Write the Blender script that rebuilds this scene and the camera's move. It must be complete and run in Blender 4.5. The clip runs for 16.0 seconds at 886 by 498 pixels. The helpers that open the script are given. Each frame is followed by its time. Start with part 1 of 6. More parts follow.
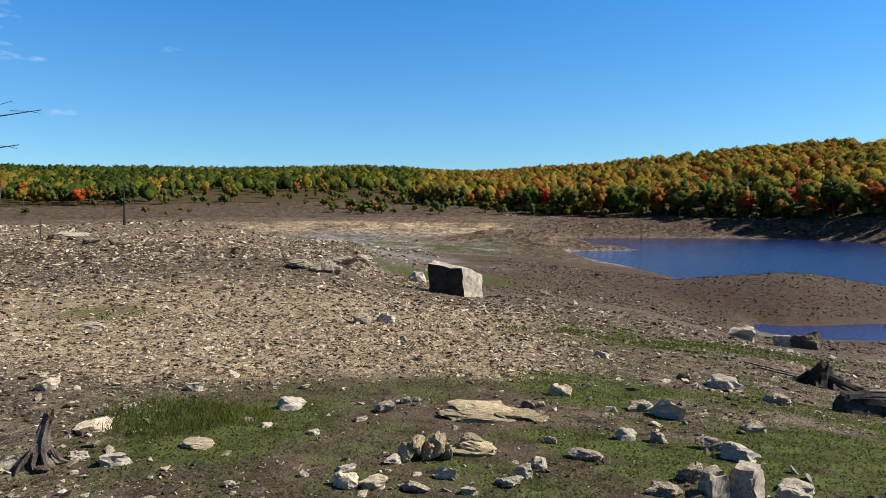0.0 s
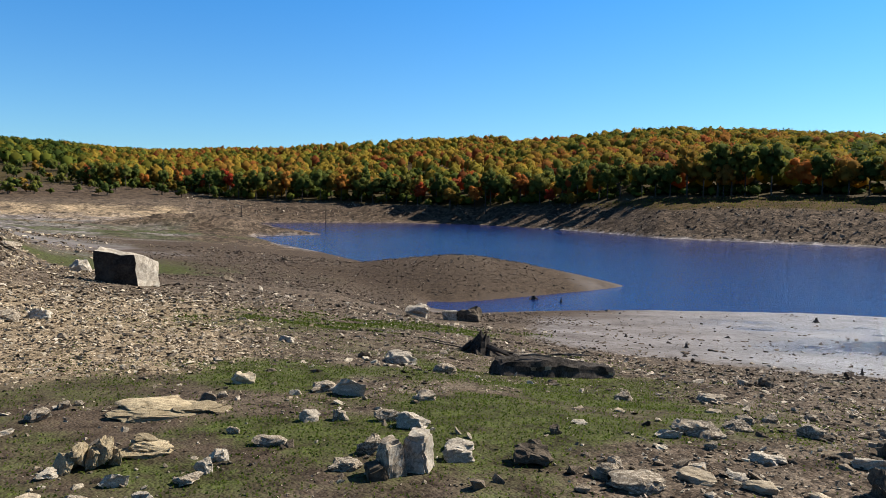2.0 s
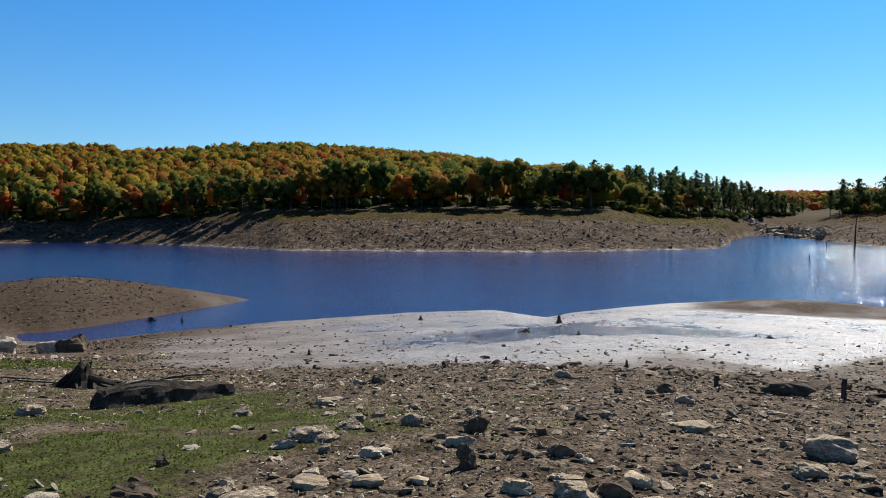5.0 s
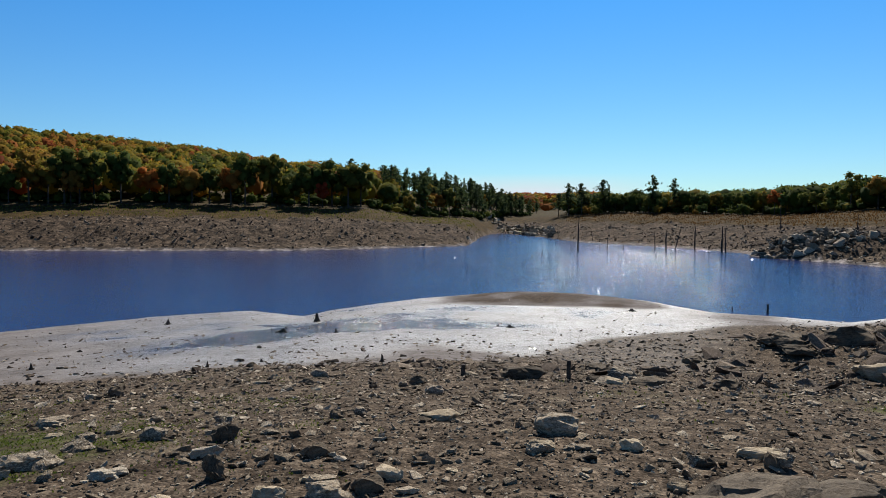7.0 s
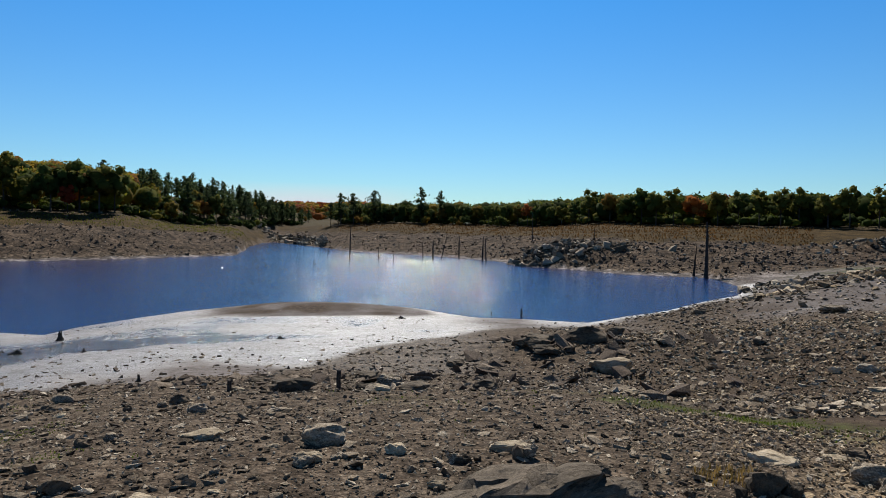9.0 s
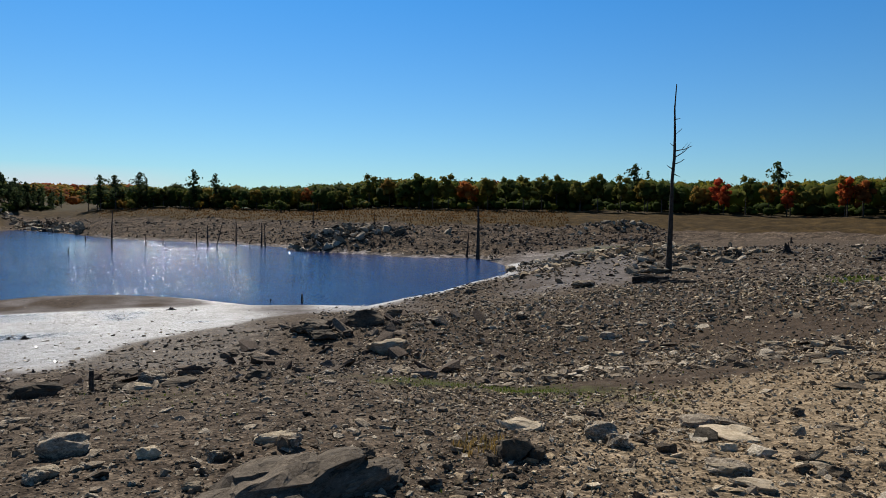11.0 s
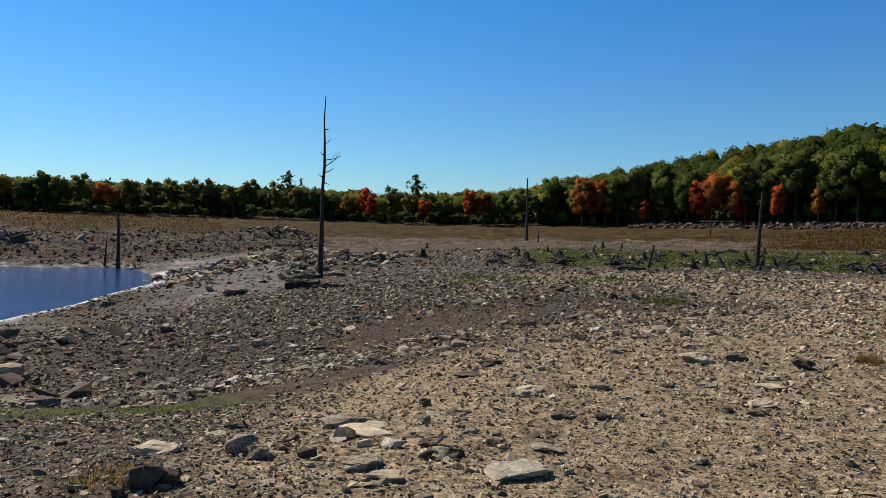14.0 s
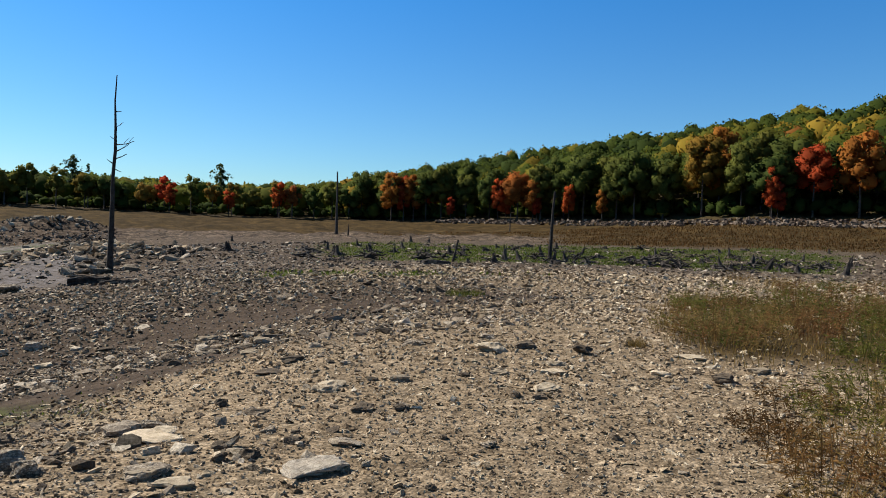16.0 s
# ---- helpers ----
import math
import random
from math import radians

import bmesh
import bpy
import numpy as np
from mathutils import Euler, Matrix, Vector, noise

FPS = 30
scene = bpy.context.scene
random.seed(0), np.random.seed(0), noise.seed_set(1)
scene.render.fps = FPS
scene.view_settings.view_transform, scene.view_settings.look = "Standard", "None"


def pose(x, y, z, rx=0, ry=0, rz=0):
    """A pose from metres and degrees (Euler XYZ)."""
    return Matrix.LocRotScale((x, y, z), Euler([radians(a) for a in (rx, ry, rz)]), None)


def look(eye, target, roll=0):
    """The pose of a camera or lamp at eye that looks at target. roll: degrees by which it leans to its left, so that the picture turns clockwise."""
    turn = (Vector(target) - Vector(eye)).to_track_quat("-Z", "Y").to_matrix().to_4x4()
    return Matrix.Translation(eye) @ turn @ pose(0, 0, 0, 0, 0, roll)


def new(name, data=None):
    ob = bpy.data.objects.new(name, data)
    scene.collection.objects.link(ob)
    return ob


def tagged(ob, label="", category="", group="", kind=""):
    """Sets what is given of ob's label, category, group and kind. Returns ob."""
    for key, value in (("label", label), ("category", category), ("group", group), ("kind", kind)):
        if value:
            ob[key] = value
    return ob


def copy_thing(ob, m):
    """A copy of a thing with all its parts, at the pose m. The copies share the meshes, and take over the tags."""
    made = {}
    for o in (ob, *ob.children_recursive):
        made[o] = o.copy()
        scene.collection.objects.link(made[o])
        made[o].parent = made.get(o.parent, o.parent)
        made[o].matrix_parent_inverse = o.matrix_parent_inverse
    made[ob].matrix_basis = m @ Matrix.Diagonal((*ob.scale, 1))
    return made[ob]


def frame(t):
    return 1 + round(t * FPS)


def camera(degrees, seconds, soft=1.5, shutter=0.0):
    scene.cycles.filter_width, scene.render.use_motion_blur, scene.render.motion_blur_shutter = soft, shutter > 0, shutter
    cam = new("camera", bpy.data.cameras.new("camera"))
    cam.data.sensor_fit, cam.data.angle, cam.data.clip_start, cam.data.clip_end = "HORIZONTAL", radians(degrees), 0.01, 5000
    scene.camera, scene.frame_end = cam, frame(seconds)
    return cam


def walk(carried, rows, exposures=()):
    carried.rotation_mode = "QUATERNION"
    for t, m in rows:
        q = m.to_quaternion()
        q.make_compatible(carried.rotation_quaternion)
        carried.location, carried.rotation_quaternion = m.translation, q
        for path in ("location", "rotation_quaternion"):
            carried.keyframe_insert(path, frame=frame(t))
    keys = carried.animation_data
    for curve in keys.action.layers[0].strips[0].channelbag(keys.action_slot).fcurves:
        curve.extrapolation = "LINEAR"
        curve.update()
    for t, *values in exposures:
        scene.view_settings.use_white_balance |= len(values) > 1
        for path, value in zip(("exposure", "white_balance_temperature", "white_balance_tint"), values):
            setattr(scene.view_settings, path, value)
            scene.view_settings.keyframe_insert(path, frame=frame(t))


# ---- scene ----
# ---- camera and its walk ----
cam = camera(64.08, 16.0, soft=0.55)
EYE = Vector((0.0, 0.0, 6.5))
VIEWS = [  # seconds, heading, pitch, lean (degrees), offset of the eye (m)
    (0.0, -0.02, -2.40, -0.31, -0.035, 0.112, 0.005),
    (0.5, 6.48, -2.36, 0.16, -0.006, 0.108, 0.004),
    (1.0, 11.89, -2.43, 0.20, -0.006, 0.133, -0.008),
    (1.5, 18.67, -3.09, 0.66, -0.013, 0.106, -0.003),
    (2.0, 25.02, -3.60, 0.52, -0.000, 0.134, -0.000),
    (2.5, 29.00, -3.13, 0.08, 0.028, 0.143, -0.008),
    (3.0, 32.99, -2.92, -0.23, 0.064, 0.158, -0.020),
    (3.5, 38.95, -2.69, -0.32, 0.095, 0.167, -0.023),
    (4.0, 46.15, -3.15, 0.34, 0.153, 0.173, -0.036),
    (4.2, 47.66, -2.79, 0.06, 0.182, 0.183, -0.046),
    (6.3, 68.64, -2.72, 0.61, 0.227, 0.159, -0.016),
    (6.5, 70.45, -2.49, 0.52, 0.252, 0.163, -0.034),
    (7.0, 74.17, -2.65, 0.17, 0.265, 0.152, -0.033),
    (7.5, 78.60, -2.95, -0.03, 0.262, 0.127, -0.031),
    (8.0, 84.25, -2.69, 0.17, 0.263, 0.120, -0.027),
    (8.2, 85.73, -2.44, 0.40, 0.251, 0.116, -0.024),
    (10.3, 102.80, -2.15, 0.19, 0.173, -0.001, 0.005),
    (10.5, 103.98, -2.38, 0.11, 0.199, -0.032, 0.003),
    (11.0, 109.99, -2.80, 0.57, 0.215, -0.051, 0.003),
    (11.5, 114.01, -2.67, 0.42, 0.219, -0.090, 0.011),
    (12.0, 119.79, -2.76, 0.28, 0.208, -0.100, 0.012),
    (12.5, 124.51, -1.98, 0.70, 0.217, -0.140, 0.014),
    (13.0, 129.12, -1.77, 0.86, 0.194, -0.146, 0.023),
    (13.5, 134.18, -1.62, 1.12, 0.171, -0.149, 0.033),
    (14.0, 137.41, -1.89, 1.18, 0.203, -0.183, 0.016),
    (14.5, 140.92, -1.61, 1.21, 0.184, -0.203, 0.024),
    (15.0, 145.65, -1.37, 1.02, 0.149, -0.205, 0.040),
    (15.5, 149.19, -1.50, 1.66, 0.135, -0.210, 0.031),
    (16.0, 152.69, -1.99, 1.96, 0.120, -0.215, 0.035),
]


def view(heading, pitch, lean, dx, dy, dz):
    eye = EYE + Vector((dx, dy, dz))
    a, b = radians(heading), radians(pitch)
    return look(eye, eye + Vector((math.sin(a) * math.cos(b), math.cos(a) * math.cos(b), math.sin(b))), lean)


EXPOSURES = [(0.0, 0.77), (2.5, 0.82), (4.2, 0.70), (6.5, 0.36), (8.2, 0.26), (10.5, 0.13), (12.3, 0.15), (13.4, 0.33), (14.2, 0.31), (16.0, 0.56)]
walk(cam, [(row[0], view(*row[1:])) for row in VIEWS], EXPOSURES)

# ---- world, sun, exposure ----
SUN_HEADING, SUN_HEIGHT = 89.0, 42.0
world = bpy.data.worlds.new("sky")
scene.world = world
world.use_nodes = True
wn, wl = world.node_tree.nodes, world.node_tree.links
sky = wn.new("ShaderNodeTexSky")
sky.sky_type, sky.sun_disc = "NISHITA", False
sky.sun_elevation, sky.sun_rotation = radians(SUN_HEIGHT), radians(SUN_HEADING)
sky.altitude, sky.air_density, sky.dust_density, sky.ozone_density = 300, 1.0, 0.15, 1.5
deep = wn.new("ShaderNodeMix")  # the clear, dry blue of the day
deep.data_type, deep.blend_type = "RGBA", "MULTIPLY"
deep.inputs[0].default_value = 1.0
rise = wn.new("ShaderNodeSeparateXYZ")
paler = wn.new("ShaderNodeValToRGB")  # paler towards the horizon
paler.color_ramp.elements[0].position, paler.color_ramp.elements[0].color = 0.0, (0.71, 1.0, 1.20, 1)
paler.color_ramp.elements[1].position, paler.color_ramp.elements[1].color = 0.3, (0.32, 1.0, 1.58, 1)
high = paler.color_ramp.elements.new(0.75)  # deeper overhead
high.color = (0.36, 0.46, 0.54, 1)
way = wn.new("ShaderNodeTexCoord")
wl.new(way.outputs["Generated"], rise.inputs[0])
wl.new(rise.outputs["Z"], paler.inputs[0])
wl.new(paler.outputs[0], deep.inputs[7])
wn["Background"].inputs["Strength"].default_value = 0.0625
wl.new(sky.outputs[0], deep.inputs[6])
# a few thin wisps of cloud low in the north-west
stretch = wn.new("ShaderNodeMapping")
stretch.inputs["Scale"].default_value = (9, 9, 34)
wisp = wn.new("ShaderNodeTexNoise")
wisp.inputs["Scale"].default_value, wisp.inputs["Detail"].default_value = 1.0, 5.0
thin = wn.new("ShaderNodeMapRange")
thin.inputs["From Min"].default_value, thin.inputs["From Max"].default_value = 0.675, 0.88
apart = wn.new("ShaderNodeVectorMath")
apart.operation = "DISTANCE"
apart.inputs[1].default_value = (-0.46, 0.86, 0.16)
near = wn.new("ShaderNodeMapRange")
near.inputs["From Min"].default_value, near.inputs["From Max"].default_value = 0.20, 0.08
both = wn.new("ShaderNodeMath")
both.operation = "MULTIPLY"
cloud = wn.new("ShaderNodeMix")
cloud.data_type = "RGBA"
cloud.inputs[7].default_value = (7.0, 8.5, 10.0, 1)
wl.new(way.outputs["Generated"], stretch.inputs[0])
wl.new(stretch.outputs[0], wisp.inputs["Vector"])
wl.new(wisp.outputs["Fac"], thin.inputs["Value"])
wl.new(way.outputs["Generated"], apart.inputs[0])
wl.new(apart.outputs["Value"], near.inputs["Value"])
wl.new(thin.outputs[0], both.inputs[0])
wl.new(near.outputs[0], both.inputs[1])
wl.new(both.outputs[0], cloud.inputs[0])
wl.new(deep.outputs[2], cloud.inputs[6])
# a low bank of white cloud far down the valley
lie = wn.new("ShaderNodeVectorMath")
lie.operation = "DISTANCE"
lie.inputs[1].default_value = (0.988, 0.15, 0.0)
wl.new(way.outputs["Generated"], lie.inputs[0])
low = wn.new("ShaderNodeMapRange")
low.inputs["From Min"].default_value, low.inputs["From Max"].default_value, low.inputs["To Max"].default_value = 0.2, 0.04, 0.9
wl.new(lie.outputs["Value"], low.inputs["Value"])
flat = wn.new("ShaderNodeMapRange")
flat.inputs["From Min"].default_value, flat.inputs["From Max"].default_value = 0.06, 0.036
wl.new(rise.outputs["Z"], flat.inputs["Value"])
there = wn.new("ShaderNodeMath")
there.operation = "MULTIPLY"
wl.new(low.outputs[0], there.inputs[0])
wl.new(flat.outputs[0], there.inputs[1])
veil = wn.new("ShaderNodeMix")
veil.data_type = "RGBA"
veil.inputs[7].default_value = (9.0, 10.0, 11.0, 1)
wl.new(there.outputs[0], veil.inputs[0])
wl.new(cloud.outputs[2], veil.inputs[6])
wl.new(veil.outputs[2], wn["Background"].inputs["Color"])
sun = new("sun", bpy.data.lights.new("sun", "SUN"))
sun.data.energy, sun.data.angle, sun.data.color = 5.0, radians(0.53), (1.0, 0.95, 0.86)
sa, sh = radians(SUN_HEADING), radians(SUN_HEIGHT)
SUN_DIR = Vector((math.sin(sa) * math.cos(sh), math.cos(sa) * math.cos(sh), math.sin(sh)))
sun.matrix_world = look(SUN_DIR * 300, (0, 0, 0))

# ---- materials ----
def nodes_of(name, rough=0.9):
    m = bpy.data.materials.new(name)
    m.use_nodes = True
    nt = m.node_tree
    bsdf = nt.nodes["Principled BSDF"]
    bsdf.inputs["Roughness"].default_value = rough
    bsdf.inputs["Specular IOR Level"].default_value = 0.08 if rough > 0.7 else 0.5
    return m, nt, bsdf


def put(nt, kind, **kw):
    n = nt.nodes.new(kind)
    for k, v in kw.items():
        n.inputs[k.replace("_", " ")].default_value = v
    return n


def noise_at(nt, scale, detail=4.0, rough=0.6, space="Object"):
    c = nt.nodes.new("ShaderNodeTexCoord")
    n = put(nt, "ShaderNodeTexNoise", Scale=scale, Detail=detail, Roughness=rough)
    nt.links.new(c.outputs[space], n.inputs["Vector"])
    return n.outputs["Fac"]


def ramp(nt, fac, stops):
    r = nt.nodes.new("ShaderNodeValToRGB")
    e = r.color_ramp.elements
    while len(e) < len(stops):
        e.new(0.5)
    for el, (p, c) in zip(e, stops):
        el.position, el.color = p, (*c, 1)
    nt.links.new(fac, r.inputs[0])
    return r.outputs[0]


def mix(nt, fac, a, b, mode="MIX"):
    m = nt.nodes.new("ShaderNodeMix")
    m.data_type, m.blend_type = "RGBA", mode
    for sock, v in ((m.inputs[0], fac), (m.inputs[6], a), (m.inputs[7], b)):
        if isinstance(v, bpy.types.NodeSocket):
            nt.links.new(v, sock)
        else:
            sock.default_value = v if isinstance(v, float) else (*v, 1)
    return m.outputs[2]


def calc(nt, op, a, b=0.0, clamp=False):
    m = nt.nodes.new("ShaderNodeMath")
    m.operation, m.use_clamp = op, clamp
    for sock, v in zip(m.inputs, (a, b)):
        if isinstance(v, bpy.types.NodeSocket):
            nt.links.new(v, sock)
        else:
            sock.default_value = v
    return m.outputs[0]


def bump(nt, bsdf, height, strength=0.5, distance=0.02):
    b = put(nt, "ShaderNodeBump", Strength=strength, Distance=distance)
    nt.links.new(height, b.inputs["Height"])
    nt.links.new(b.outputs[0], bsdf.inputs["Normal"])


def attribute(nt, name):
    a = nt.nodes.new("ShaderNodeAttribute")
    a.attribute_name = name
    return a.outputs["Fac"]


def varied(name, dark, light, scale=3.0, rough=0.9, relief=0.4, depth=0.006, spread=0.35, specks=None):
    """A matt natural surface: two scales of tone, a tone of its own for each object, fine relief."""
    m, nt, bsdf = nodes_of(name, rough)
    fine, broad = noise_at(nt, scale * 6, 6, 0.7), noise_at(nt, scale, 3)
    col = ramp(nt, calc(nt, "ADD", calc(nt, "MULTIPLY", fine, 0.5), calc(nt, "MULTIPLY", broad, 0.5)), [(0.38, dark), (0.62, light)])
    info = nt.nodes.new("ShaderNodeObjectInfo")
    tone = calc(nt, "ADD", calc(nt, "MULTIPLY", info.outputs["Random"], 2 * spread), 1 - spread)
    hsv = put(nt, "ShaderNodeHueSaturation")
    nt.links.new(tone, hsv.inputs["Value"])
    nt.links.new(col, hsv.inputs["Color"])
    out = hsv.outputs[0]
    if specks:
        out = mix(nt, ramp(nt, noise_at(nt, scale * 2.3, 5, 0.65), [(0.50, (0, 0, 0)), (0.58, (1, 1, 1))]), out, specks)
        crack = ramp(nt, noise_at(nt, scale * 0.7, 6, 0.6), [(0.455, (1, 1, 1)), (0.475, (0.6, 0.57, 0.54)), (0.495, (1, 1, 1))])
        out = mix(nt, 1.0, out, crack, "MULTIPLY")
    nt.links.new(out, bsdf.inputs["Base Color"])
    bump(nt, bsdf, fine, relief, depth)
    return m


ROCK_GREY = varied("grey_stone", (0.10, 0.078, 0.057), (0.31, 0.25, 0.182), 5, specks=(0.42, 0.35, 0.265), relief=0.8, depth=0.006)
ROCK_DARK = varied("dark_stone", (0.045, 0.035, 0.026), (0.17, 0.13, 0.09), 3, 0.85, relief=0.8, depth=0.006)
ROCK_BROWN = varied("brown_layered_stone", (0.055, 0.044, 0.033), (0.20, 0.16, 0.12), 4, specks=(0.13, 0.105, 0.08), relief=0.9, depth=0.008)
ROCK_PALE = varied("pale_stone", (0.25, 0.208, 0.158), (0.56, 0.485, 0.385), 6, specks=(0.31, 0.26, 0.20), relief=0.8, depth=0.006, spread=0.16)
ROCK_TAN = varied("tan_stone", (0.24, 0.185, 0.12), (0.52, 0.425, 0.305), 4, relief=0.8, depth=0.006)
ROCK_OCHRE = varied("ochre_stone", (0.17, 0.128, 0.074), (0.43, 0.34, 0.215), 7, relief=0.9, depth=0.008)
# dark stone taken near black: the shade on the boulder's faces is included
ROCK_SHADED = varied("shaded_dark_stone", (0.022, 0.017, 0.013), (0.075, 0.058, 0.043), 3, 0.85, relief=0.9, depth=0.01)
DEAD_WOOD = varied("weathered_wood", (0.025, 0.021, 0.018), (0.095, 0.08, 0.068), 5, 0.85, 0.7)
GREY_WOOD = varied("bleached_wood", (0.024, 0.019, 0.015), (0.15, 0.122, 0.098), 9, 0.85, 0.9, 0.012)
BARK = varied("bark", (0.035, 0.028, 0.022), (0.11, 0.09, 0.07), 2, 0.95, 0.6, 0.02)

LOG_TOP = varied("bleached_log_top", (0.13, 0.108, 0.082), (0.36, 0.31, 0.245), 7, 0.9, 0.9, 0.012)
# old wood taken near black: the shade on the log's side is in it
LOG_WOOD = varied("rotten_shaded_wood", (0.011, 0.009, 0.0075), (0.065, 0.054, 0.045), 5, 0.9, 0.9, 0.012)


def scattered_stone(name, stops):
    m, nt, bsdf = nodes_of(name, 0.9)
    geo = nt.nodes.new("ShaderNodeNewGeometry")
    own = ramp(nt, geo.outputs["Random Per Island"], stops)
    grain, blotch = noise_at(nt, 55, 5, 0.75), noise_at(nt, 13, 4, 0.7)
    col = mix(nt, 1.0, own, ramp(nt, grain, [(0.32, (0.55, 0.54, 0.52)), (0.68, (1.25, 1.22, 1.18))]), "MULTIPLY")
    col = mix(nt, 1.0, col, ramp(nt, blotch, [(0.36, (0.62, 0.6, 0.57)), (0.6, (1.15, 1.13, 1.1))]), "MULTIPLY")
    nt.links.new(col, bsdf.inputs["Base Color"])
    bump(nt, bsdf, calc(nt, "ADD", grain, blotch), 0.9, 0.014)
    return m


STONES_GREY = scattered_stone("loose_stone_grey", [(0.0, (0.05, 0.04, 0.031)), (0.35, (0.15, 0.12, 0.092)), (0.72, (0.30, 0.248, 0.19)), (1.0, (0.56, 0.49, 0.40))])
STONES_TAN = scattered_stone("loose_stone_tan", [(0.0, (0.13, 0.095, 0.062)), (0.3, (0.30, 0.23, 0.152)), (0.7, (0.48, 0.385, 0.27)), (1.0, (0.68, 0.585, 0.45))])
STONES_SLATE = scattered_stone("loose_slate", [(0.0, (0.10, 0.075, 0.05)), (0.3, (0.225, 0.175, 0.12)), (0.7, (0.385, 0.31, 0.22)), (1.0, (0.60, 0.52, 0.40))])
STONES_PALE = scattered_stone("loose_stone_pale", [(0.0, (0.10, 0.085, 0.066)), (0.4, (0.24, 0.205, 0.16)), (0.8, (0.42, 0.365, 0.29)), (1.0, (0.56, 0.50, 0.41))])
STONES_DARK = scattered_stone("loose_stone_dark", [(0.0, (0.075, 0.057, 0.046)), (0.5, (0.135, 0.105, 0.085)), (1.0, (0.26, 0.21, 0.165))])

# ground: kinds of surface are given by fields on the sheet
GROUND, nt, bsdf = nodes_of("lake_bed", 0.95)
n1, n2, n3 = noise_at(nt, 0.35, 6, 0.65), noise_at(nt, 3.5, 6, 0.7), noise_at(nt, 22, 4, 0.7)
grain = calc(nt, "ADD", calc(nt, "MULTIPLY", n2, 0.6), calc(nt, "MULTIPLY", n3, 0.4))
crd = nt.nodes.new("ShaderNodeTexCoord")


def cobbles(scale):
    v = put(nt, "ShaderNodeTexVoronoi", Scale=scale)
    nt.links.new(crd.outputs["Object"], v.inputs["Vector"])
    return v.outputs["Color"], v.outputs["Distance"]


(c1, d1), (c2, d2), (c3, d3) = cobbles(2.2), cobbles(15.0), cobbles(42.0)
pebble = mix(nt, 1.0, ramp(nt, c2, [(0.15, (0.72, 0.72, 0.72)), (0.85, (1.28, 1.26, 1.24))]), ramp(nt, c3, [(0.15, (0.6, 0.6, 0.6)), (0.85, (1.4, 1.38, 1.36))]), "MULTIPLY")
chips = calc(nt, "ADD", calc(nt, "MULTIPLY", calc(nt, "MULTIPLY", d1, n2), -0.16), calc(nt, "ADD", calc(nt, "MULTIPLY", d2, -0.11), calc(nt, "MULTIPLY", d3, -0.12)))
base = ramp(nt, grain, [(0.40, (0.034, 0.025, 0.018)), (0.50, (0.085, 0.064, 0.047)), (0.62, (0.18, 0.142, 0.106))])
tan = ramp(nt, grain, [(0.38, (0.115, 0.084, 0.054)), (0.50, (0.215, 0.162, 0.105)), (0.62, (0.32, 0.25, 0.172))])
mud = ramp(nt, calc(nt, "ADD", calc(nt, "MULTIPLY", grain, 0.6), calc(nt, "MULTIPLY", n1, 0.4)), [(0.40, (0.075, 0.062, 0.056)), (0.5, (0.15, 0.13, 0.12)), (0.6, (0.23, 0.208, 0.20))])
dark = ramp(nt, grain, [(0.4, (0.036, 0.026, 0.018)), (0.6, (0.10, 0.072, 0.052))])
straw = ramp(nt, calc(nt, "ADD", calc(nt, "MULTIPLY", grain, 0.5), calc(nt, "MULTIPLY", n1, 0.5)), [(0.4, (0.026, 0.018, 0.008)), (0.5, (0.055, 0.036, 0.015)), (0.6, (0.10, 0.064, 0.025))])
green = ramp(nt, grain, [(0.4, (0.028, 0.026, 0.012)), (0.5, (0.05, 0.056, 0.018)), (0.62, (0.078, 0.098, 0.024))])
litter = ramp(nt, grain, [(0.3, (0.03, 0.025, 0.012)), (0.7, (0.09, 0.065, 0.03))])


def share(name, soft=0.25):
    v = calc(nt, "ADD", attribute(nt, name), calc(nt, "MULTIPLY", calc(nt, "SUBTRACT", grain, 0.5), 1.6))
    return ramp(nt, v, [(0.5 - soft, (0, 0, 0)), (0.5 + soft, (1, 1, 1))])


col = mix(nt, share("tan"), base, tan)
col = mix(nt, 1.0, col, pebble, "MULTIPLY")
wet = share("mud", 0.15)
col = mix(nt, wet, col, mud)
col = mix(nt, share("dark"), col, dark)
(c4, d4), (c5, d5) = cobbles(0.9), cobbles(2.2)
blocks = mix(nt, 1.0, ramp(nt, c4, [(0.15, (0.5, 0.5, 0.5)), (0.85, (1.6, 1.58, 1.55))]), ramp(nt, c5, [(0.15, (0.6, 0.6, 0.6)), (0.85, (1.45, 1.44, 1.42))]), "MULTIPLY")
col = mix(nt, attribute(nt, "far"), col, mix(nt, 1.0, col, blocks, "MULTIPLY"))
col = mix(nt, share("straw"), col, straw)
col = mix(nt, share("litter"), col, litter)
col = mix(nt, calc(nt, "MULTIPLY", share("green", 0.3), 0.85), col, green)
nt.links.new(col, bsdf.inputs["Base Color"])
gloss = calc(nt, "MULTIPLY", attribute(nt, "wet"), ramp(nt, noise_at(nt, 2.6, 7, 0.8), [(0.38, (0.55, 0.55, 0.55)), (0.55, (1, 1, 1))]))
nt.links.new(calc(nt, "ADD", 0.04, calc(nt, "MULTIPLY", attribute(nt, "wet"), 0.75)), bsdf.inputs["Specular IOR Level"])
pool = share("pool", 0.3)
col = mix(nt, pool, col, (0.03, 0.036, 0.06))
nt.links.new(col, bsdf.inputs["Base Color"])
shine = calc(nt, "SUBTRACT", 0.95, calc(nt, "MULTIPLY", gloss, 0.54))
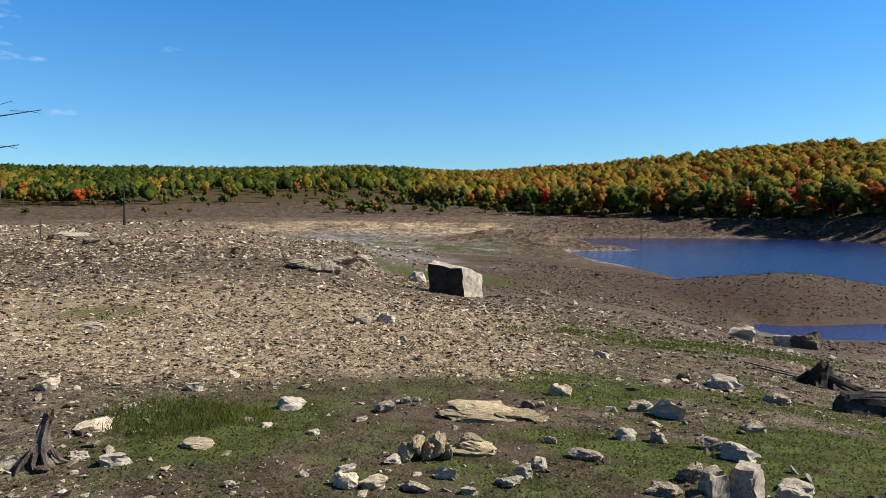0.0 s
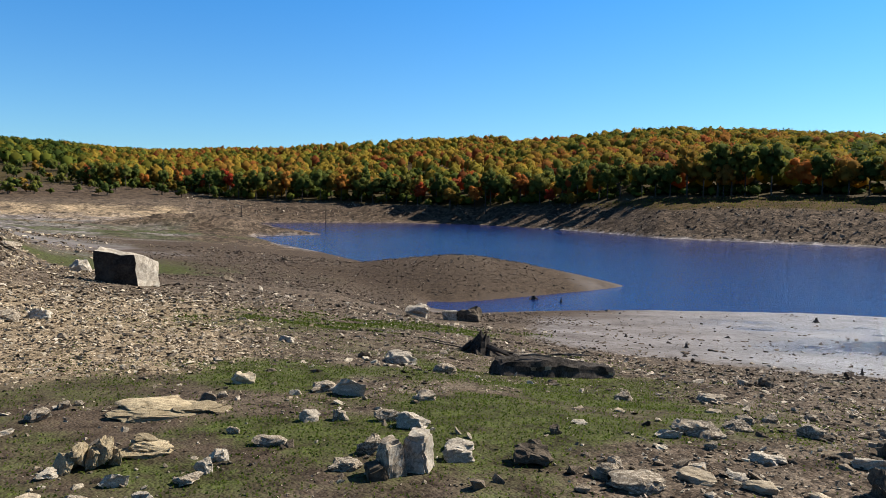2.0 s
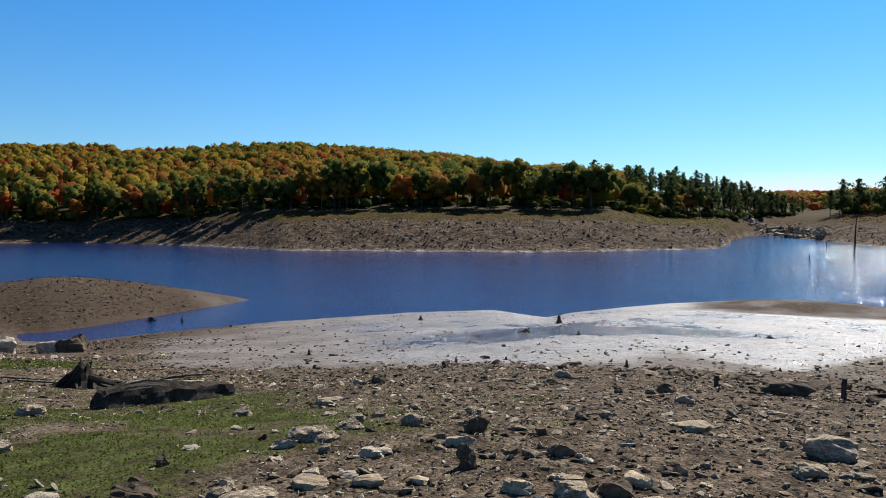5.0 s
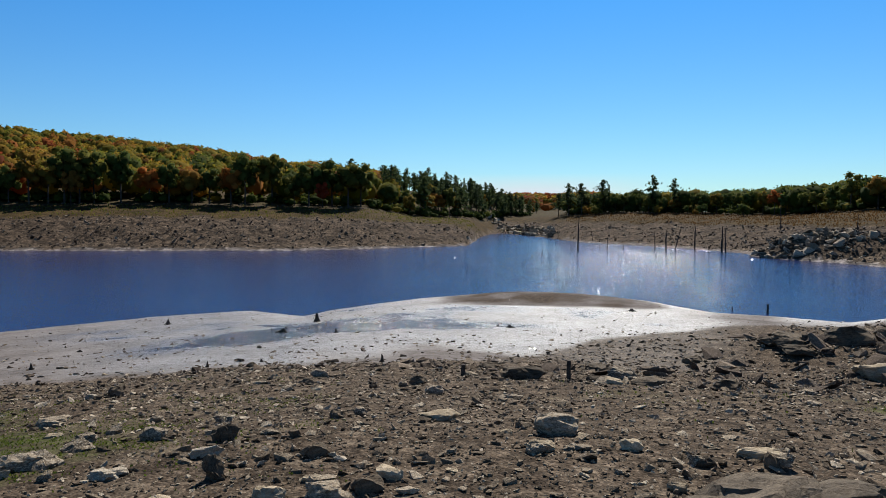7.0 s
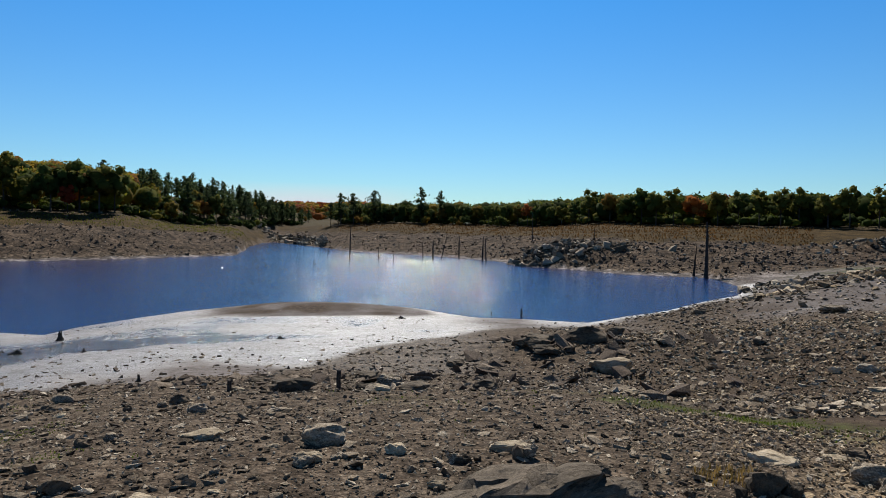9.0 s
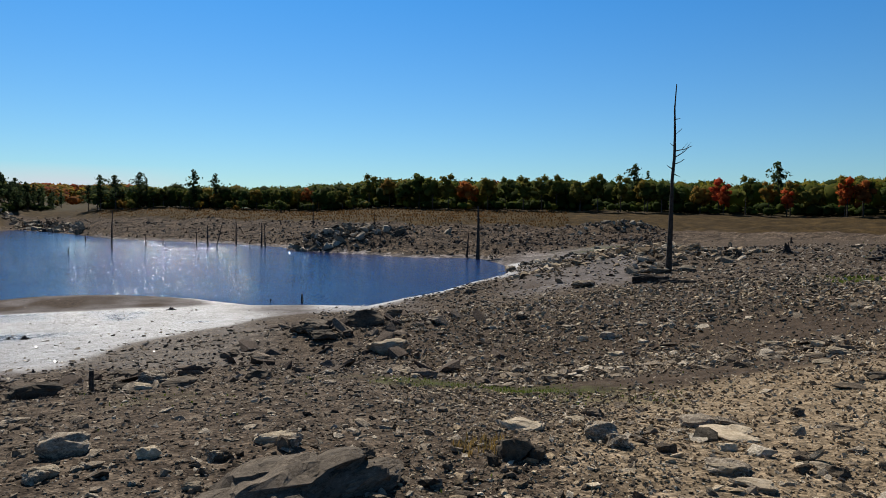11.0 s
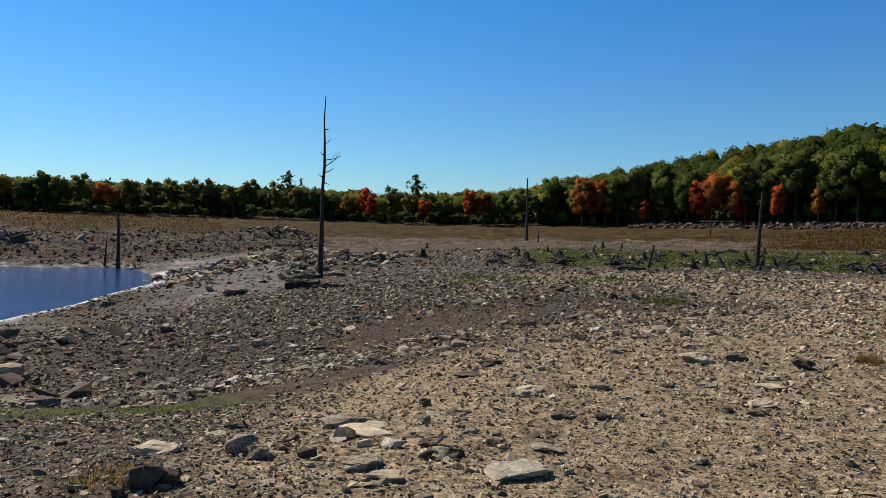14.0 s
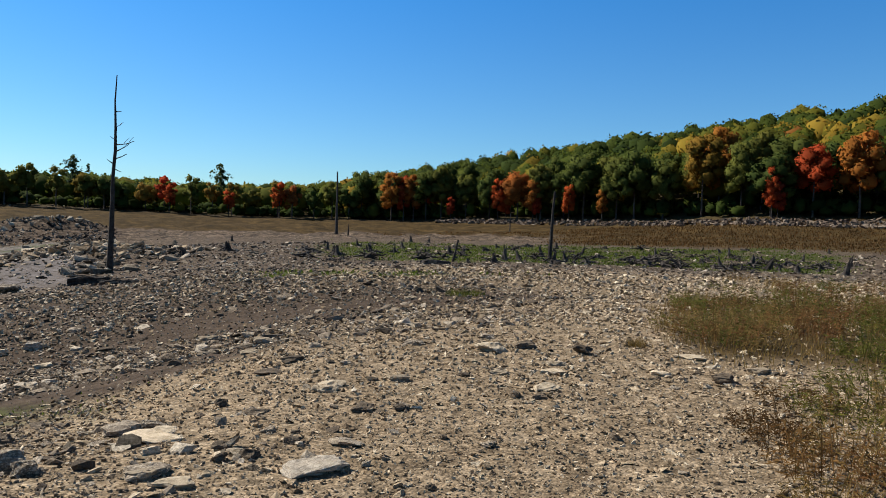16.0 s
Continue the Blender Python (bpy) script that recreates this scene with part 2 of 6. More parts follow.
nt.links.new(calc(nt, "MULTIPLY", shine, calc(nt, "SUBTRACT", 1.0, calc(nt, "MULTIPLY", pool, 0.7))), bsdf.inputs["Roughness"])
glint = noise_at(nt, 20, 3, 0.8)
stony = calc(nt, "MULTIPLY", chips, calc(nt, "SUBTRACT", 1.0, calc(nt, "MULTIPLY", attribute(nt, "mud"), 0.85), True))
relief = calc(nt, "ADD", calc(nt, "MULTIPLY", grain, 0.16), calc(nt, "ADD", stony, calc(nt, "MULTIPLY", glint, calc(nt, "MULTIPLY", attribute(nt, "wet"), 0.8))))
relief = calc(nt, "ADD", relief, calc(nt, "MULTIPLY", calc(nt, "SUBTRACT", noise_at(nt, 0.9, 5, 0.75), calc(nt, "ADD", d4, calc(nt, "MULTIPLY", d5, 0.5))), calc(nt, "MULTIPLY", attribute(nt, "far"), 1.5)))
bump(nt, bsdf, relief, 0.9, 0.085)

WATER, nt, bsdf = nodes_of("lake_water", 0.11)
bsdf.inputs["Base Color"].default_value = (0.010, 0.018, 0.088, 1)
bsdf.inputs["IOR"].default_value = 1.33
w1, w2 = noise_at(nt, 4.5, 2, 0.5), noise_at(nt, 13.0, 2, 0.5)
# a light breeze ruffles the open reach under the sun
where = nt.nodes.new("ShaderNodeTexCoord")
reach = nt.nodes.new("ShaderNodeVectorMath")
reach.operation = "DISTANCE"
reach.inputs[1].default_value = (98, 2, 0)
nt.links.new(where.outputs["Object"], reach.inputs[0])
ruffle = ramp(nt, calc(nt, "DIVIDE", reach.outputs["Value"], 70.0), [(0.3, (1.0, 1.0, 1.0)), (0.75, (0.0, 0.0, 0.0))])
gust = ramp(nt, noise_at(nt, 0.06, 3, 0.6), [(0.4, (0.75, 0.75, 0.75)), (0.62, (1.15, 1.15, 1.15))])
waves = calc(nt, "ADD", calc(nt, "MULTIPLY", w1, gust), calc(nt, "MULTIPLY", w2, 0.22))
waves = calc(nt, "ADD", waves, calc(nt, "MULTIPLY", noise_at(nt, 9.0, 2, 0.6), calc(nt, "MULTIPLY", ruffle, 0.25)))
nt.links.new(calc(nt, "SUBTRACT", 0.11, calc(nt, "MULTIPLY", ruffle, 0.03)), bsdf.inputs["Roughness"])
bump(nt, bsdf, waves, 1.0, 0.055)

RIPPLE, nt, bsdf = nodes_of("ripple_crest", 0.09)
bsdf.inputs["Base Color"].default_value = (0.010, 0.018, 0.088, 1)
bsdf.inputs["IOR"].default_value = 1.33
WET_CRUMB, nt, bsdf = nodes_of("wet_mud_crumb", 0.14)
nt.links.new(ramp(nt, noise_at(nt, 9, 3), [(0.4, (0.105, 0.083, 0.068)), (0.6, (0.175, 0.145, 0.12))]), bsdf.inputs["Base Color"])


def leaves(name, stops, per_tree=False):
    m, nt, bsdf = nodes_of(name, 0.95)
    if per_tree:
        own = attribute(nt, "tint")
    else:
        info = nt.nodes.new("ShaderNodeObjectInfo")
        own = info.outputs["Random"]
    geo = nt.nodes.new("ShaderNodeNewGeometry")
    col = ramp(nt, own, stops)
    each = ramp(nt, geo.outputs["Random Per Island"], [(0.0, (0.62, 0.66, 0.6)), (1.0, (1.4, 1.32, 1.2))])
    col = mix(nt, 1.0, col, each, "MULTIPLY")
    nt.links.new(col, bsdf.inputs["Base Color"])
    see = put(nt, "ShaderNodeBsdfTranslucent")
    nt.links.new(col, see.inputs["Color"])
    both = put(nt, "ShaderNodeMixShader", Fac=0.5)
    nt.links.new(bsdf.outputs[0], both.inputs[1])
    nt.links.new(see.outputs[0], both.inputs[2])
    nt.links.new(both.outputs[0], nt.nodes["Material Output"].inputs["Surface"])
    return m


LEAF_GREEN = leaves("green_leaves", [(0.0, (0.065, 0.092, 0.024)), (0.5, (0.10, 0.118, 0.028)), (1.0, (0.14, 0.132, 0.03))])
LEAF_YELLOW = leaves("yellow_leaves", [(0.0, (0.155, 0.125, 0.024)), (0.5, (0.215, 0.14, 0.026)), (1.0, (0.24, 0.135, 0.028))])
LEAF_ORANGE = leaves("orange_leaves", [(0.0, (0.30, 0.15, 0.03)), (0.5, (0.35, 0.135, 0.03)), (1.0, (0.31, 0.10, 0.028))])
LEAF_RED = leaves("red_leaves", [(0.0, (0.40, 0.07, 0.024)), (0.5, (0.44, 0.10, 0.026)), (1.0, (0.36, 0.05, 0.024))])
NEEDLES = leaves("conifer_needles", [(0.0, (0.045, 0.068, 0.034)), (1.0, (0.075, 0.105, 0.044))])
CANOPY = leaves("autumn_canopy", [(0.0, (0.042, 0.064, 0.014)), (0.28, (0.085, 0.108, 0.018)), (0.45, (0.19, 0.165, 0.024)), (0.62, (0.29, 0.20, 0.03)),
                                  (0.82, (0.25, 0.11, 0.025)), (1.0, (0.25, 0.062, 0.022))], True)
GRASS_GREEN = leaves("green_blades", [(0.0, (0.062, 0.092, 0.016)), (1.0, (0.105, 0.13, 0.026))])
GRASS_DRY = leaves("dry_blades", [(0.0, (0.15, 0.10, 0.036)), (1.0, (0.25, 0.175, 0.07))])
GRASS_OLIVE = leaves("olive_blades", [(0.0, (0.07, 0.085, 0.02)), (1.0, (0.13, 0.125, 0.03))])
GRASS_RUSSET = leaves("russet_blades", [(0.0, (0.15, 0.075, 0.033)), (1.0, (0.20, 0.115, 0.045))])
GRASS_BROWN = leaves("brown_blades", [(0.0, (0.085, 0.046, 0.02)), (1.0, (0.125, 0.072, 0.03))])

# ---- the lie of the land: heights as a function of place ----
# heading clockwise from the y axis, radius from the standing place; each row: heading, radius, height
NEAR = [(-60, 14, 4.9), (-30, 14, 4.75), (-10, 14, 4.65), (0, 16, 4.45), (10, 16, 4.2), (20, 20, 3.3), (28, 17, 3.2), (40, 17, 2.9), (60, 19, 2.6),
        (90, 19, 2.7), (104, 19, 2.9), (116, 12.5, 3.6), (130, 9.5, 4.35), (142, 11, 4.75), (156, 12, 4.85), (176, 14, 4.9), (200, 14, 5.0), (300, 14, 4.9)]
MIDDLE = [(-60, 60, 6.4), (-30, 55, 6.2), (-20, 55, 6.5), (-12, 40, 5.2), (-8, 40, 5.0), (-4, 40, 3.4), (0, 45, 2.6), (10, 45, 1.9), (16, 48, 1.1), (20, 44, 0.45),
          (24, 36, 0.7), (40, 33, 1.15), (60, 34, 1.1), (72, 36, 1.1), (90, 35, 1.1), (104, 34, 1.3), (110, 34, 1.9), (116, 40, 2.0), (122, 45, 2.5), (128, 48, 2.8),
          (136, 45, 3.6), (146, 45, 3.9), (156, 50, 4.0), (166, 52, 4.05), (176, 50, 4.15), (200, 50, 4.6), (300, 60, 6.4)]
SHORE = [(-60, 130, 5.5), (-30, 130, 5.2), (-10, 125, 3.1), (0, 120, 2.0), (6, 130, 1.2), (10.5, 138, 0.05), (12, 117, 0.05), (14, 105, 0.05), (17.5, 86, 0.05), (20.6, 72, 0.05),
         (22.3, 62, 0.05), (23.2, 48, 0.05), (24, 43.5, 0.05), (28, 42, 0.05), (38, 45, 0.05), (46, 47, 0.05), (53, 49, 0.05), (59, 50, 0.05), (63, 46, 0.05), (65, 49, 0.05), (72, 55, 0.05),
         (80, 58, 0.05), (90, 54, 0.05), (95, 51, 0.05), (101, 50.5, 0.05), (104, 50, 0.05), (110, 60, 0.05), (112.4, 69, 0.05), (115, 78, 0.05)]
SHORE_SOUTH = [(118, 80, 1.0), (122, 72, 2.3), (128, 75, 2.9), (136, 72, 3.8), (146, 72, 4.1), (156, 72, 4.15), (176, 70, 4.4), (200, 70, 4.8), (300, 130, 5.5)]
FAR = [(-60, 200, 5.0), (-30, 200, 4.3), (-10, 190, 3.3), (0, 190, 2.4), (6, 200, 1.2), (10.5, 240, 0.05), (16, 246, 0.05), (22, 251, 0.05),
       (28, 241, 0.05), (33, 200, 0.05), (42, 152, 0.05), (51, 142, 0.05), (61, 135, 0.05), (66.6, 139, 0.05), (69, 143, 0.05), (76.4, 157, 0.05), (77, 310, 0.05),
       (79.5, 262, 0.05), (85, 181, 0.05), (94, 149, 0.05), (100.6, 121, 0.05), (106.7, 106, 0.05), (113, 105, 0.05), (115, 89, 0.05)]
FAR_SOUTH = [(118, 95, 0.9), (120, 105, 2.0), (128, 110, 3.1), (136, 100, 3.9), (146, 100, 4.3), (156, 100, 4.5), (176, 90, 5.1), (200, 85, 5.4), (300, 200, 5.0)]
BANK = [(-60, 260, 7.0), (-30, 260, 6.7), (-8, 265, 7.2), (4, 265, 7.0), (8, 275, 7.4), (16, 266, 6.7), (26, 252, 6.4), (34, 219, 5.4), (42, 172, 5.7), (52, 162, 5.6),
        (68, 160, 5.4), (76, 172, 4.0), (79, 320, 4.0), (84, 235, 4.5), (89, 215, 4.6), (98, 172, 4.7), (109, 135, 4.8), (122, 135, 4.0), (130, 130, 4.0),
        (137, 130, 3.9), (155, 120, 4.5), (175, 105, 6.2), (200, 100, 6.5), (300, 260, 7.0)]
WOOD = [(-60, 330, 13.0), (-30, 330, 12.5), (-11, 330, 15.0), (4, 320, 12.0), (8, 284, 8.0), (22, 267, 7.3), (34, 229, 6.8), (40, 198, 9.0), (56, 190, 9.5),
        (68, 185, 8.8), (72, 215, 6.0), (76, 250, 5.7), (80, 340, 6.0), (84, 270, 7.3), (88, 250, 8.4), (100, 215, 7.0), (105, 195, 8.4), (110, 180, 7.8),
        (122, 178, 7.8), (137, 170, 6.8), (148, 160, 7.0), (155, 150, 7.7), (170, 132, 8.4), (176, 125, 9.2), (200, 122, 9.4), (300, 330, 11.0)]
HILL = [(-60, 900, 58), (-30, 900, 60), (-5, 900, 67), (3, 850, 57), (20, 700, 60), (32, 600, 58), (43, 500, 53), (56, 450, 40), (60, 420, 32), (67, 380, 25),
        (70, 380, 22), (74, 370, 18), (78, 365, 12), (81, 375, 8), (82.5, 700, 12), (85, 310, 8.5), (92, 300, 8.0), (98, 300, 9.5), (104, 300, 12.5), (116, 300, 13), (122, 300, 12.5),
        (137, 300, 12), (148, 280, 18), (157, 260, 24.5), (162, 260, 29), (173, 240, 35), (184, 240, 40), (220, 260, 40), (300, 900, 58)]


def hash01(i, j, seed):
    v = np.sin(i * 127.1 + j * 311.7 + seed * 74.7) * 43758.5453
    return v - np.floor(v)


def wave(x, y, seed=0):
    """Smooth value noise, 0 to 1, one cell a metre."""
    i, j = np.floor(x), np.floor(y)
    u, v = x - i, y - j
    u, v = u * u * (3 - 2 * u), v * v * (3 - 2 * v)
    a = hash01(i, j, seed) * (1 - u) + hash01(i + 1, j, seed) * u
    b = hash01(i, j + 1, seed) * (1 - u) + hash01(i + 1, j + 1, seed) * u
    return a * (1 - v) + b * v


def fractal(x, y, seed=0, octaves=4):
    total, size = 0, 0.5
    for k in range(octaves):
        total = total + size * (wave(x * 2 ** k, y * 2 ** k, seed + k) - 0.5)
        size *= 0.5
    return total


def step01(lo, hi, v):
    t = np.clip((v - lo) / (hi - lo), 0, 1)
    return t * t * (3 - 2 * t)


def polar(x, y):
    return (np.degrees(np.arctan2(x, y)) + 60) % 360 - 60, np.hypot(x, y)


def band(rows, heading):
    a, r, z = np.array(rows, float).T
    return np.interp(heading, a, r), np.interp(heading, a, z)


def section(az, r):
    """Height along the rings of near edge, shore, far shore, bank, wood edge and hill."""
    rings = [(0 * az, 0 * az + 4.9), (0 * az + 6, 0 * az + 4.72)] + [band(b, az) for b in (NEAR, MIDDLE, SHORE + SHORE_SOUTH, FAR + FAR_SOUTH, BANK, WOOD, HILL)]
    far_off = np.where((az > 76) & (az < 92), 34 * step01(76, 80, az) * (1 - step01(86, 92, az)), 0) + 4
    hr, hz = rings[-1]
    rings += [(hr * 1.5 + 60, np.maximum(hz * 0.85, 2) + 0 * az), (0 * az + 1400, far_off + 0.5 * hz), (0 * az + 5000, 0 * az - 20)]
    z = 0 * r + 4.9
    for (r0, z0), (r1, z1) in zip(rings, rings[1:]):
        t = np.clip((r - r0) / np.maximum(r1 - r0, 0.01), 0, 1)
        z = np.where(r >= r0, z0 + (z1 - z0) * t, z)
    (rm, zm), (rf, zf) = rings[4], rings[5]
    basin = (zm < 0.1) & (zf < 0.1)
    return z - np.where(basin, np.clip(np.minimum(0.12 * (r - rm), 0.2 * (rf - r)), 0, 1.6), 0)


def mound(x, y, az, r, along, across, turn, height, power=1.0):
    """A rounded bank: centre by heading and radius, half lengths, turn of its long side from the y axis."""
    a, b = radians(az), radians(turn)
    dx, dy = x - r * math.sin(a), y - r * math.cos(a)
    u, v = dx * math.sin(b) + dy * math.cos(b), dx * math.cos(b) - dy * math.sin(b)
    return height * np.exp(-((u / along) ** 2 + (v / across) ** 2) ** power)


def spit_head(x, y):
    """The round head of the spit: a crest that drops to the neck on one side and runs out to a tip on the other."""
    a, b = radians(25.7), radians(116)
    dx, dy = x - 58 * math.sin(a), y - 58 * math.cos(a)
    u, v = dx * math.sin(b) + dy * math.cos(b), dx * math.cos(b) - dy * math.sin(b)
    crest = np.interp(u, [-40, -28, -16, -7.5, -3, 0, 2, 6, 10, 14.5, 18], [-2, 0.9, 1.7, 1.65, 2.15, 2.42, 2.36, 1.75, 0.95, -0.1, -1.2])
    wide = 10.5 * (1 - 0.45 * np.clip(u / 14, 0, 1))
    return crest - 2.3 * (np.abs(v) / wide) ** 1.6


def land(x, y, rough=1.0):
    x, y = np.asarray(x, float), np.asarray(y, float)
    az, r = polar(x, y)
    z = 0
    for da, k, w in ((0, 1, 0.3), (-0.8, 1, 0.15), (0.8, 1, 0.15), (0, 0.93, 0.2), (0, 1.07, 0.2)):
        z = z + w * section((az + da + 60) % 360 - 60, r * k)
    # the spit and its round head, the sand bar, the rocky knolls and the hollow
    head = spit_head(x, y)
    z = 0.5 * (z + head + np.sqrt((z - head) ** 2 + 0.12))
    z = z + mound(x, y, 83.5, 55.5, 8.5, 5.0, 174, 0.5, 1.3)
    z = z + mound(x, y, 8.5, 150, 20, 6.5, 98, 3.3, 1.4)
    z = z + mound(x, y, 102, 126, 9, 6, 30, 2.6, 1.2) + mound(x, y, 123.5, 132, 7, 5, 30, 1.5)
    z = z + mound(x, y, 125.5, 60, 10, 6, 150, 1.3) + mound(x, y, 103.5, 24, 5, 2.2, 20, 0.5)
    z = z - mound(x, y, 127, 17, 9, 4.5, 35, 0.55)
    z = z + mound(x, y, -11, 23, 4, 2, 80, 0.4)
    bumps = fractal(x / 7, y / 7, 3) * 0.35 + fractal(x / 1.6, y / 1.6, 9, 3) * 0.2
    flat = step01(0.0, 2.2, z) * (0.4 + 0.6 * step01(0.3, 2.0, np.abs(z - 0.9)))
    z = z + rough * bumps * np.where(z > 0, 0.25 + 0.75 * flat, 0.3) * (0.5 + 0.5 * step01(4, 14, r)) * 0.8
    z = z + rough * fractal(x / 90, y / 90, 21) * 9 * step01(350, 600, r)
    bank = step01(0.2, 1.5, z) * (1 - step01(5, 7, z)) * step01(90, 110, r)
    ledges = 0.42 * np.sin(z * 4.5 + fractal(x / 30, y / 30, 35) * 3) * step01(150, 190, r) * (az < 40) * step01(1.2, 2.0, z)
    return z + rough * bank * (fractal(x / 4, y / 4, 31) * 1.7 + ledges)

# ---- the sheet of ground, the water ----
def sheet(name, verts, faces, material, smooth=True):
    me = bpy.data.meshes.new(name)
    me.from_pydata(verts, [], faces)
    me.materials.append(material)
    me.polygons.foreach_set("use_smooth", [smooth] * len(me.polygons))
    return me


def field(me, name, values):
    me.attributes.new(name, "FLOAT", "POINT").data.foreach_set("value", np.asarray(values, np.float32))


def kinds(x, y, z):
    """Shares of the kinds of surface: tan shingle, dark mud, pale mud, wetness, straw, wood floor, green."""
    az, r = polar(x, y)
    rim = band(NEAR, az)[0]
    bank_r, wood_r = band(BANK, az)[0], band(WOOD, az)[0]
    n, n2 = fractal(x / 5, y / 5, 50) * 2, fractal(x / 1.7, y / 1.7, 60) * 2
    tan = step01(112, 132, az + n * 8) * (1 - step01(rim * 1.05, rim * 1.5 + 3, r + n * 3)) + step01(132, 150, az) * (1 - step01(30, 50, r)) * 0.9
    tan = tan * (1 - 0.9 * step01(205, 290, az + n * 20))
    tan = np.maximum(tan, (1 - step01(2, 16, az)) * step01(6.5, 9, r + n * 2 - np.clip(-10 - az, 0, 20) * 0.12) * (1 - step01(15, 24, r)) * 0.85)
    tan = np.maximum(tan, (1 - step01(-16, 2, az)) * step01(18, 30, r) * 0.4 * (1 - step01(90, 150, r)))
    mud = step01(27, 38, az) * (1 - step01(104, 112, az)) * step01(rim * (0.9 - 0.12 * step01(56, 66, az)), rim * (1.08 - 0.14 * step01(56, 66, az)), r + n * 2.0) * (1 - step01(2.5, 3.1, z + n * 0.3)) * (r < 95)
    mud = np.maximum(mud, (1 - step01(0.15, 0.5, z + n * 0.15)) * (r < 200))
    mud = np.maximum(mud, step01(111, 117, az) * (1 - step01(124, 128, az)) * step01(30, 45, r) * (1 - step01(95, 115, r)) * 0.65)
    shoulder = np.interp(az, [50, 60, 70, 74, 79, 81, 85, 88, 92.6, 96, 104], [15, 15, 15.5, 16.5, 19, 20, 24.5, 28, 34, 39, 46])
    dry = (1 - step01(-1.6, 1.6, r - shoulder + n * 2.5)) * step01(62, 76, az) * (1 - step01(104, 110, az))
    mud = mud * (1 - 0.8 * dry)
    flats = (1 - step01(3.4, 4.5, z + n * 0.5)) * (1 - step01(3, 10, az + n * 4)) * step01(34, 44, r + n * 5) * (1 - step01(195, 215, r)) * (r > 30)
    layers = fractal(x / 45, y / 7, 74) * 2
    mud = np.maximum(mud, flats * np.clip(0.62 + layers * 0.8, 0, 1))
    wet = mud * step01(36, 57, az + n * 5) * (1 - step01(92, 99, az + n * 3)) * step01(0.0, 0.35, 2.85 - z + n * 0.5)
    bar = mound(x, y, 82.5, 52.5, 7.5, 5, 172, 1.0)
    wet = wet * (1 - step01(0.22, 0.4, bar + n * 0.25)) * (r < 80)
    dark = mound(x, y, 127, 17, 10, 4, 35, 0.62) + mound(x, y, 122, 12, 5, 2.0, 40, 0.5) + mound(x, y, -26, 29, 9, 3, 60, 1.0) + mound(x, y, 150, 24, 6, 4, 60, 0.5)
    dark = dark + step01(0.25, 0.6, bar + n * 0.3) * (0.55 + n2 * 0.9) + mound(x, y, -12, 5.5, 2.5, 2, 0, 0.7)
    far_bank = step01(2, 12, az + n * 4) * (1 - step01(126, 132, az)) * step01(95, 104, r) * step01(0.3, 1.2, z) * np.where(az < 30, step01(200, 225, r), 1)
    dark = dark + step01(-4, 4, az + n * 4) * (1 - step01(17, 20, az)) * step01(70, 85, r) * (1 - step01(170, 200, r)) * (0.5 + n * 0.6)
    dark = dark + far_bank * (0.75 + n * 0.5)
    soil = step01(-26, -12, az) * (1 - step01(38, 60, az)) * (1 - step01(7.5, 9.5, r + n))
    dark = dark + soil * (0.5 + n2 * 0.5) + (step01(-6, 6, az + n * 6) * (1 - step01(38, 42, az)) * step01(30, 42, r + n * 6) * (1 - step01(80, 100, r)) * (0.72 + n * 0.5)) + step01(104, 112, az + n * 5) * (1 - step01(143, 152, az + n * 8)) * step01(14, 22, r + n * 5) * (1 - step01(60, 78, r)) * (0.3 + n * 0.9)
    tan = np.maximum(tan * (1 - 0.8 * soil), step01(-26, -12, az) * (1 - step01(2, 9, az)) * step01(120, 170, r) * (0.7 + n * 0.5) * (1 - step01(235, 250, r)) + 0.35 * n * step01(40, 60, r) * (az < 12))
    straw = step01(-1.0, 3.0, r - bank_r - 0.14 * (wood_r - bank_r) * (1 - step01(72, 78, az)) * step01(0, 8, az) + n * 5) * (1 - 0.8 * step01(2, 14, az + n * 6) * (1 - step01(30, 40, az))) * (1 - step01(-6, 2, r - wood_r))
    dark = dark + straw * (1 - step01(4, 9, az)) * (0.75 + n * 0.4)
    straw = straw * (0.25 + 0.75 * step01(4, 9, az))
    straw = np.maximum(straw, step01(158, 166, az + n * 3) * step01(52, 62, r) * step01(80, 95, r))
    straw = np.maximum(straw, step01(166, 174, az + n * 2) * step01(8.5, 11, r + n * 2) * (1 - step01(20, 26, r)) * 0.75)
    litter = step01(-4, 3, r - wood_r)
    green = mound(x, y, 14, 6.4, 3.6, 2.4, 80, 0.8) + mound(x, y, 4, 6.0, 2.6, 1.3, 85, 0.42) + mound(x, y, 25, 9.6, 4.5, 2.4, 60, 0.78) + mound(x, y, 20, 17.4, 5.2, 1.5, 62, 1.3) + mound(x, y, 34, 6.5, 2.5, 2, 40, 0.6)
    green = green + mound(x, y, -14, 6.3, 1.6, 0.9, 80, 0.7) + mound(x, y, -27, 15.5, 3, 1.3, 60, 0.55) + mound(x, y, 108, 11, 1.7, 0.9, 30, 0.55) + mound(x, y, 118, 11.2, 2.8, 1.0, 95, 0.75) + mound(x, y, 89, 10, 1.6, 0.8, 0, 0.5) + mound(x, y, 2, 48, 14, 8, 90, 0.4) + mound(x, y, 142, 33, 5, 1.6, 60, 0.7)
    green = green + mound(x, y, 123, 92, 10, 7, 110, 0.75) + mound(x, y, 149, 30, 5, 2.2, 65, 0.85) + mound(x, y, 6, 120, 22, 14, 80, 0.55) + mound(x, y, 60, 8, 3, 1.5, 60, 0.15)
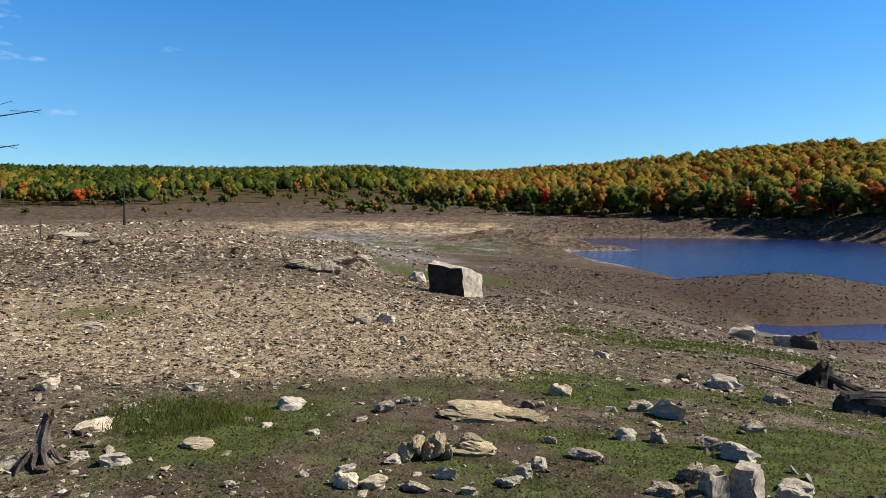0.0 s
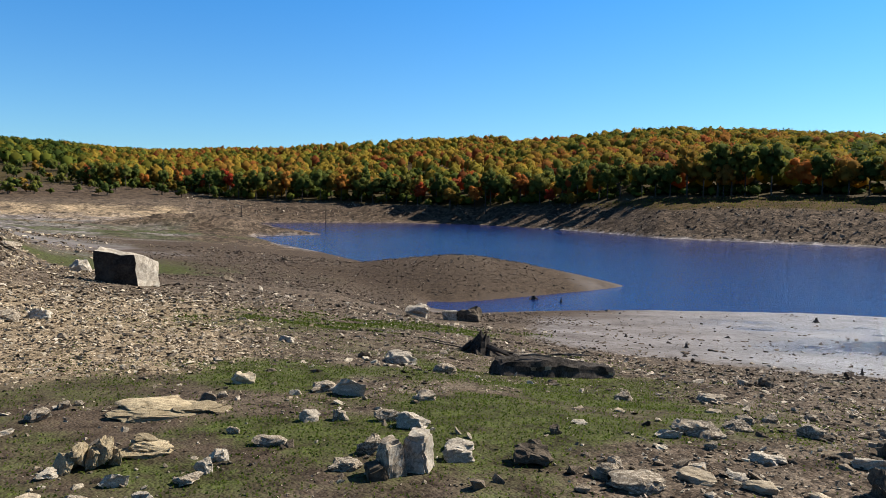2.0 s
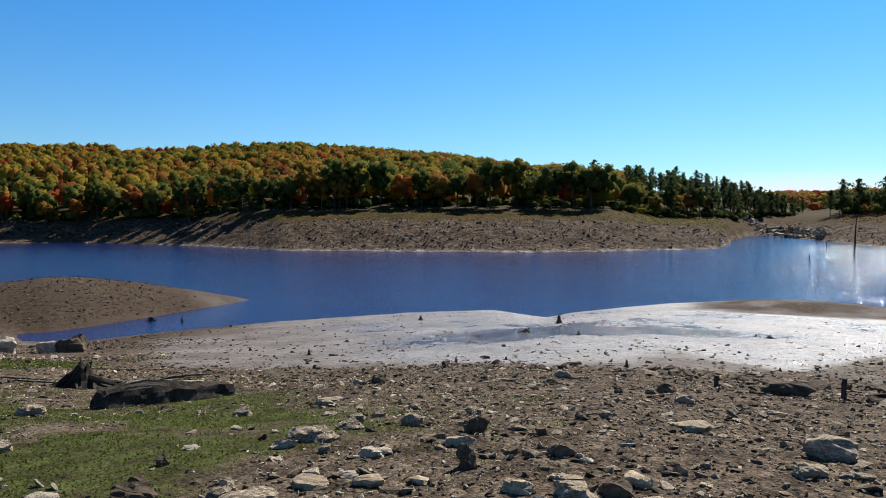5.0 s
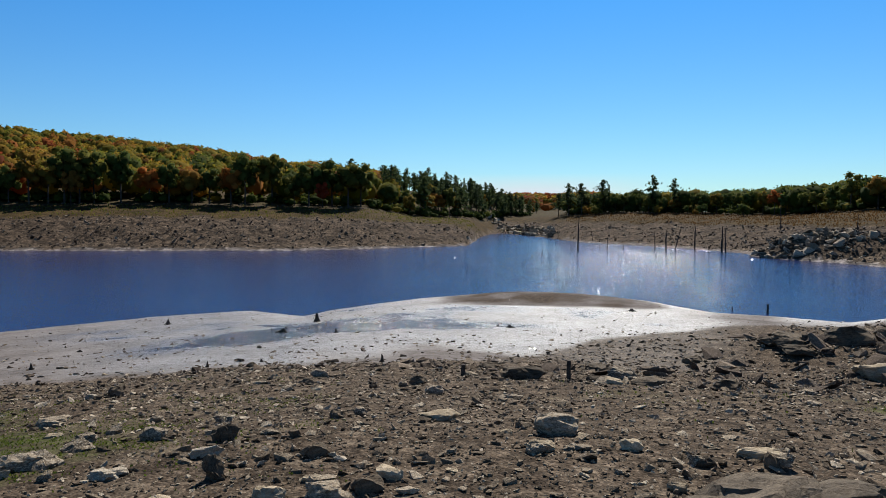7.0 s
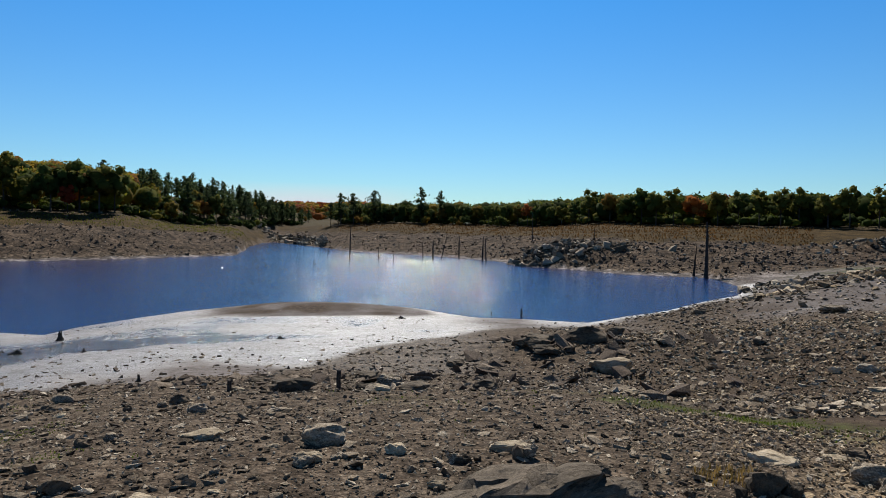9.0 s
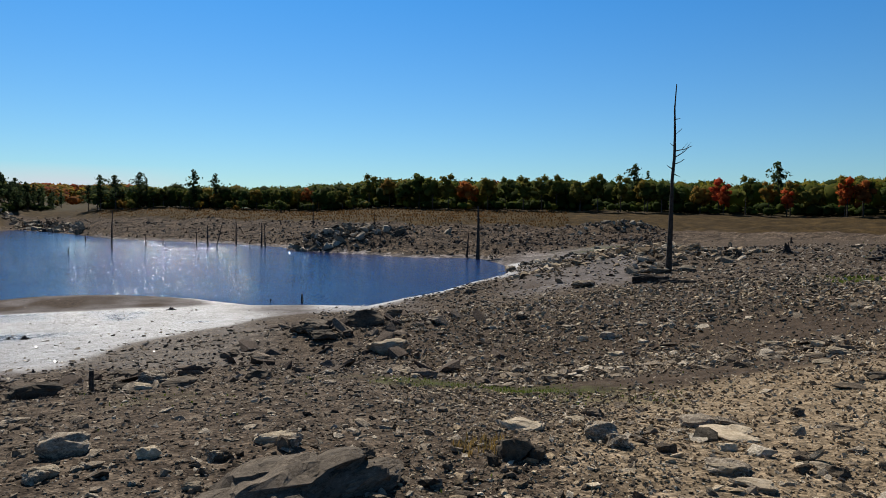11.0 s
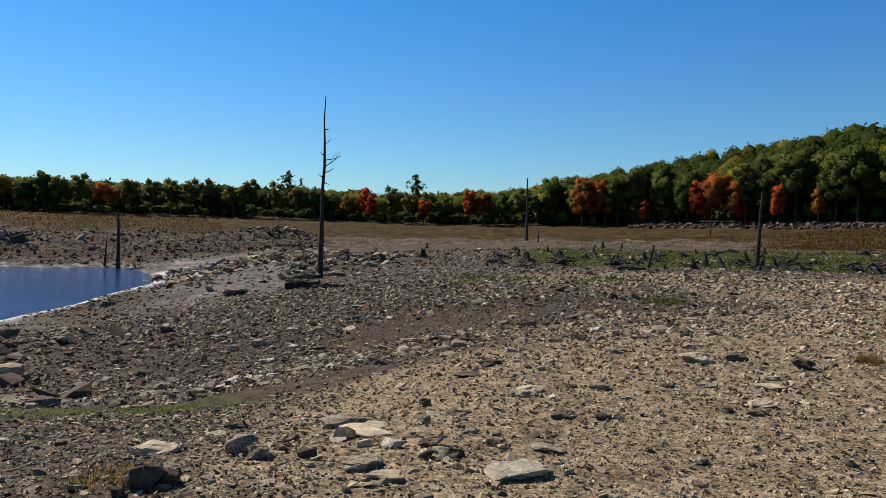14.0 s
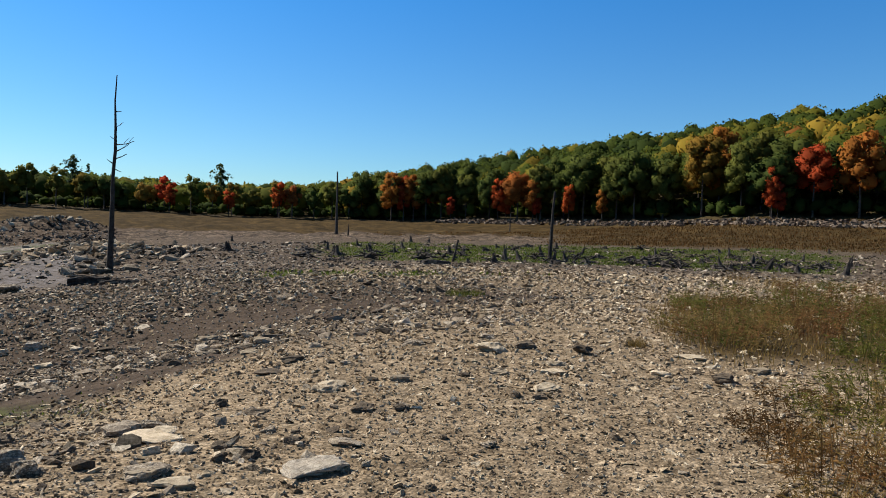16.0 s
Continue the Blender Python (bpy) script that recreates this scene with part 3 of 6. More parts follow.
    green = green + step01(139, 149, az + n * 2) * (1 - step01(178, 186, az)) * step01(46, 53, r + n * 3) * (1 - step01(72, 92, r + n * 10)) * 1.3
    green = green * np.clip(0.72 + n2 * 1.5 + fractal(x / 0.6, y / 0.6, 66) * 1.6 * (r < 20), 0.1, 1.5)
    green = green + flats * np.clip(0.25 + fractal(x / 30, y / 9, 78) * 1.8, 0, 0.7)
    seep = fractal(x / 11, y / 6, 70, 3) * 2.6 + n2 * 0.25
    pool = mound(x, y, 58.2, 29.5, 5.2, 2.2, 92, 1.5) + mound(x, y, 70, 33.2, 6.8, 2.6, 155, 1.3) + mound(x, y, 64, 32.5, 3.6, 1.8, 120, 0.8) + 0.5 * wet * step01(0.1, 0.4, seep)
    pool = np.minimum(pool * np.clip(0.9 + n2 * 0.7, 0.4, 1.3), 1) * step01(0.3, 0.7, mud)
    wet = np.maximum(wet, 0.9 * step01(0.3, 0.7, pool))
    wet = np.maximum(wet, step01(98, 101, az) * (1 - step01(117, 119, az)) * (1 - step01(0.35, 0.75, z + n * 0.3)) * (r < 90) * 0.9)
    hollow = mound(x, y, 127, 11.6, 3.4, 0.9, 32, 1.1) + mound(x, y, 137, 19, 4.8, 1.7, 47, 1.1) + mound(x, y, 154, 20.5, 2.8, 1.3, 60, 1.0) + mound(x, y, 119, 26, 6, 2.0, 25, 0.8)
    hollow = np.clip(hollow * (1 + n), 0, 1)
    dark = dark + hollow * 0.8
    tan = tan * (1 - 0.8 * hollow)
    far = step01(85, 100, r)
    return dict(hollow=hollow, far=far, pool=pool, soil=soil, tan=tan, mud=mud, wet=wet, dark=dark, straw=straw, litter=litter, green=green)


angles = np.concatenate([np.arange(-45, 200, 0.5), np.arange(200, 315, 2.5)])
radii = np.concatenate([[0.0], np.geomspace(1.2, 30, 115), np.geomspace(30.5, 420, 135), np.geomspace(430, 4800, 30)])
A, Rr = np.meshgrid(np.radians(angles), radii[1:])
gx, gy = (Rr * np.sin(A)).ravel(), (Rr * np.cos(A)).ravel()
gx, gy = np.append(gx, 0.0), np.append(gy, 0.0)
gz = land(gx, gy)
na, nr = len(angles), len(radii) - 1
i, j = np.meshgrid(np.arange(nr - 1), np.arange(na), indexing="ij")
k = (j + 1) % na
quads = np.stack([i * na + j, i * na + k, (i + 1) * na + k, (i + 1) * na + j], -1).reshape(-1, 4)
fan = [(na * nr, (q + 1) % na, q) for q in range(na)]
me = sheet("ground", np.stack([gx, gy, gz], 1).tolist(), quads.tolist() + fan, GROUND)
for key, val in kinds(gx, gy, gz).items():
    field(me, key, val)
ground = tagged(new("ground", me), "drained lake bed of mud, shingle and dry grass", "ground", kind="structure")

bm = bmesh.new()
ring = [(700 * math.sin(radians(a)) + 100, 700 * math.cos(radians(a)) + 60, 0.0) for a in range(0, 360, 6)]
bm.faces.new([bm.verts.new(p) for p in ring[::-1]])
me = bpy.data.meshes.new("water")
bm.to_mesh(me)
me.materials.append(WATER)
water = tagged(new("water", me), "deep blue rippled reservoir water, drawn far down", "water", kind="structure")


def ground_at(x, y):
    return float(land(np.array([x]), np.array([y]))[0])


def spot(heading, radius):
    return radius * math.sin(radians(heading)), radius * math.cos(radians(heading))

def join(name, label, category, verts, faces, material, kind="stuff"):
    """One mesh from arrays of vertices and of faces with a fixed number of corners."""
    me = bpy.data.meshes.new(name)
    me.vertices.add(len(verts))
    me.vertices.foreach_set("co", verts.astype(np.float32).ravel())
    me.loops.add(faces.size)
    me.loops.foreach_set("vertex_index", faces.astype(np.int32).ravel())
    me.polygons.add(len(faces))
    me.polygons.foreach_set("loop_start", np.arange(0, faces.size, faces.shape[1], dtype=np.int32))
    me.polygons.foreach_set("use_smooth", np.zeros(len(faces), bool))
    me.update(calc_edges=True)
    me.materials.append(material)
    return tagged(new(name, me), label, category, kind=kind)


# ---- trees ----
def part(name, bm, material, parent, label=""):
    me = bpy.data.meshes.new(name)
    bm.to_mesh(me)
    bm.free()
    me.materials.append(material)
    ob = new(name, me)
    ob.parent = parent
    return tagged(ob, label)


def limb(bm, path, radii, sides=6):
    """A tapered round limb along a path of points."""
    rings = []
    for n, (p, r) in enumerate(zip(path, radii)):
        p = Vector(p)
        d = (Vector(path[min(n + 1, len(path) - 1)]) - Vector(path[max(n - 1, 0)])).normalized()
        u = d.orthogonal().normalized() if abs(d.z) < 0.9 else Vector((1, 0, 0)).cross(d).normalized()
        v = d.cross(u)
        rings.append([bm.verts.new(p + (u * math.cos(q) + v * math.sin(q)) * r) for q in (2 * math.pi * s / sides for s in range(sides))])
    for a, b in zip(rings, rings[1:]):
        for s in range(sides):
            bm.faces.new((a[s], a[(s + 1) % sides], b[(s + 1) % sides], b[s]))
    bm.faces.new(rings[-1])
    bm.faces.new(rings[0][::-1])
    return bm


def lobe(rng, sides, rings, knobbly):
    """A lumpy rounded mass of foliage of unit radius: vertices and quads."""
    t = np.linspace(0.06, math.pi - 0.06, rings)
    a = np.arange(sides) * 2 * math.pi / sides
    T, A = np.meshgrid(t, a, indexing="ij")
    q = 1 + rng.normal(size=T.shape) * knobbly
    v = np.stack([np.sin(T) * np.cos(A) * q, np.sin(T) * np.sin(A) * q, np.cos(T) * q], -1).reshape(-1, 3)
    i, j = np.meshgrid(np.arange(rings - 1), np.arange(sides), indexing="ij")
    k = (j + 1) % sides
    return v, np.stack([i * sides + j, (i + 1) * sides + j, (i + 1) * sides + k, i * sides + k], -1).reshape(-1, 4)


def leaf_cloud(rng, count, centres, size, near=0.45, far=1.08, scatter=0.7, flat=0.85):
    """Small bent leaf sprays round many centres (x, y, z, radius): vertices and quads."""
    odds = centres[:, 3] ** 2
    c = centres[rng.choice(len(centres), count, p=odds / odds.sum())]
    d = rng.normal(size=(count, 3)) + np.array([0, 0, 0.25])
    d /= np.linalg.norm(d, axis=1)[:, None]
    p = c[:, :3] + d * (c[:, 3:4] * rng.uniform(near ** 2, far ** 2, (count, 1)) ** 0.5) * np.array([1, 1, flat])
    nrm = d + rng.normal(size=(count, 3)) * scatter + np.array([0, 0, 0.3])
    nrm /= np.linalg.norm(nrm, axis=1)[:, None]
    u = np.cross(nrm, rng.normal(size=(count, 3)))
    u /= np.linalg.norm(u, axis=1)[:, None]
    v = np.cross(nrm, u)
    s = (size * rng.uniform(0.5, 1.3, count))[:, None]
    w = s * rng.uniform(0.6, 1.0, (count, 1))
    bend = nrm * s * 0.25
    quad = np.stack([p - u * s - bend, p - v * w, p + u * s - bend, p + v * w * rng.uniform(0.6, 1.3, (count, 1))], 1)
    return quad.reshape(-1, 3), np.arange(count * 4).reshape(-1, 4)


def soften(me, outward, up=0.35):
    """Leaves turn with the crown's surface: round shading over the whole crown."""
    n = outward + np.array([0, 0, up])
    me.normals_split_custom_set_from_vertices((n / np.maximum(np.linalg.norm(n, axis=1), 1e-6)[:, None]).tolist())


def crown_centres(rng, height, width, low, lobes):
    """Centres and radii of the masses of one rounded crown, spread over its dome, and one in the heart."""
    mid, half = height * (1 + low) / 2, height * (1 - low) / 2
    out = [(0, 0, mid, min(width, half) * 0.72)]
    for n in range(lobes):
        h = 1 - 1.75 * (n + 0.5) / lobes
        a = n * 2.4 + rng.uniform(-0.5, 0.5)
        q = math.sqrt(max(0, 1 - h * h)) ** 0.8
        r = width * rng.uniform(0.30, 0.46)
        out.append(((width - r) * q * math.cos(a) * rng.uniform(0.8, 1.1), (width - r) * q * math.sin(a) * rng.uniform(0.8, 1.1), mid + (half - r * 0.8) * h * rng.uniform(0.9, 1.05), r))
    return np.array(out)


def broadleaf(seed, material, label, height=10.0, width=3.0, low=0.22, leaf=0.26, cards=600, lobes=9):
    rng = np.random.default_rng(seed)
    tree = tagged(new("broadleaf_tree"), label, "tree", "trees along the wood edge")
    centres = crown_centres(rng, height, width, low, lobes)
    bm = bmesh.new()
    lean = rng.normal(size=2) * 0.25
    limb(bm, [(0, 0, -0.4), (0.1 * lean[0], 0.1 * lean[1], height * 0.3), (lean[0], lean[1], height * 0.82)], [0.2, 0.15, 0.04])
    for c in centres[1:6]:
        z0 = c[2] * 0.62
        f = z0 / (height * 0.82)
        limb(bm, [(lean[0] * f, lean[1] * f, z0), (c[0] * 0.5, c[1] * 0.5, z0 + (c[2] - z0) * 0.6), tuple(c[:3])], [0.08, 0.055, 0.02], 4)
    part("trunk", bm, BARK, tree)
    vs, fs, base = [], [], 0
    for x, y, z, r in centres:  # the dense inner mass of each bough's foliage
        v, f = lobe(rng, 6, 4, 0.08)
        vs.append(v * r * 0.8 * np.array([1, 1, 0.85]) + (x, y, z))
        fs.append(f + base)
        base += len(v)
    v, f = leaf_cloud(rng, cards, centres, leaf, 0.75)
    v, f = np.concatenate(vs + [v]), np.concatenate(fs + [f + base])
    me = sheet("crown", v.tolist(), f.tolist(), material, True)
    gap = np.linalg.norm((v[:, None] - centres[None, 1:, :3]) / centres[None, 1:, 3:], axis=2).argmin(1)
    own = (v - centres[1:][gap, :3]) / centres[1:][gap, 3:]
    soften(me, own + (v - centres[0, :3]) / width * 0.7)
    crown = new("crown", me)
    crown.parent = tree
    return tree


def conifer(seed, label, height=12.0, width=2.2, ragged=0.3, pine=False):
    """A spruce narrows to its tip; a pine bears broad uneven tiers above a bare stem."""
    rng = np.random.default_rng(seed)
    tree = tagged(new("conifer_tree"), label, "tree", "conifers over the wood")
    bm = bmesh.new()
    limb(bm, [(0, 0, -0.4), (0, 0, height * 0.5), (0.05, 0, height * 0.97)], [0.22, 0.14, 0.02])
    cs = []
    tiers = int(height * 1.0)
    foot = 0.3 if pine else 0.1
    for t in range(tiers):
        h = foot + (0.96 - foot) * t / (tiers - 1)
        full = math.sin(math.pi * min(1, 0.25 + 0.72 * (h - foot) / (1 - foot))) ** 0.6 if pine else (1.05 - h) ** 0.85
        for _ in range(rng.integers(4, 7)):
            a, q = rng.uniform(0, 6.28), width * full * rng.uniform(1 - 2 * ragged, 1.1)
            end = (q * math.cos(a), q * math.sin(a), (h + rng.normal() * 0.025) * height + (0.08 if pine else -0.15) * q)
            if t % 3 == 0:
                limb(bm, [(0, 0, h * height), end], [0.04, 0.012], 3)
            cs += [(end[0] * g, end[1] * g, end[2], (0.26 if pine else 0.22) * width * (0.35 + 0.65 * full)) for g in (0.25, 0.6, 0.95)]
    part("trunk", bm, BARK, tree)
    v, f = leaf_cloud(rng, 640, np.array(cs), 0.37, 0.2, 1.0, 0.8, 0.75)
    v[:, 2] = np.maximum(v[:, 2], 0.3)
    me = sheet("crown", v.tolist(), f.tolist(), NEEDLES, True)
    soften(me, v * np.array([1, 1, 0]) / width, 0.6)
    crown = new("crown", me)
    crown.parent = tree
    return tree


SHAPES = [(10.0, 3.7, 0.20), (11.0, 3.4, 0.24), (9.0, 3.9, 0.15), (11.5, 3.1, 0.12)]
HUES = [(LEAF_GREEN, "broadleaf tree in dull green leaf at the wood edge"), (LEAF_YELLOW, "broadleaf tree turned yellow at the wood edge"),
        (LEAF_ORANGE, "broadleaf tree turned orange at the wood edge"), (LEAF_RED, "maple turned bright red at the wood edge")]
NURSERY, TALL = {}, {}
seed = 100
for hue, (mat, label) in enumerate(HUES):
    for shape, (h, w, low) in enumerate(SHAPES):
        seed += 1
        NURSERY[hue, shape] = [broadleaf(seed, mat, label, h, w, low, 0.33, 270, 8), 0]
        TALL[hue, shape] = [broadleaf(seed + 50, mat, label, h * 1.25, w * 1.05, low * 0.8, 0.25, 1500, 15), 0]
SHRUBS = [[broadleaf(200, LEAF_GREEN, "low green shrub on the brown slope", 3.2, 1.9, 0.0, 0.26, 120, 5), 0], [broadleaf(201, LEAF_YELLOW, "low yellow shrub on the brown slope", 2.8, 1.9, 0.0, 0.26, 120, 5), 0]]
for bush, _ in SHRUBS:
    bush.name = "shrub"
    tagged(bush, category="shrub", group="shrubs on the slope")
FIRS = [[conifer(300, "dark spruce standing at the wood edge", 12, 2.8), 0], [conifer(301, "ragged dark pine standing at the wood edge", 13, 3.0, 0.36, True), 0], [conifer(302, "broad-crowned dark pine standing over the wood", 12, 3.7, 0.4, True), 0]]


def plant(stock, heading, radius, scale, rng):
    x, y = spot(heading, radius)
    m = pose(x, y, ground_at(x, y), 0, 0, rng.uniform(0, 360)) @ Matrix.Diagonal((scale * rng.uniform(0.85, 1.15), scale * rng.uniform(0.85, 1.15), scale, 1))
    if stock[1] == 0:
        stock[0].matrix_basis = m
    else:
        made = copy_thing(stock[0], m)
        made.matrix_basis = m
    stock[1] += 1


rng = np.random.default_rng(7)
# stretches of the wood edge: stock, from, to heading, rows, gap, scale, shares of green, yellow, orange, red
EDGE = [(NURSERY, -36, -23, 2, 6.0, 0.85, (0.74, 0.10, 0.09, 0.07)), (NURSERY, -2, 6, 2, 5.5, 0.85, (0.6, 0.2, 0.15, 0.05)), (NURSERY, 6, 38, 2, 5.6, 1.12, (0.84, 0.09, 0.05, 0.02)),
        (NURSERY, 38, 69, 1, 4.8, 1.15, (0.72, 0.15, 0.11, 0.02)), (NURSERY, 84, 104, 1, 4.2, 0.68, (0.84, 0.14, 0.02, 0.0)), (NURSERY, 104, 126, 1, 4.2, 0.88, (0.78, 0.17, 0.04, 0.01)),
        (NURSERY, 126, 146, 1, 4.3, 0.82, (0.62, 0.14, 0.18, 0.06)), (TALL, 146, 190, 2, 5.2, 0.84, (0.80, 0.06, 0.11, 0.03))]
for stock, a0, a1, rows, gap, scale, odds in EDGE:
    for row in range(rows):
        a = a0
        while a < a1:
            wr = float(band(WOOD, a)[0])
            hue = int(rng.choice(4, p=odds))
            swell = 1.0 + 0.24 * step01(150, 172, a) if stock is TALL else 1.0
            plant(stock[hue, int(rng.integers(0, 4))], a, wr + 1 + row * gap * 1.2 + rng.uniform(-1.5, 1.5), scale * swell * (rng.uniform(0.8, 1.1) if not 84 < a < 146 else rng.uniform(0.86, 1.0)), rng)
            a += math.degrees(gap * rng.uniform(0.6, 1.4) / wr)
# small maples and orange trees before the wood
for heading, hue, scale in ((139.6, 3, 0.75), (140.6, 2, 0.7), (148.4, 2, 0.8), (149.4, 3, 0.7), (150.2, 2, 0.75), (153.2, 3, 0.36), (157.0, 3, 0.6), (157.6, 3, 0.4), (159.8, 2, 0.62), (160.1, 3, 0.4), (162.6, 3, 0.5), (165.2, 2, 0.45),
                            (177.4, 3, 0.6), (177.8, 3, 0.42), (185.6, 3, 0.6), (131.5, 3, 0.6), (135.8, 3, 0.55)):
    plant(TALL[hue, 3] if heading > 146 else NURSERY[hue, 3], heading, float(band(WOOD, heading)[0]) - rng.uniform(0.5, 2.5), scale, rng)
# single bright trees below the far wood
for heading, hue, scale in ((23.2, 3, 0.9), (25.5, 1, 0.8), (27.5, 2, 0.85), (33.5, 3, 0.6), (46.5, 2, 0.9), (57.5, 2, 1.0), (64.5, 3, 0.7)):
    plant(NURSERY[hue, 0], heading, float(band(WOOD, heading)[0]) - 3, scale, rng)
for n in range(30):
    a = rng.uniform(69, 81.5)
    plant(NURSERY[int(n % 3 > 0) + int(n % 6 == 5), n % 4], a, float(band(WOOD, a)[0]) + rng.uniform(0, 30) + 26 * (a > 76), rng.uniform(0.6, 0.95) * (1 - 0.35 * step01(78, 82, a)), rng)
for n in range(120):
    a = rng.uniform(69.2, 81.8)
    plant(FIRS[(0, 1, 1, 2)[n % 4]], a, float(band(WOOD, a)[0]) + rng.uniform(0, 1) * (float(band(HILL, a)[0]) - float(band(WOOD, a)[0]) - 6), rng.uniform(0.6, 1.05) * (1 - 0.4 * step01(77, 82, a)), rng)
for heading, radius, scale, kind in ((83.4, 275, 0.75, 2), (84.2, 268, 0.9, 1), (85.2, 262, 0.95, 2), (86.8, 262, 1.0, 2), (87.3, 258, 0.8, 0), (90.6, 244, 0.95, 1), (92.2, 240, 0.85, 1), (66.8, 330, 1.0, 2), (135.2, 185, 1.02, 2), (125, 190, 0.9, 1),
                                     (126, 189, 0.85, 0), (72.6, 255, 0.9, 0), (69.5, 260, 0.8, 0), (-13.8, 420, 1.0, 0), (3.5, 330, 1.0, 0), (-24, 345, 0.9, 0)):
    plant(FIRS[kind], heading, radius, scale, rng)

for n in range(120):
    a = rng.uniform(-32, 8) if n < 46 else (rng.uniform(-11, 5) if n < 108 else rng.uniform(12, 36))
    wr, br = float(band(WOOD, a)[0]), float(band(BANK, a)[0])
    plant(SHRUBS[int(n % 4 == 0)], a, wr - rng.uniform(-0.6, 0.8) * (wr - br), rng.uniform(0.5, 1.7), rng)
for n in range(44):
    a = rng.uniform(-22, -2)
    plant(NURSERY[int(n % 5 == 0) + int(n % 11 == 0), n % 4], a, float(band(WOOD, a)[0]) + rng.uniform(0, 80), rng.uniform(0.45, 0.85), rng)
for n in range(16):
    a = rng.uniform(84, 104)
    plant(SHRUBS[int(n % 5 == 0)], a, float(band(WOOD, a)[0]) - rng.uniform(0, 14), rng.uniform(0.6, 1.3), rng)

for stock in [*NURSERY.values(), *TALL.values(), *SHRUBS, *FIRS]:  # kinds that found no place
    if stock[1] == 0:
        for ob in [*stock[0].children_recursive, stock[0]]:
            bpy.data.objects.remove(ob)


def canopy(name, label, a0, a1, depth, cards, leaf, gap, seed, odds, tall=(6.5, 10.5), wide=(2.8, 4.2), back=5, low=0.1, shell=(8, 5), inner=0, outer=0):
    """The wooded slope behind the edge: many rounded crowns with leaf sprays standing out, joined."""
    rng = np.random.default_rng(seed)
    moulds = []
    for _ in range(14):  # a lumpy dome, its dense heart and the sprays round it
        dome, heart = lobe(rng, *shell, 0.07)
        d = rng.normal(size=(cards, 3)) + np.array([0, 0, 0.45])
        d /= np.linalg.norm(d, axis=1)[:, None]
        lumps = rng.normal(size=(7, 3))
        lumps /= np.linalg.norm(lumps, axis=1)[:, None]
        swell = 0.78 + 0.26 * np.clip((d @ lumps.T).max(1) * 2.2 - 1.2, 0, 1)
        spray, _ = leaf_cloud(rng, cards, np.array([(0, 0, 0, 1.0)]), 1.0)
        spray = spray.reshape(-1, 4, 3)
        spray = spray - spray.mean(1, keepdims=True)
        moulds.append((dome * 0.84, d * (swell * rng.uniform(0.9, 1.06, cards))[:, None], spray))
    a = np.arange(a0, a1, 0.02)
    wr, hr = band(WOOD, a)[0], band(HILL, a)[0]
    if inner:  # a belt of its own, not the wood edge
        wr, hr, depth, back = 0 * a + inner, 0 * a + outer - 60, outer - inner, 0
    area = float(np.sum(np.maximum(np.minimum(hr + 60, wr + depth) ** 2 - (wr + back) ** 2, 0)) / 2 * math.radians(0.02))
    n = int(area / gap ** 2)
    az = rng.uniform(a0, a1, n * 2)
    w, h = band(WOOD, az)[0], np.minimum(band(HILL, az)[0] + 60, band(WOOD, az)[0] + depth)
    if inner:
        w, h = 0 * az + inner, 0 * az + outer
    rr = np.sqrt(rng.uniform(0, 1, n * 2) * (h ** 2 - (w + back) ** 2) + (w + back) ** 2)
    keep = (rng.uniform(0, 1, n * 2) < (h ** 2 - (w + back) ** 2) / np.max(h ** 2 - (w + back) ** 2)).nonzero()[0][:n]
    az, rr = np.radians(az[keep]), rr[keep]
    x, y = rr * np.sin(az), rr * np.cos(az)
    z = land(x, y)
    tint = np.clip(odds + fractal(x / 60, y / 60, seed) * 0.9 + rng.normal(size=len(x)) * 0.19, 0, 1)
    vs, fs, outs, base = [], [], [], 0
    leaf_quads = np.arange(cards * 4).reshape(-1, 4) + len(dome)
    for px, py, pz in zip(x, y, z):
        core, centre, spray = moulds[rng.integers(0, 14)]
        t, ww, hh = rng.uniform(0, 6.283), rng.uniform(*wide), rng.uniform(*tall)
        size = np.array([ww, ww * rng.uniform(0.8, 1.2), hh * (1 - low) / 2])
        v = np.concatenate([core * size, ((centre * size)[:, None] + spray * leaf).reshape(-1, 3)])
        co, si = math.cos(t), math.sin(t)
        v = np.stack([v[:, 0] * co - v[:, 1] * si, v[:, 0] * si + v[:, 1] * co, v[:, 2]], 1)
        outs.append(v / size)
        vs.append(v + (px, py, pz + hh * (1 + low) / 2))
        fs += [heart + base, leaf_quads + base]
        base += len(v)
    ob = join(name, label, "woods", np.concatenate(vs), np.concatenate(fs), CANOPY)
    field(ob.data, "tint", np.repeat(tint, len(v)))
    ob.data.polygons.foreach_set("use_smooth", np.ones(len(ob.data.polygons), bool))
    soften(ob.data, np.concatenate(outs))
    return ob


canopy("wooded_hill", "distant hillside of dull green and russet autumn woods", -40, -22, 560, 14, 0.8, 9.6, 11, 0.2, shell=(6, 4))
canopy("wooded_hill", "distant hillside of dull green and russet autumn woods", -22, -2, 560, 14, 0.8, 9.4, 10, 0.26, back=80, shell=(6, 4))
canopy("wooded_hill", "distant hillside of red and orange autumn woods", -2, 30, 560, 18, 0.68, 8.4, 19, 0.55, (6.0, 10.0), shell=(6, 4))
canopy("wooded_hill", "hillside of orange, yellow and green autumn woods", 30, 70, 300, 40, 0.46, 5.9, 12, 0.50, (5.8, 9.6), (2.6, 4.0))
canopy("wooded_hill", "low belt of green and yellow woods behind the shore", 84, 146, 90, 50, 0.36, 5.4, 13, 0.2, (6.0, 8.4))
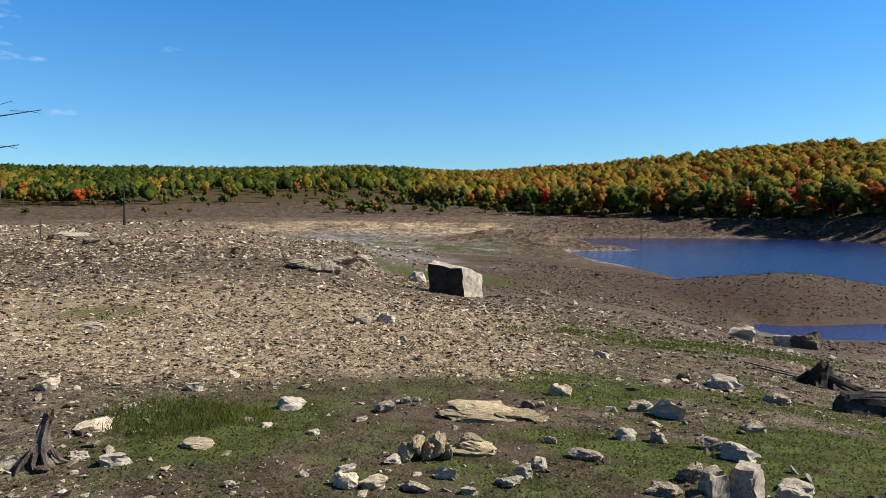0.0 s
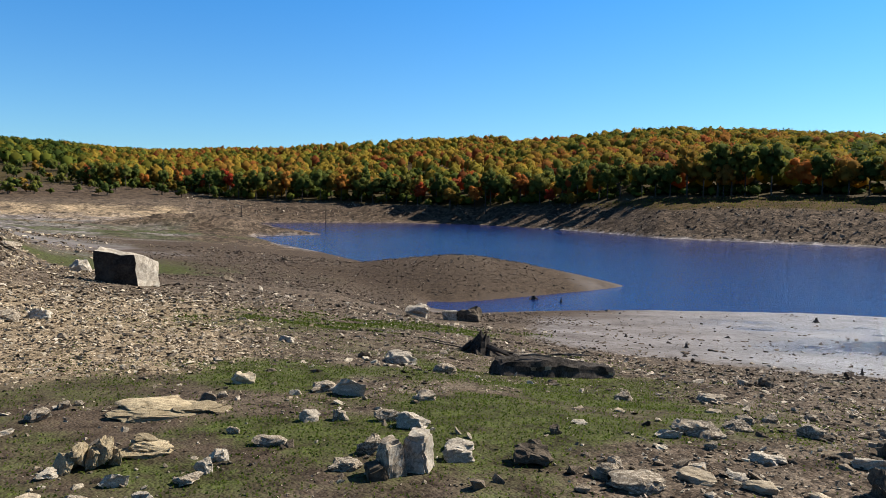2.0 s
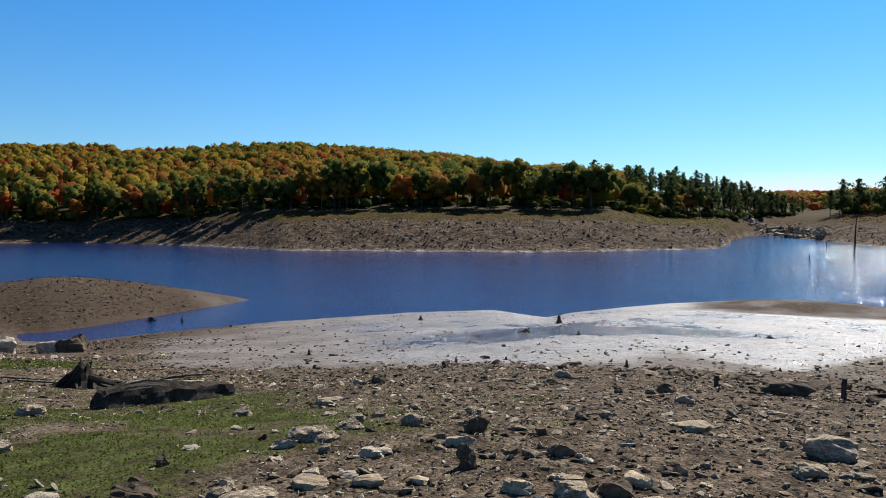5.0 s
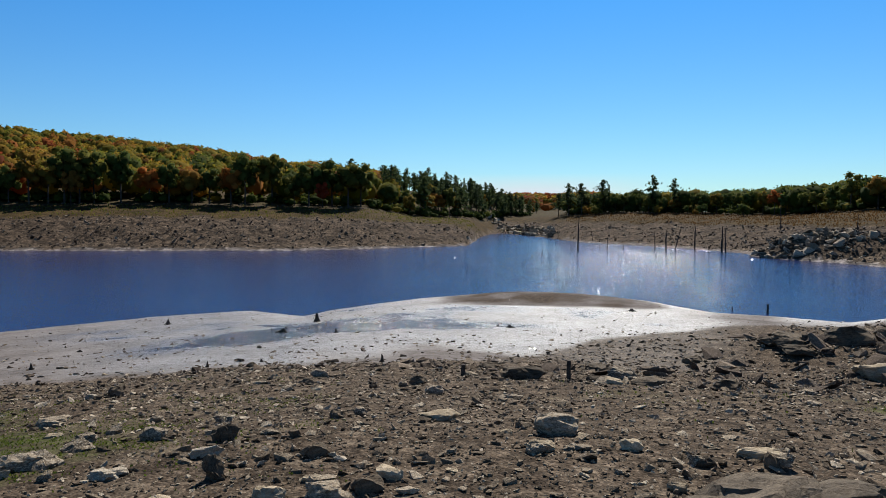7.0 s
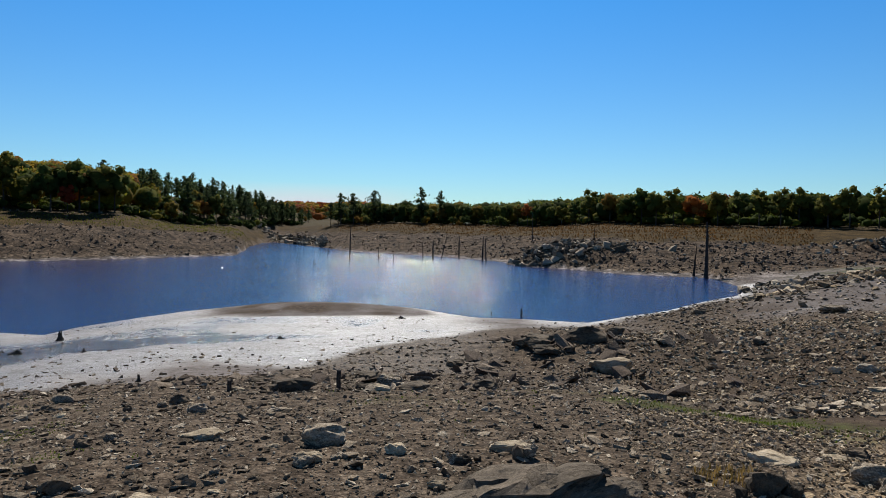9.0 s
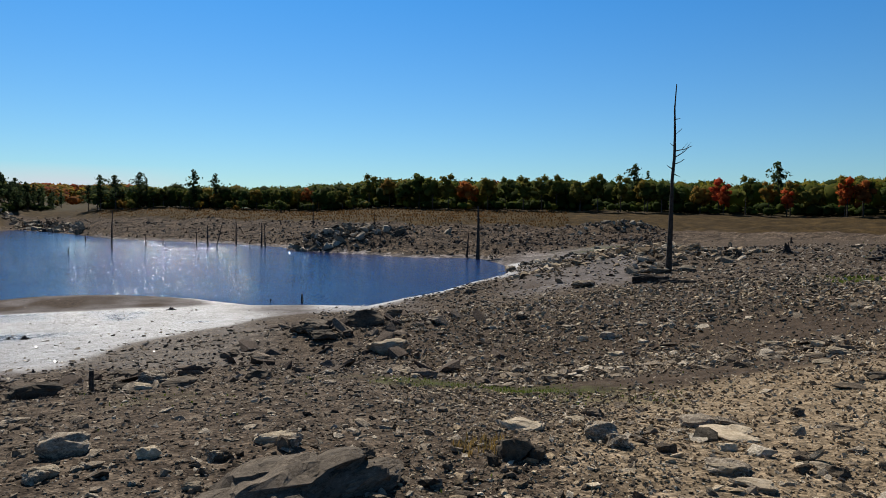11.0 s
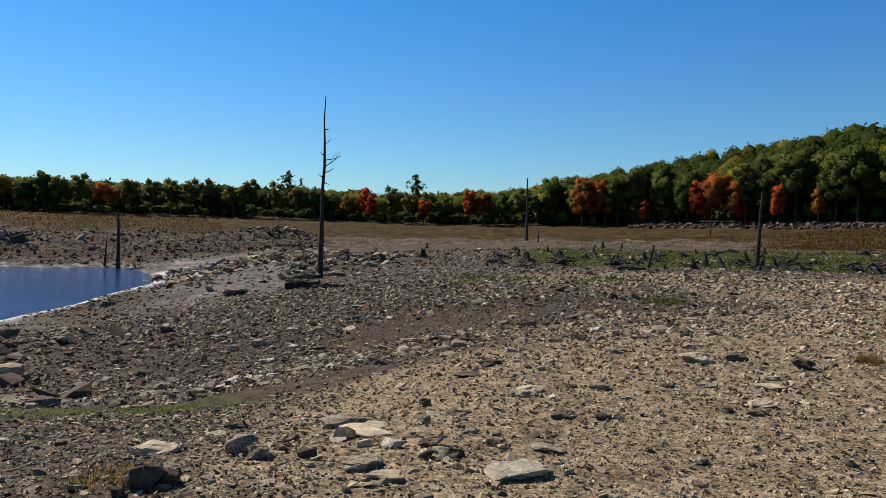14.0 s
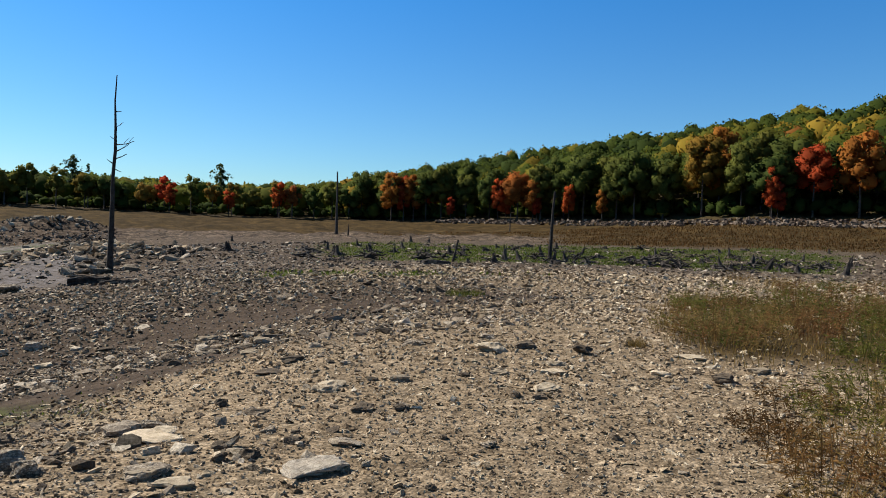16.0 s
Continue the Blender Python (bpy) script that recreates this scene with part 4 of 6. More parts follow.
canopy("wooded_hill", "wooded rise of green and orange trees", 146, 196, 100, 76, 0.34, 5.5, 14, 0.24, (7.0, 10.5), (2.8, 4.2), 8)
canopy("wooded_hill", "far dull brown and green hills down the valley", 77, 93, 600, 5, 2.2, 15, 20, 0.74, (9, 13), (7, 10), 5, 0.0, (6, 4), 1000, 1480)
canopy("undergrowth", "dark green undergrowth along the wood edge", 34, 81, 14, 18, 0.32, 2.8, 15, 0.08, (1.2, 3.0), (1.2, 2.0), 1, 0.0, (6, 4))
canopy("undergrowth", "dark green undergrowth along the shore wood", 84, 146, 14, 18, 0.32, 2.7, 16, 0.1, (1.4, 3.2), (1.2, 2.0), 1, 0.0, (6, 4))
canopy("undergrowth", "green and russet undergrowth below the wood", 146, 194, 12, 30, 0.28, 2.2, 17, 0.16, (1.6, 4.0), (1.1, 1.9), 1, 0.0, (6, 4))
canopy("undergrowth", "green undergrowth along the distant wood", -2, 34, 16, 16, 0.42, 3.6, 18, 0.10, (2.0, 4.5), (1.5, 2.4), 1, 0.0, (6, 4))

# ---- stones ----
def hull_stone(seed, count=13, flat=1.0, square=0.45):
    """An angular broken stone of unit size: vertices and triangles."""
    rng = np.random.default_rng(seed)
    pts = rng.uniform(-1, 1, (count, 3))
    pts /= (square * np.max(np.abs(pts), axis=1) + (1 - square) * np.linalg.norm(pts, axis=1) / 1.1)[:, None]
    pts *= np.array([0.5, 0.5, 0.5 * flat])
    bm = bmesh.new()
    for p in pts:
        bm.verts.new(p)
    bmesh.ops.convex_hull(bm, input=bm.verts)
    for v in [v for v in bm.verts if not v.link_faces]:
        bm.verts.remove(v)
    bmesh.ops.triangulate(bm, faces=bm.faces)
    bm.verts.index_update()
    v, f = np.array([v.co[:] for v in bm.verts]), np.array([[w.index for w in q.verts] for q in bm.faces])
    bm.free()
    return v, f


CHIPS = [hull_stone(s, 6 + (s % 3 > 1), 1.0, 0.75) for s in range(30)]
SLABS = [hull_stone(s, 7 + s % 2, 1.0, 1.0) for s in range(80, 96)]
BLOCKS = [hull_stone(s, 10 + s % 3, 1.0, 0.8) for s in range(120, 132)]
COBBLES = [hull_stone(s, 11 + s % 3, 1.0, 0.7) for s in range(50, 66)]


def strew(name, label, material, x, y, size, flat, seed, lift=0.12, tip=0.2, shapes=CHIPS):
    """Loose stones lying on the ground, joined into one."""
    rng = np.random.default_rng(seed)
    z, which = land(x, y), rng.integers(0, len(shapes), len(x))
    if shapes is CHIPS:
        shapes = CHIPS + SLABS + BLOCKS
        which = np.where(size > 0.055, len(CHIPS) + which % len(SLABS), which)
        which = np.where((size > 0.09) & (size < 0.18), len(CHIPS) + len(SLABS) + which % len(BLOCKS), which)
    vs, fs, base = [], [], 0
    for n, (v, f) in enumerate(shapes):
        i = np.nonzero(which == n)[0]
        if not len(i):
            continue
        m, s = len(i), size[i]
        p = v[None] * np.stack([s * rng.uniform(0.7, 1.25, m), s * rng.uniform(0.5, 1.0, m), s * flat * rng.uniform(0.5, 1.5, m)], 1)[:, None]
        tx, ty, a = rng.normal(size=m) * tip, rng.normal(size=m) * tip, rng.uniform(0, 6.283, m)
        p[..., 2] += p[..., 0] * tx[:, None] + p[..., 1] * ty[:, None]
        c, d = np.cos(a)[:, None], np.sin(a)[:, None]
        px, py = p[..., 0] * c - p[..., 1] * d, p[..., 0] * d + p[..., 1] * c
        out = np.stack([px + x[i][:, None], py + y[i][:, None], p[..., 2] + (z[i] + s * flat * lift)[:, None]], -1)
        vs.append(out.reshape(-1, 3))
        fs.append((f[None] + (np.arange(m) * len(v))[:, None, None] + base).reshape(-1, 3))
        base += m * len(v)
    return join(name, label, "stones", np.concatenate(vs), np.concatenate(fs), material)


def scatter(seed, n, a0, a1, r0, r1, small, big, only="", even=0.45):
    rng = np.random.default_rng(seed)
    az = np.radians(rng.uniform(a0, a1, n))
    r = r0 * (r1 / r0) ** rng.uniform(0, 1, n)
    x, y = r * np.sin(az), r * np.cos(az)
    size = small * (big / small) ** (rng.uniform(0, 1, n) ** 2.2)
    keep = kinds(x, y, land(x, y))
    thin = 1 - np.clip(keep["green"] * 1.1, 0, 0.8) - np.clip(keep["mud"], 0, 0.95) - np.clip(keep["straw"] + keep["litter"], 0, 1)
    thin = thin - 0.5 * keep["soil"] - 0.8 * keep["hollow"]
    if only:
        thin = thin * np.clip(keep[only] * 1.6, 0, 1)
    thin = np.where(land(x, y, 0) < 0.1, 0, thin)
    clump = even + 1.3 * np.clip(fractal(x / 3, y / 3, seed + 5) * 2 + 0.3, 0, 1)
    ok = rng.uniform(0, 1, n) < np.clip(thin * clump, 0, 1)
    return x[ok], y[ok], size[ok]


FLAKES = [hull_stone(s, 5 + (s % 4 > 0), 1.0, 0.7) for s in range(140, 176)]


def gravel(seed, n, a0, a1, r0, r1, low, high, only=""):
    """Small stones, each as large as the distance at which one could tell it apart."""
    x, y, _ = scatter(seed, n, a0, a1, r0, r1, 1, 1, only, 0.75)
    return x, y, np.hypot(x, y) * low * (high / low) ** (np.random.default_rng(seed).uniform(0, 1, len(x)) ** 1.6)


strew("gravel", "dense small broken grey and brown stones", STONES_GREY, *gravel(41, 52000, -36, 130, 3.8, 26, 0.0028, 0.010), 0.42, 41, 0.2, 0.2, FLAKES)
strew("gravel", "dense small tan gravel on the shingle", STONES_TAN, *gravel(42, 50000, 106, 188, 3.8, 34, 0.0030, 0.009), 0.6, 42, 0.25, 0.2, FLAKES)
strew("gravel", "dense small tan flakes on the shingle rise", STONES_SLATE, *gravel(43, 34000, -36, 20, 4.6, 40, 0.0028, 0.010, "tan"), 0.40, 43, 0.2, 0.2, FLAKES)
strew("loose_stones", "loose broken grey stones on the lake bed", STONES_GREY, *scatter(1, 9000, -36, 128, 3.8, 32, 0.028, 0.11), 0.42, 1, 0.18, 0.2)
strew("loose_stones", "loose flat tan stones on the shingle", STONES_TAN, *scatter(2, 6500, 110, 188, 3.8, 34, 0.028, 0.12), 0.36, 2, 0.18, 0.2)
strew("loose_stones", "flat tan slaty stones on the shingle rise", STONES_SLATE, *scatter(3, 8000, -36, 18, 5.0, 32, 0.03, 0.12, "tan"), 0.32, 3, 0.18, 0.2)
strew("loose_stones", "scattered grey stones on the lower lake bed", STONES_GREY, *scatter(4, 9000, -40, 190, 30, 120, 0.09, 0.38), 0.45, 4, 0.2, 0.2, FLAKES)
strew("loose_stones", "tan and grey stones over the middle lake bed", STONES_GREY, *gravel(6, 34000, 100, 190, 13, 80, 0.0024, 0.008), 0.42, 6, 0.2, 0.2, FLAKES)
strew("loose_stones", "tan stones over the shingle rise", STONES_SLATE, *gravel(7, 11000, -40, 0, 18, 90, 0.0024, 0.008), 0.45, 7, 0.2, 0.2, FLAKES)
strew("spit_stones", "brown stones on the bare slope of the spit", STONES_DARK, *gravel(8, 25000, 2, 40, 30, 78, 0.0014, 0.0045), 0.5, 8, 0.2, 0.2, FLAKES)
strew("bank_stones", "grey stones strewn over the far bank", STONES_DARK, *scatter(5, 60000, 26, 128, 98, 300, 0.2, 0.95), 0.6, 5, 0.25, 0.2, FLAKES)
strew("bank_stones", "paler stones strewn over the far bank", STONES_GREY, *scatter(45, 20000, 26, 128, 98, 300, 0.16, 0.7), 0.6, 45, 0.25, 0.2, FLAKES)
strew("loose_stones", "grey stones over the distant flats", STONES_GREY, *scatter(11, 5500, -36, 4, 110, 200, 0.2, 0.8), 0.5, 11, 0.2, 0.2, FLAKES)
strew("bank_stones", "grey stones strewn over the distant bank", STONES_GREY, *scatter(35, 12000, 5, 27, 205, 300, 0.25, 0.9, "dark"), 0.6, 35, 0.2, 0.2, FLAKES)
strew("loose_stones", "tan and grey slabs over the middle lake bed", STONES_GREY, *scatter(9, 5500, 102, 160, 12, 66, 0.07, 0.40), 0.36, 9, 0.15, 0.2, COBBLES)
strew("rubble", "broken grey rubble along the near stones", STONES_GREY, *scatter(10, 2600, -34, 128, 4.0, 20, 0.05, 0.17), 0.42, 10, 0.2, 0.2, COBBLES)


def crests(name, label, category, material, x, y, z, length, width, slope, seed):
    """Little roof-shaped ripples, the ridges roughly across the wind; each slope its own."""
    rng = np.random.default_rng(seed)
    n = len(x)
    a = radians(89) + rng.normal(size=n) * 0.38
    l, w = length * rng.uniform(0.6, 1.5, n), width * rng.uniform(0.6, 1.4, n)
    h = w * np.clip(slope + rng.normal(size=n) * 0.08, 0.05, 0.7)
    sx, sy = np.sin(a), np.cos(a)
    rows = [(-1, -0.7, 0), (-1, 0.7, 0), (0, 1, 1), (0, -1, 1), (1, -0.7, 0), (1, 0.7, 0)]
    v = np.stack([np.stack([x + sx * w * p + sy * l * q, y + sy * w * p - sx * l * q, z + h * t], 1) for p, q, t in rows], 1)
    f = (np.arange(n) * 6)[:, None, None] + np.array([[[0, 3, 2, 1], [3, 4, 5, 2]]])
    return join(name, label, category, v.reshape(-1, 3), f.reshape(-1, 4), material)


# pebbles lying in the mud
rng = np.random.default_rng(90)
az, rr = np.radians(rng.uniform(28, 108, 9000)), 16 * (48 / 16) ** rng.uniform(0, 1, 9000) ** 1.3
wx, wy = rr * np.sin(az), rr * np.cos(az)
ok = (land(wx, wy) > 0.15) & (rng.uniform(0, 1, 9000) < 0.25 + 1.2 * np.clip(fractal(wx / 4, wy / 4, 8) * 2, 0, 1))
strew("mud_pebbles", "small dark pebbles lying in the mud", STONES_DARK, wx[ok], wy[ok], 0.03 * (0.2 / 0.03) ** (rng.uniform(0, 1, int(ok.sum())) ** 2), 0.4, 94)

# ripples on the reach under the sun, and crumbs of wet mud
rng = np.random.default_rng(91)
az, rr = rng.normal(size=21000) * 6.5 + 88.5, np.sqrt(rng.uniform(56 ** 2, 185 ** 2, 21000))
wx, wy = rr * np.sin(np.radians(az)), rr * np.cos(np.radians(az))
ok = (land(wx, wy) < -0.12) & (wave(wx / 14, wy / 14, 5) > 0.3)
crests("ripples", "small bright ripples on the open water", "water", RIPPLE, wx[ok], wy[ok], 0 * wx[ok] - 0.003, 0.05, 0.026, 0.35, 92)
az, rr = np.radians(rng.uniform(50, 99, 30000)), 20 * (56 / 20) ** rng.uniform(0, 1, 30000)
wx, wy = rr * np.sin(az), rr * np.cos(az)
wz = land(wx, wy)
share = kinds(wx, wy, wz)
ok = (rng.uniform(0, 1, 30000) < share["wet"] * (0.35 + 0.5 * share["pool"])) & (wz > 0.02)
crests("mud_crumbs", "glistening crumbs of wet mud", "mud", WET_CRUMB, wx[ok], wy[ok], wz[ok] - 0.002, 0.018, 0.011, 0.36, 93)


def heap(seed, n, heading, radius, along, across, small, big):
    """Places and sizes of stones heaped round one spot."""
    rng = np.random.default_rng(seed)
    cx, cy = spot(heading, radius)
    x, y = cx + rng.normal(size=n) * along, cy + rng.normal(size=n) * across
    return x, y, small * (big / small) ** (rng.uniform(0, 1, n) ** 1.7)


strew("knoll_boulders", "heap of grey broken boulders on the far shore", STONES_GREY, *heap(21, 620, 102.2, 125, 3.8, 6.2, 0.35, 1.9), 0.6, 21, 0.2, 0.25, COBBLES)
strew("knoll_boulders", "pale boulders on a low knoll", STONES_PALE, *heap(22, 120, 123.5, 131, 3.5, 4.5, 0.4, 1.6), 0.6, 22, 0.2)
strew("ridge_stones", "grey-brown broken rock on the ridge behind the dead tree", STONES_GREY, *heap(23, 900, 124.6, 59, 4.8, 4.8, 0.2, 0.9), 0.45, 23, 0.2, 0.25, COBBLES)
strew("ridge_stones", "tan broken rock along the ridge behind the dead tree", STONES_TAN, *heap(33, 420, 124.4, 60, 3.8, 4.6, 0.25, 1.2), 0.42, 33, 0.2, 0.25, COBBLES)
strew("ridge_stones", "pale blocks at the foot of the ridge", STONES_PALE, *heap(34, 40, 127.0, 48, 2.2, 1.6, 0.3, 1.2), 0.4, 34, 0.2, 0.2, COBBLES)
strew("shore_stones", "pale stones at the head of the cove", STONES_PALE, *heap(24, 160, 116.6, 82, 3.5, 3.5, 0.3, 1.5), 0.55, 24, 0.2, 0.2, COBBLES)
strew("ledge_stones", "dark flat broken slabs along the mud", STONES_DARK, *heap(25, 130, 84, 15.5, 1.6, 3.6, 0.12, 0.5), 0.36, 25, 0.15, 0.25, BLOCKS)
strew("ledge_stones", "dark tilted slabs on the low ledge", STONES_DARK, *heap(26, 110, 103.5, 22.5, 3.0, 1.7, 0.2, 0.8), 0.35, 26, 0.2, 0.35, BLOCKS)
rng = np.random.default_rng(27)
az = rng.uniform(152, 192, 1500)
rr = band(WOOD, az)[0] - rng.uniform(2, 9, 1500)
strew("riprap", "band of grey broken stone below the wood", STONES_DARK, rr * np.sin(np.radians(az)), rr * np.cos(np.radians(az)), rng.uniform(0.3, 1.0, 1500), 0.6, 28, 0.3)
az = rng.uniform(77.4, 83, 420)
rr = band(FAR + FAR_SOUTH, az)[0] * rng.uniform(1.0, 1.09, 420) + 2
strew("narrows_boulders", "grey boulders along the narrows", STONES_PALE, rr * np.sin(np.radians(az)), rr * np.cos(np.radians(az)), 0.5 + 2.2 * rng.uniform(0, 1, 420) ** 2, 0.6, 29, 0.2)


# ---- single rocks ----
def rock_mesh(seed, material, points=15, wear=0.05, tall=1.0):
    v, f = hull_stone(seed, points)
    bm = bmesh.new()
    vs = [bm.verts.new(p) for p in v]
    for q in f:
        bm.faces.new([vs[i] for i in q])
    bmesh.ops.dissolve_limit(bm, angle_limit=radians(14), verts=bm.verts, edges=bm.edges)
    bmesh.ops.bevel(bm, geom=list(bm.edges), offset=wear, segments=1, affect="EDGES", clamp_overlap=True)
    bmesh.ops.triangulate(bm, faces=bm.faces)
    for size, cuts in ((0.24, 1), (0.2, 1)):
        long = [e for e in bm.edges if e.calc_length() > size]
        bmesh.ops.subdivide_edges(bm, edges=long, cuts=cuts, use_grid_fill=True)
        bmesh.ops.triangulate(bm, faces=bm.faces)
    bmesh.ops.triangulate(bm, faces=bm.faces)
    off = Vector((seed * 1.7, 0, 0))
    for w in bm.verts:
        w.co += noise.noise_vector(w.co * 2.6 + off) * 0.13 + noise.noise_vector(w.co * 6 + off) * 0.075 + noise.noise_vector(w.co * 15 + off) * 0.03
    me = bpy.data.meshes.new("rock")
    bm.to_mesh(me)
    bm.free()
    me.materials.append(material)
    return me


PALE, GREY, DARK, TAN = range(4)
ROCK_KINDS = [(ROCK_PALE, "pale weathered angular rock lying on the lake bed"), (ROCK_GREY, "grey broken rock lying on the lake bed"),
              (ROCK_DARK, "dark rough rock lying on the lake bed"), (ROCK_TAN, "flat tan slab of rock on the shingle")]
QUARRY = {(k, n): rock_mesh(400 + 10 * k + n, ROCK_KINDS[k][0], 13 + 2 * (n % 4)) for k in range(4) for n in range(7)}
laid, LAID = 0, []


def rock(heading, radius, width, height, kind, turn=None, name="rock", label=""):
    global laid
    laid += 1
    if kind == PALE and heading > 60 and width < 0.45:
        kind = (TAN, GREY, TAN)[laid % 3]
    x, y = spot(heading, radius)
    LAID.append((x, y, width, kind))
    ob = tagged(new(name, QUARRY[kind, laid % 7]), label or ROCK_KINDS[kind][1], "rock", "rocks on the lake bed")
    rise = height * 1.12
    ob.matrix_basis = pose(x, y, ground_at(x, y) + rise * 0.22, 0, 0, -heading + (turn if turn is not None else (laid * 67) % 50 - 25 + 180 * (laid % 2))) @ Matrix.Diagonal((width * 0.88, width * 0.68, rise * 0.92, 1))
    return ob


rock(39.62, 4.63, 0.42, 0.12, GREY)
rock(64.47, 4.65, 0.35, 0.13, GREY)
rock(60.16, 4.67, 0.22, 0.10, PALE)
rock(1.63, 4.70, 0.16, 0.06, PALE)
rock(67.55, 4.72, 0.24, 0.13, DARK)
rock(-2.69, 4.76, 0.22, 0.10, GREY)
rock(37.87, 4.77, 0.24, 0.12, GREY)
rock(-6.08, 4.81, 0.24, 0.09, TAN)
rock(-8.32, 4.84, 0.22, 0.11, TAN)
rock(16.64, 4.84, 0.24, 0.08, GREY)
rock(48.52, 4.85, 0.24, 0.08, TAN)
rock(5.04, 4.85, 0.24, 0.07, GREY)
rock(52.45, 4.87, 0.16, 0.06, TAN)
rock(37.89, 4.90, 0.16, 0.13, GREY)
rock(44.18, 4.90, 0.29, 0.07, TAN)
rock(31.54, 4.94, 0.33, 0.15, DARK)
rock(25.77, 4.96, 0.25, 0.11, PALE)
rock(69.34, 4.98, 0.23, 0.10, PALE)
rock(-0.16, 4.99, 0.21, 0.10, PALE)
rock(63.84, 4.99, 0.25, 0.05, GREY)
rock(6.05, 5.01, 0.15, 0.13, PALE)
rock(46.91, 5.03, 0.17, 0.05, PALE)
rock(-11.62, 5.08, 0.09, 0.05, PALE)
rock(110.17, 5.11, 0.10, 0.07, DARK)
rock(132.92, 5.11, 0.30, 0.06, TAN)
rock(18.92, 5.17, 0.26, 0.15, GREY)
rock(25.89, 5.18, 0.26, 0.09, PALE)
rock(56.47, 5.18, 0.20, 0.22, DARK)
rock(-8.20, 5.19, 0.16, 0.07, PALE)
rock(7.01, 5.21, 0.16, 0.10, PALE)
rock(143.30, 5.26, 0.52, 0.11, PALE, 30)
laid += 1
rock(31.86, 5.33, 0.12, 0.08, DARK)
rock(117.28, 5.33, 0.20, 0.12, DARK)
rock(-4.59, 5.33, 0.18, 0.08, PALE)
rock(130.90, 5.35, 0.27, 0.08, PALE)
rock(115.65, 5.37, 0.31, 0.18, DARK)
rock(131.06, 5.40, 0.36, 0.08, GREY)
rock(10.89, 5.46, 0.27, 0.09, GREY)
rock(74.26, 5.46, 0.11, 0.05, PALE)
laid += 1
rock(104.14, 5.48, 0.18, 0.08, DARK)
rock(93.04, 5.52, 0.17, 0.09, DARK)
rock(92.61, 5.53, 0.19, 0.10, GREY)
rock(48.95, 5.53, 0.23, 0.07, PALE)
rock(80.71, 5.53, 0.17, 0.10, GREY)
rock(63.65, 5.53, 0.23, 0.12, DARK)
rock(49.58, 5.55, 0.20, 0.06, PALE)
rock(136.01, 5.60, 0.17, 0.08, DARK)
rock(138.24, 5.66, 0.19, 0.08, DARK)
rock(81.16, 5.66, 0.23, 0.08, PALE)
rock(83.16, 5.67, 0.11, 0.04, PALE)
rock(97.82, 5.71, 0.22, 0.15, DARK)
rock(98.40, 5.73, 0.23, 0.14, GREY)
rock(33.47, 5.74, 0.13, 0.10, DARK)
rock(137.34, 5.75, 0.19, 0.05, TAN)
rock(55.80, 5.76, 0.27, 0.12, PALE)
rock(123.57, 5.78, 0.26, 0.13, PALE)
rock(22.15, 5.81, 0.31, 0.15, PALE)
rock(-25.07, 5.83, 0.29, 0.11, PALE)
rock(42.34, 5.88, 0.24, 0.08, PALE)
rock(145.68, 5.91, 0.32, 0.09, GREY)
rock(96.64, 5.97, 0.34, 0.10, TAN)
rock(122.18, 5.99, 0.32, 0.18, GREY)
rock(141.55, 5.99, 0.18, 0.07, DARK)
rock(97.43, 6.00, 0.20, 0.08, TAN)
rock(20.19, 6.01, 0.25, 0.13, GREY)
rock(156.77, 6.01, 0.17, 0.06, GREY)
rock(44.69, 6.03, 0.35, 0.15, GREY)
rock(13.97, 6.04, 0.22, 0.13, PALE)
rock(-19.39, 6.04, 0.30, 0.07, TAN)
rock(16.39, 6.05, 0.18, 0.12, GREY)
rock(-27.45, 6.08, 0.17, 0.08, PALE)
rock(43.88, 6.09, 0.35, 0.14, GREY)
rock(-31.59, 6.11, 0.20, 0.12, PALE)
rock(153.16, 6.15, 0.10, 0.05, DARK)
rock(-10.67, 6.18, 0.15, 0.05, PALE)
rock(82.37, 6.19, 0.45, 0.21, GREY)
rock(57.15, 6.21, 0.25, 0.17, DARK)
rock(116.13, 6.29, 0.41, 0.11, PALE)
rock(166.55, 6.36, 0.16, 0.07, DARK)
rock(139.78, 6.39, 0.19, 0.05, PALE)
rock(47.13, 6.46, 0.27, 0.11, GREY)
rock(-14.36, 6.47, 0.14, 0.05, PALE)
rock(-6.96, 6.52, 0.14, 0.06, PALE)
rock(131.34, 6.53, 0.58, 0.07, TAN)
rock(52.21, 6.58, 0.25, 0.13, GREY)
rock(127.95, 6.61, 0.16, 0.05, PALE)
rock(131.73, 6.66, 0.38, 0.10, TAN)
rock(-26.33, 6.76, 0.36, 0.10, TAN)
rock(-4.69, 6.82, 0.28, 0.13, GREY)
rock(73.26, 6.86, 0.45, 0.11, TAN)
rock(23.19, 6.88, 0.28, 0.12, GREY)
rock(47.67, 6.89, 0.20, 0.10, GREY)
rock(6.76, 6.96, 0.26, 0.11, DARK)
rock(146.63, 6.97, 0.23, 0.07, DARK)
rock(149.58, 7.01, 0.19, 0.07, DARK)
rock(-12.52, 7.03, 0.33, 0.15, PALE)
rock(129.22, 7.04, 0.40, 0.13, GREY)
rock(146.87, 7.04, 0.23, 0.07, DARK)
rock(149.98, 7.08, 0.14, 0.06, GREY)
rock(65.12, 7.08, 0.21, 0.10, DARK)
rock(17.28, 7.11, 0.46, 0.20, PALE)
rock(131.21, 7.12, 0.35, 0.13, GREY)
rock(-3.22, 7.12, 0.16, 0.09, GREY)
rock(138.66, 7.16, 0.29, 0.05, DARK)
rock(49.51, 7.30, 0.20, 0.10, GREY)
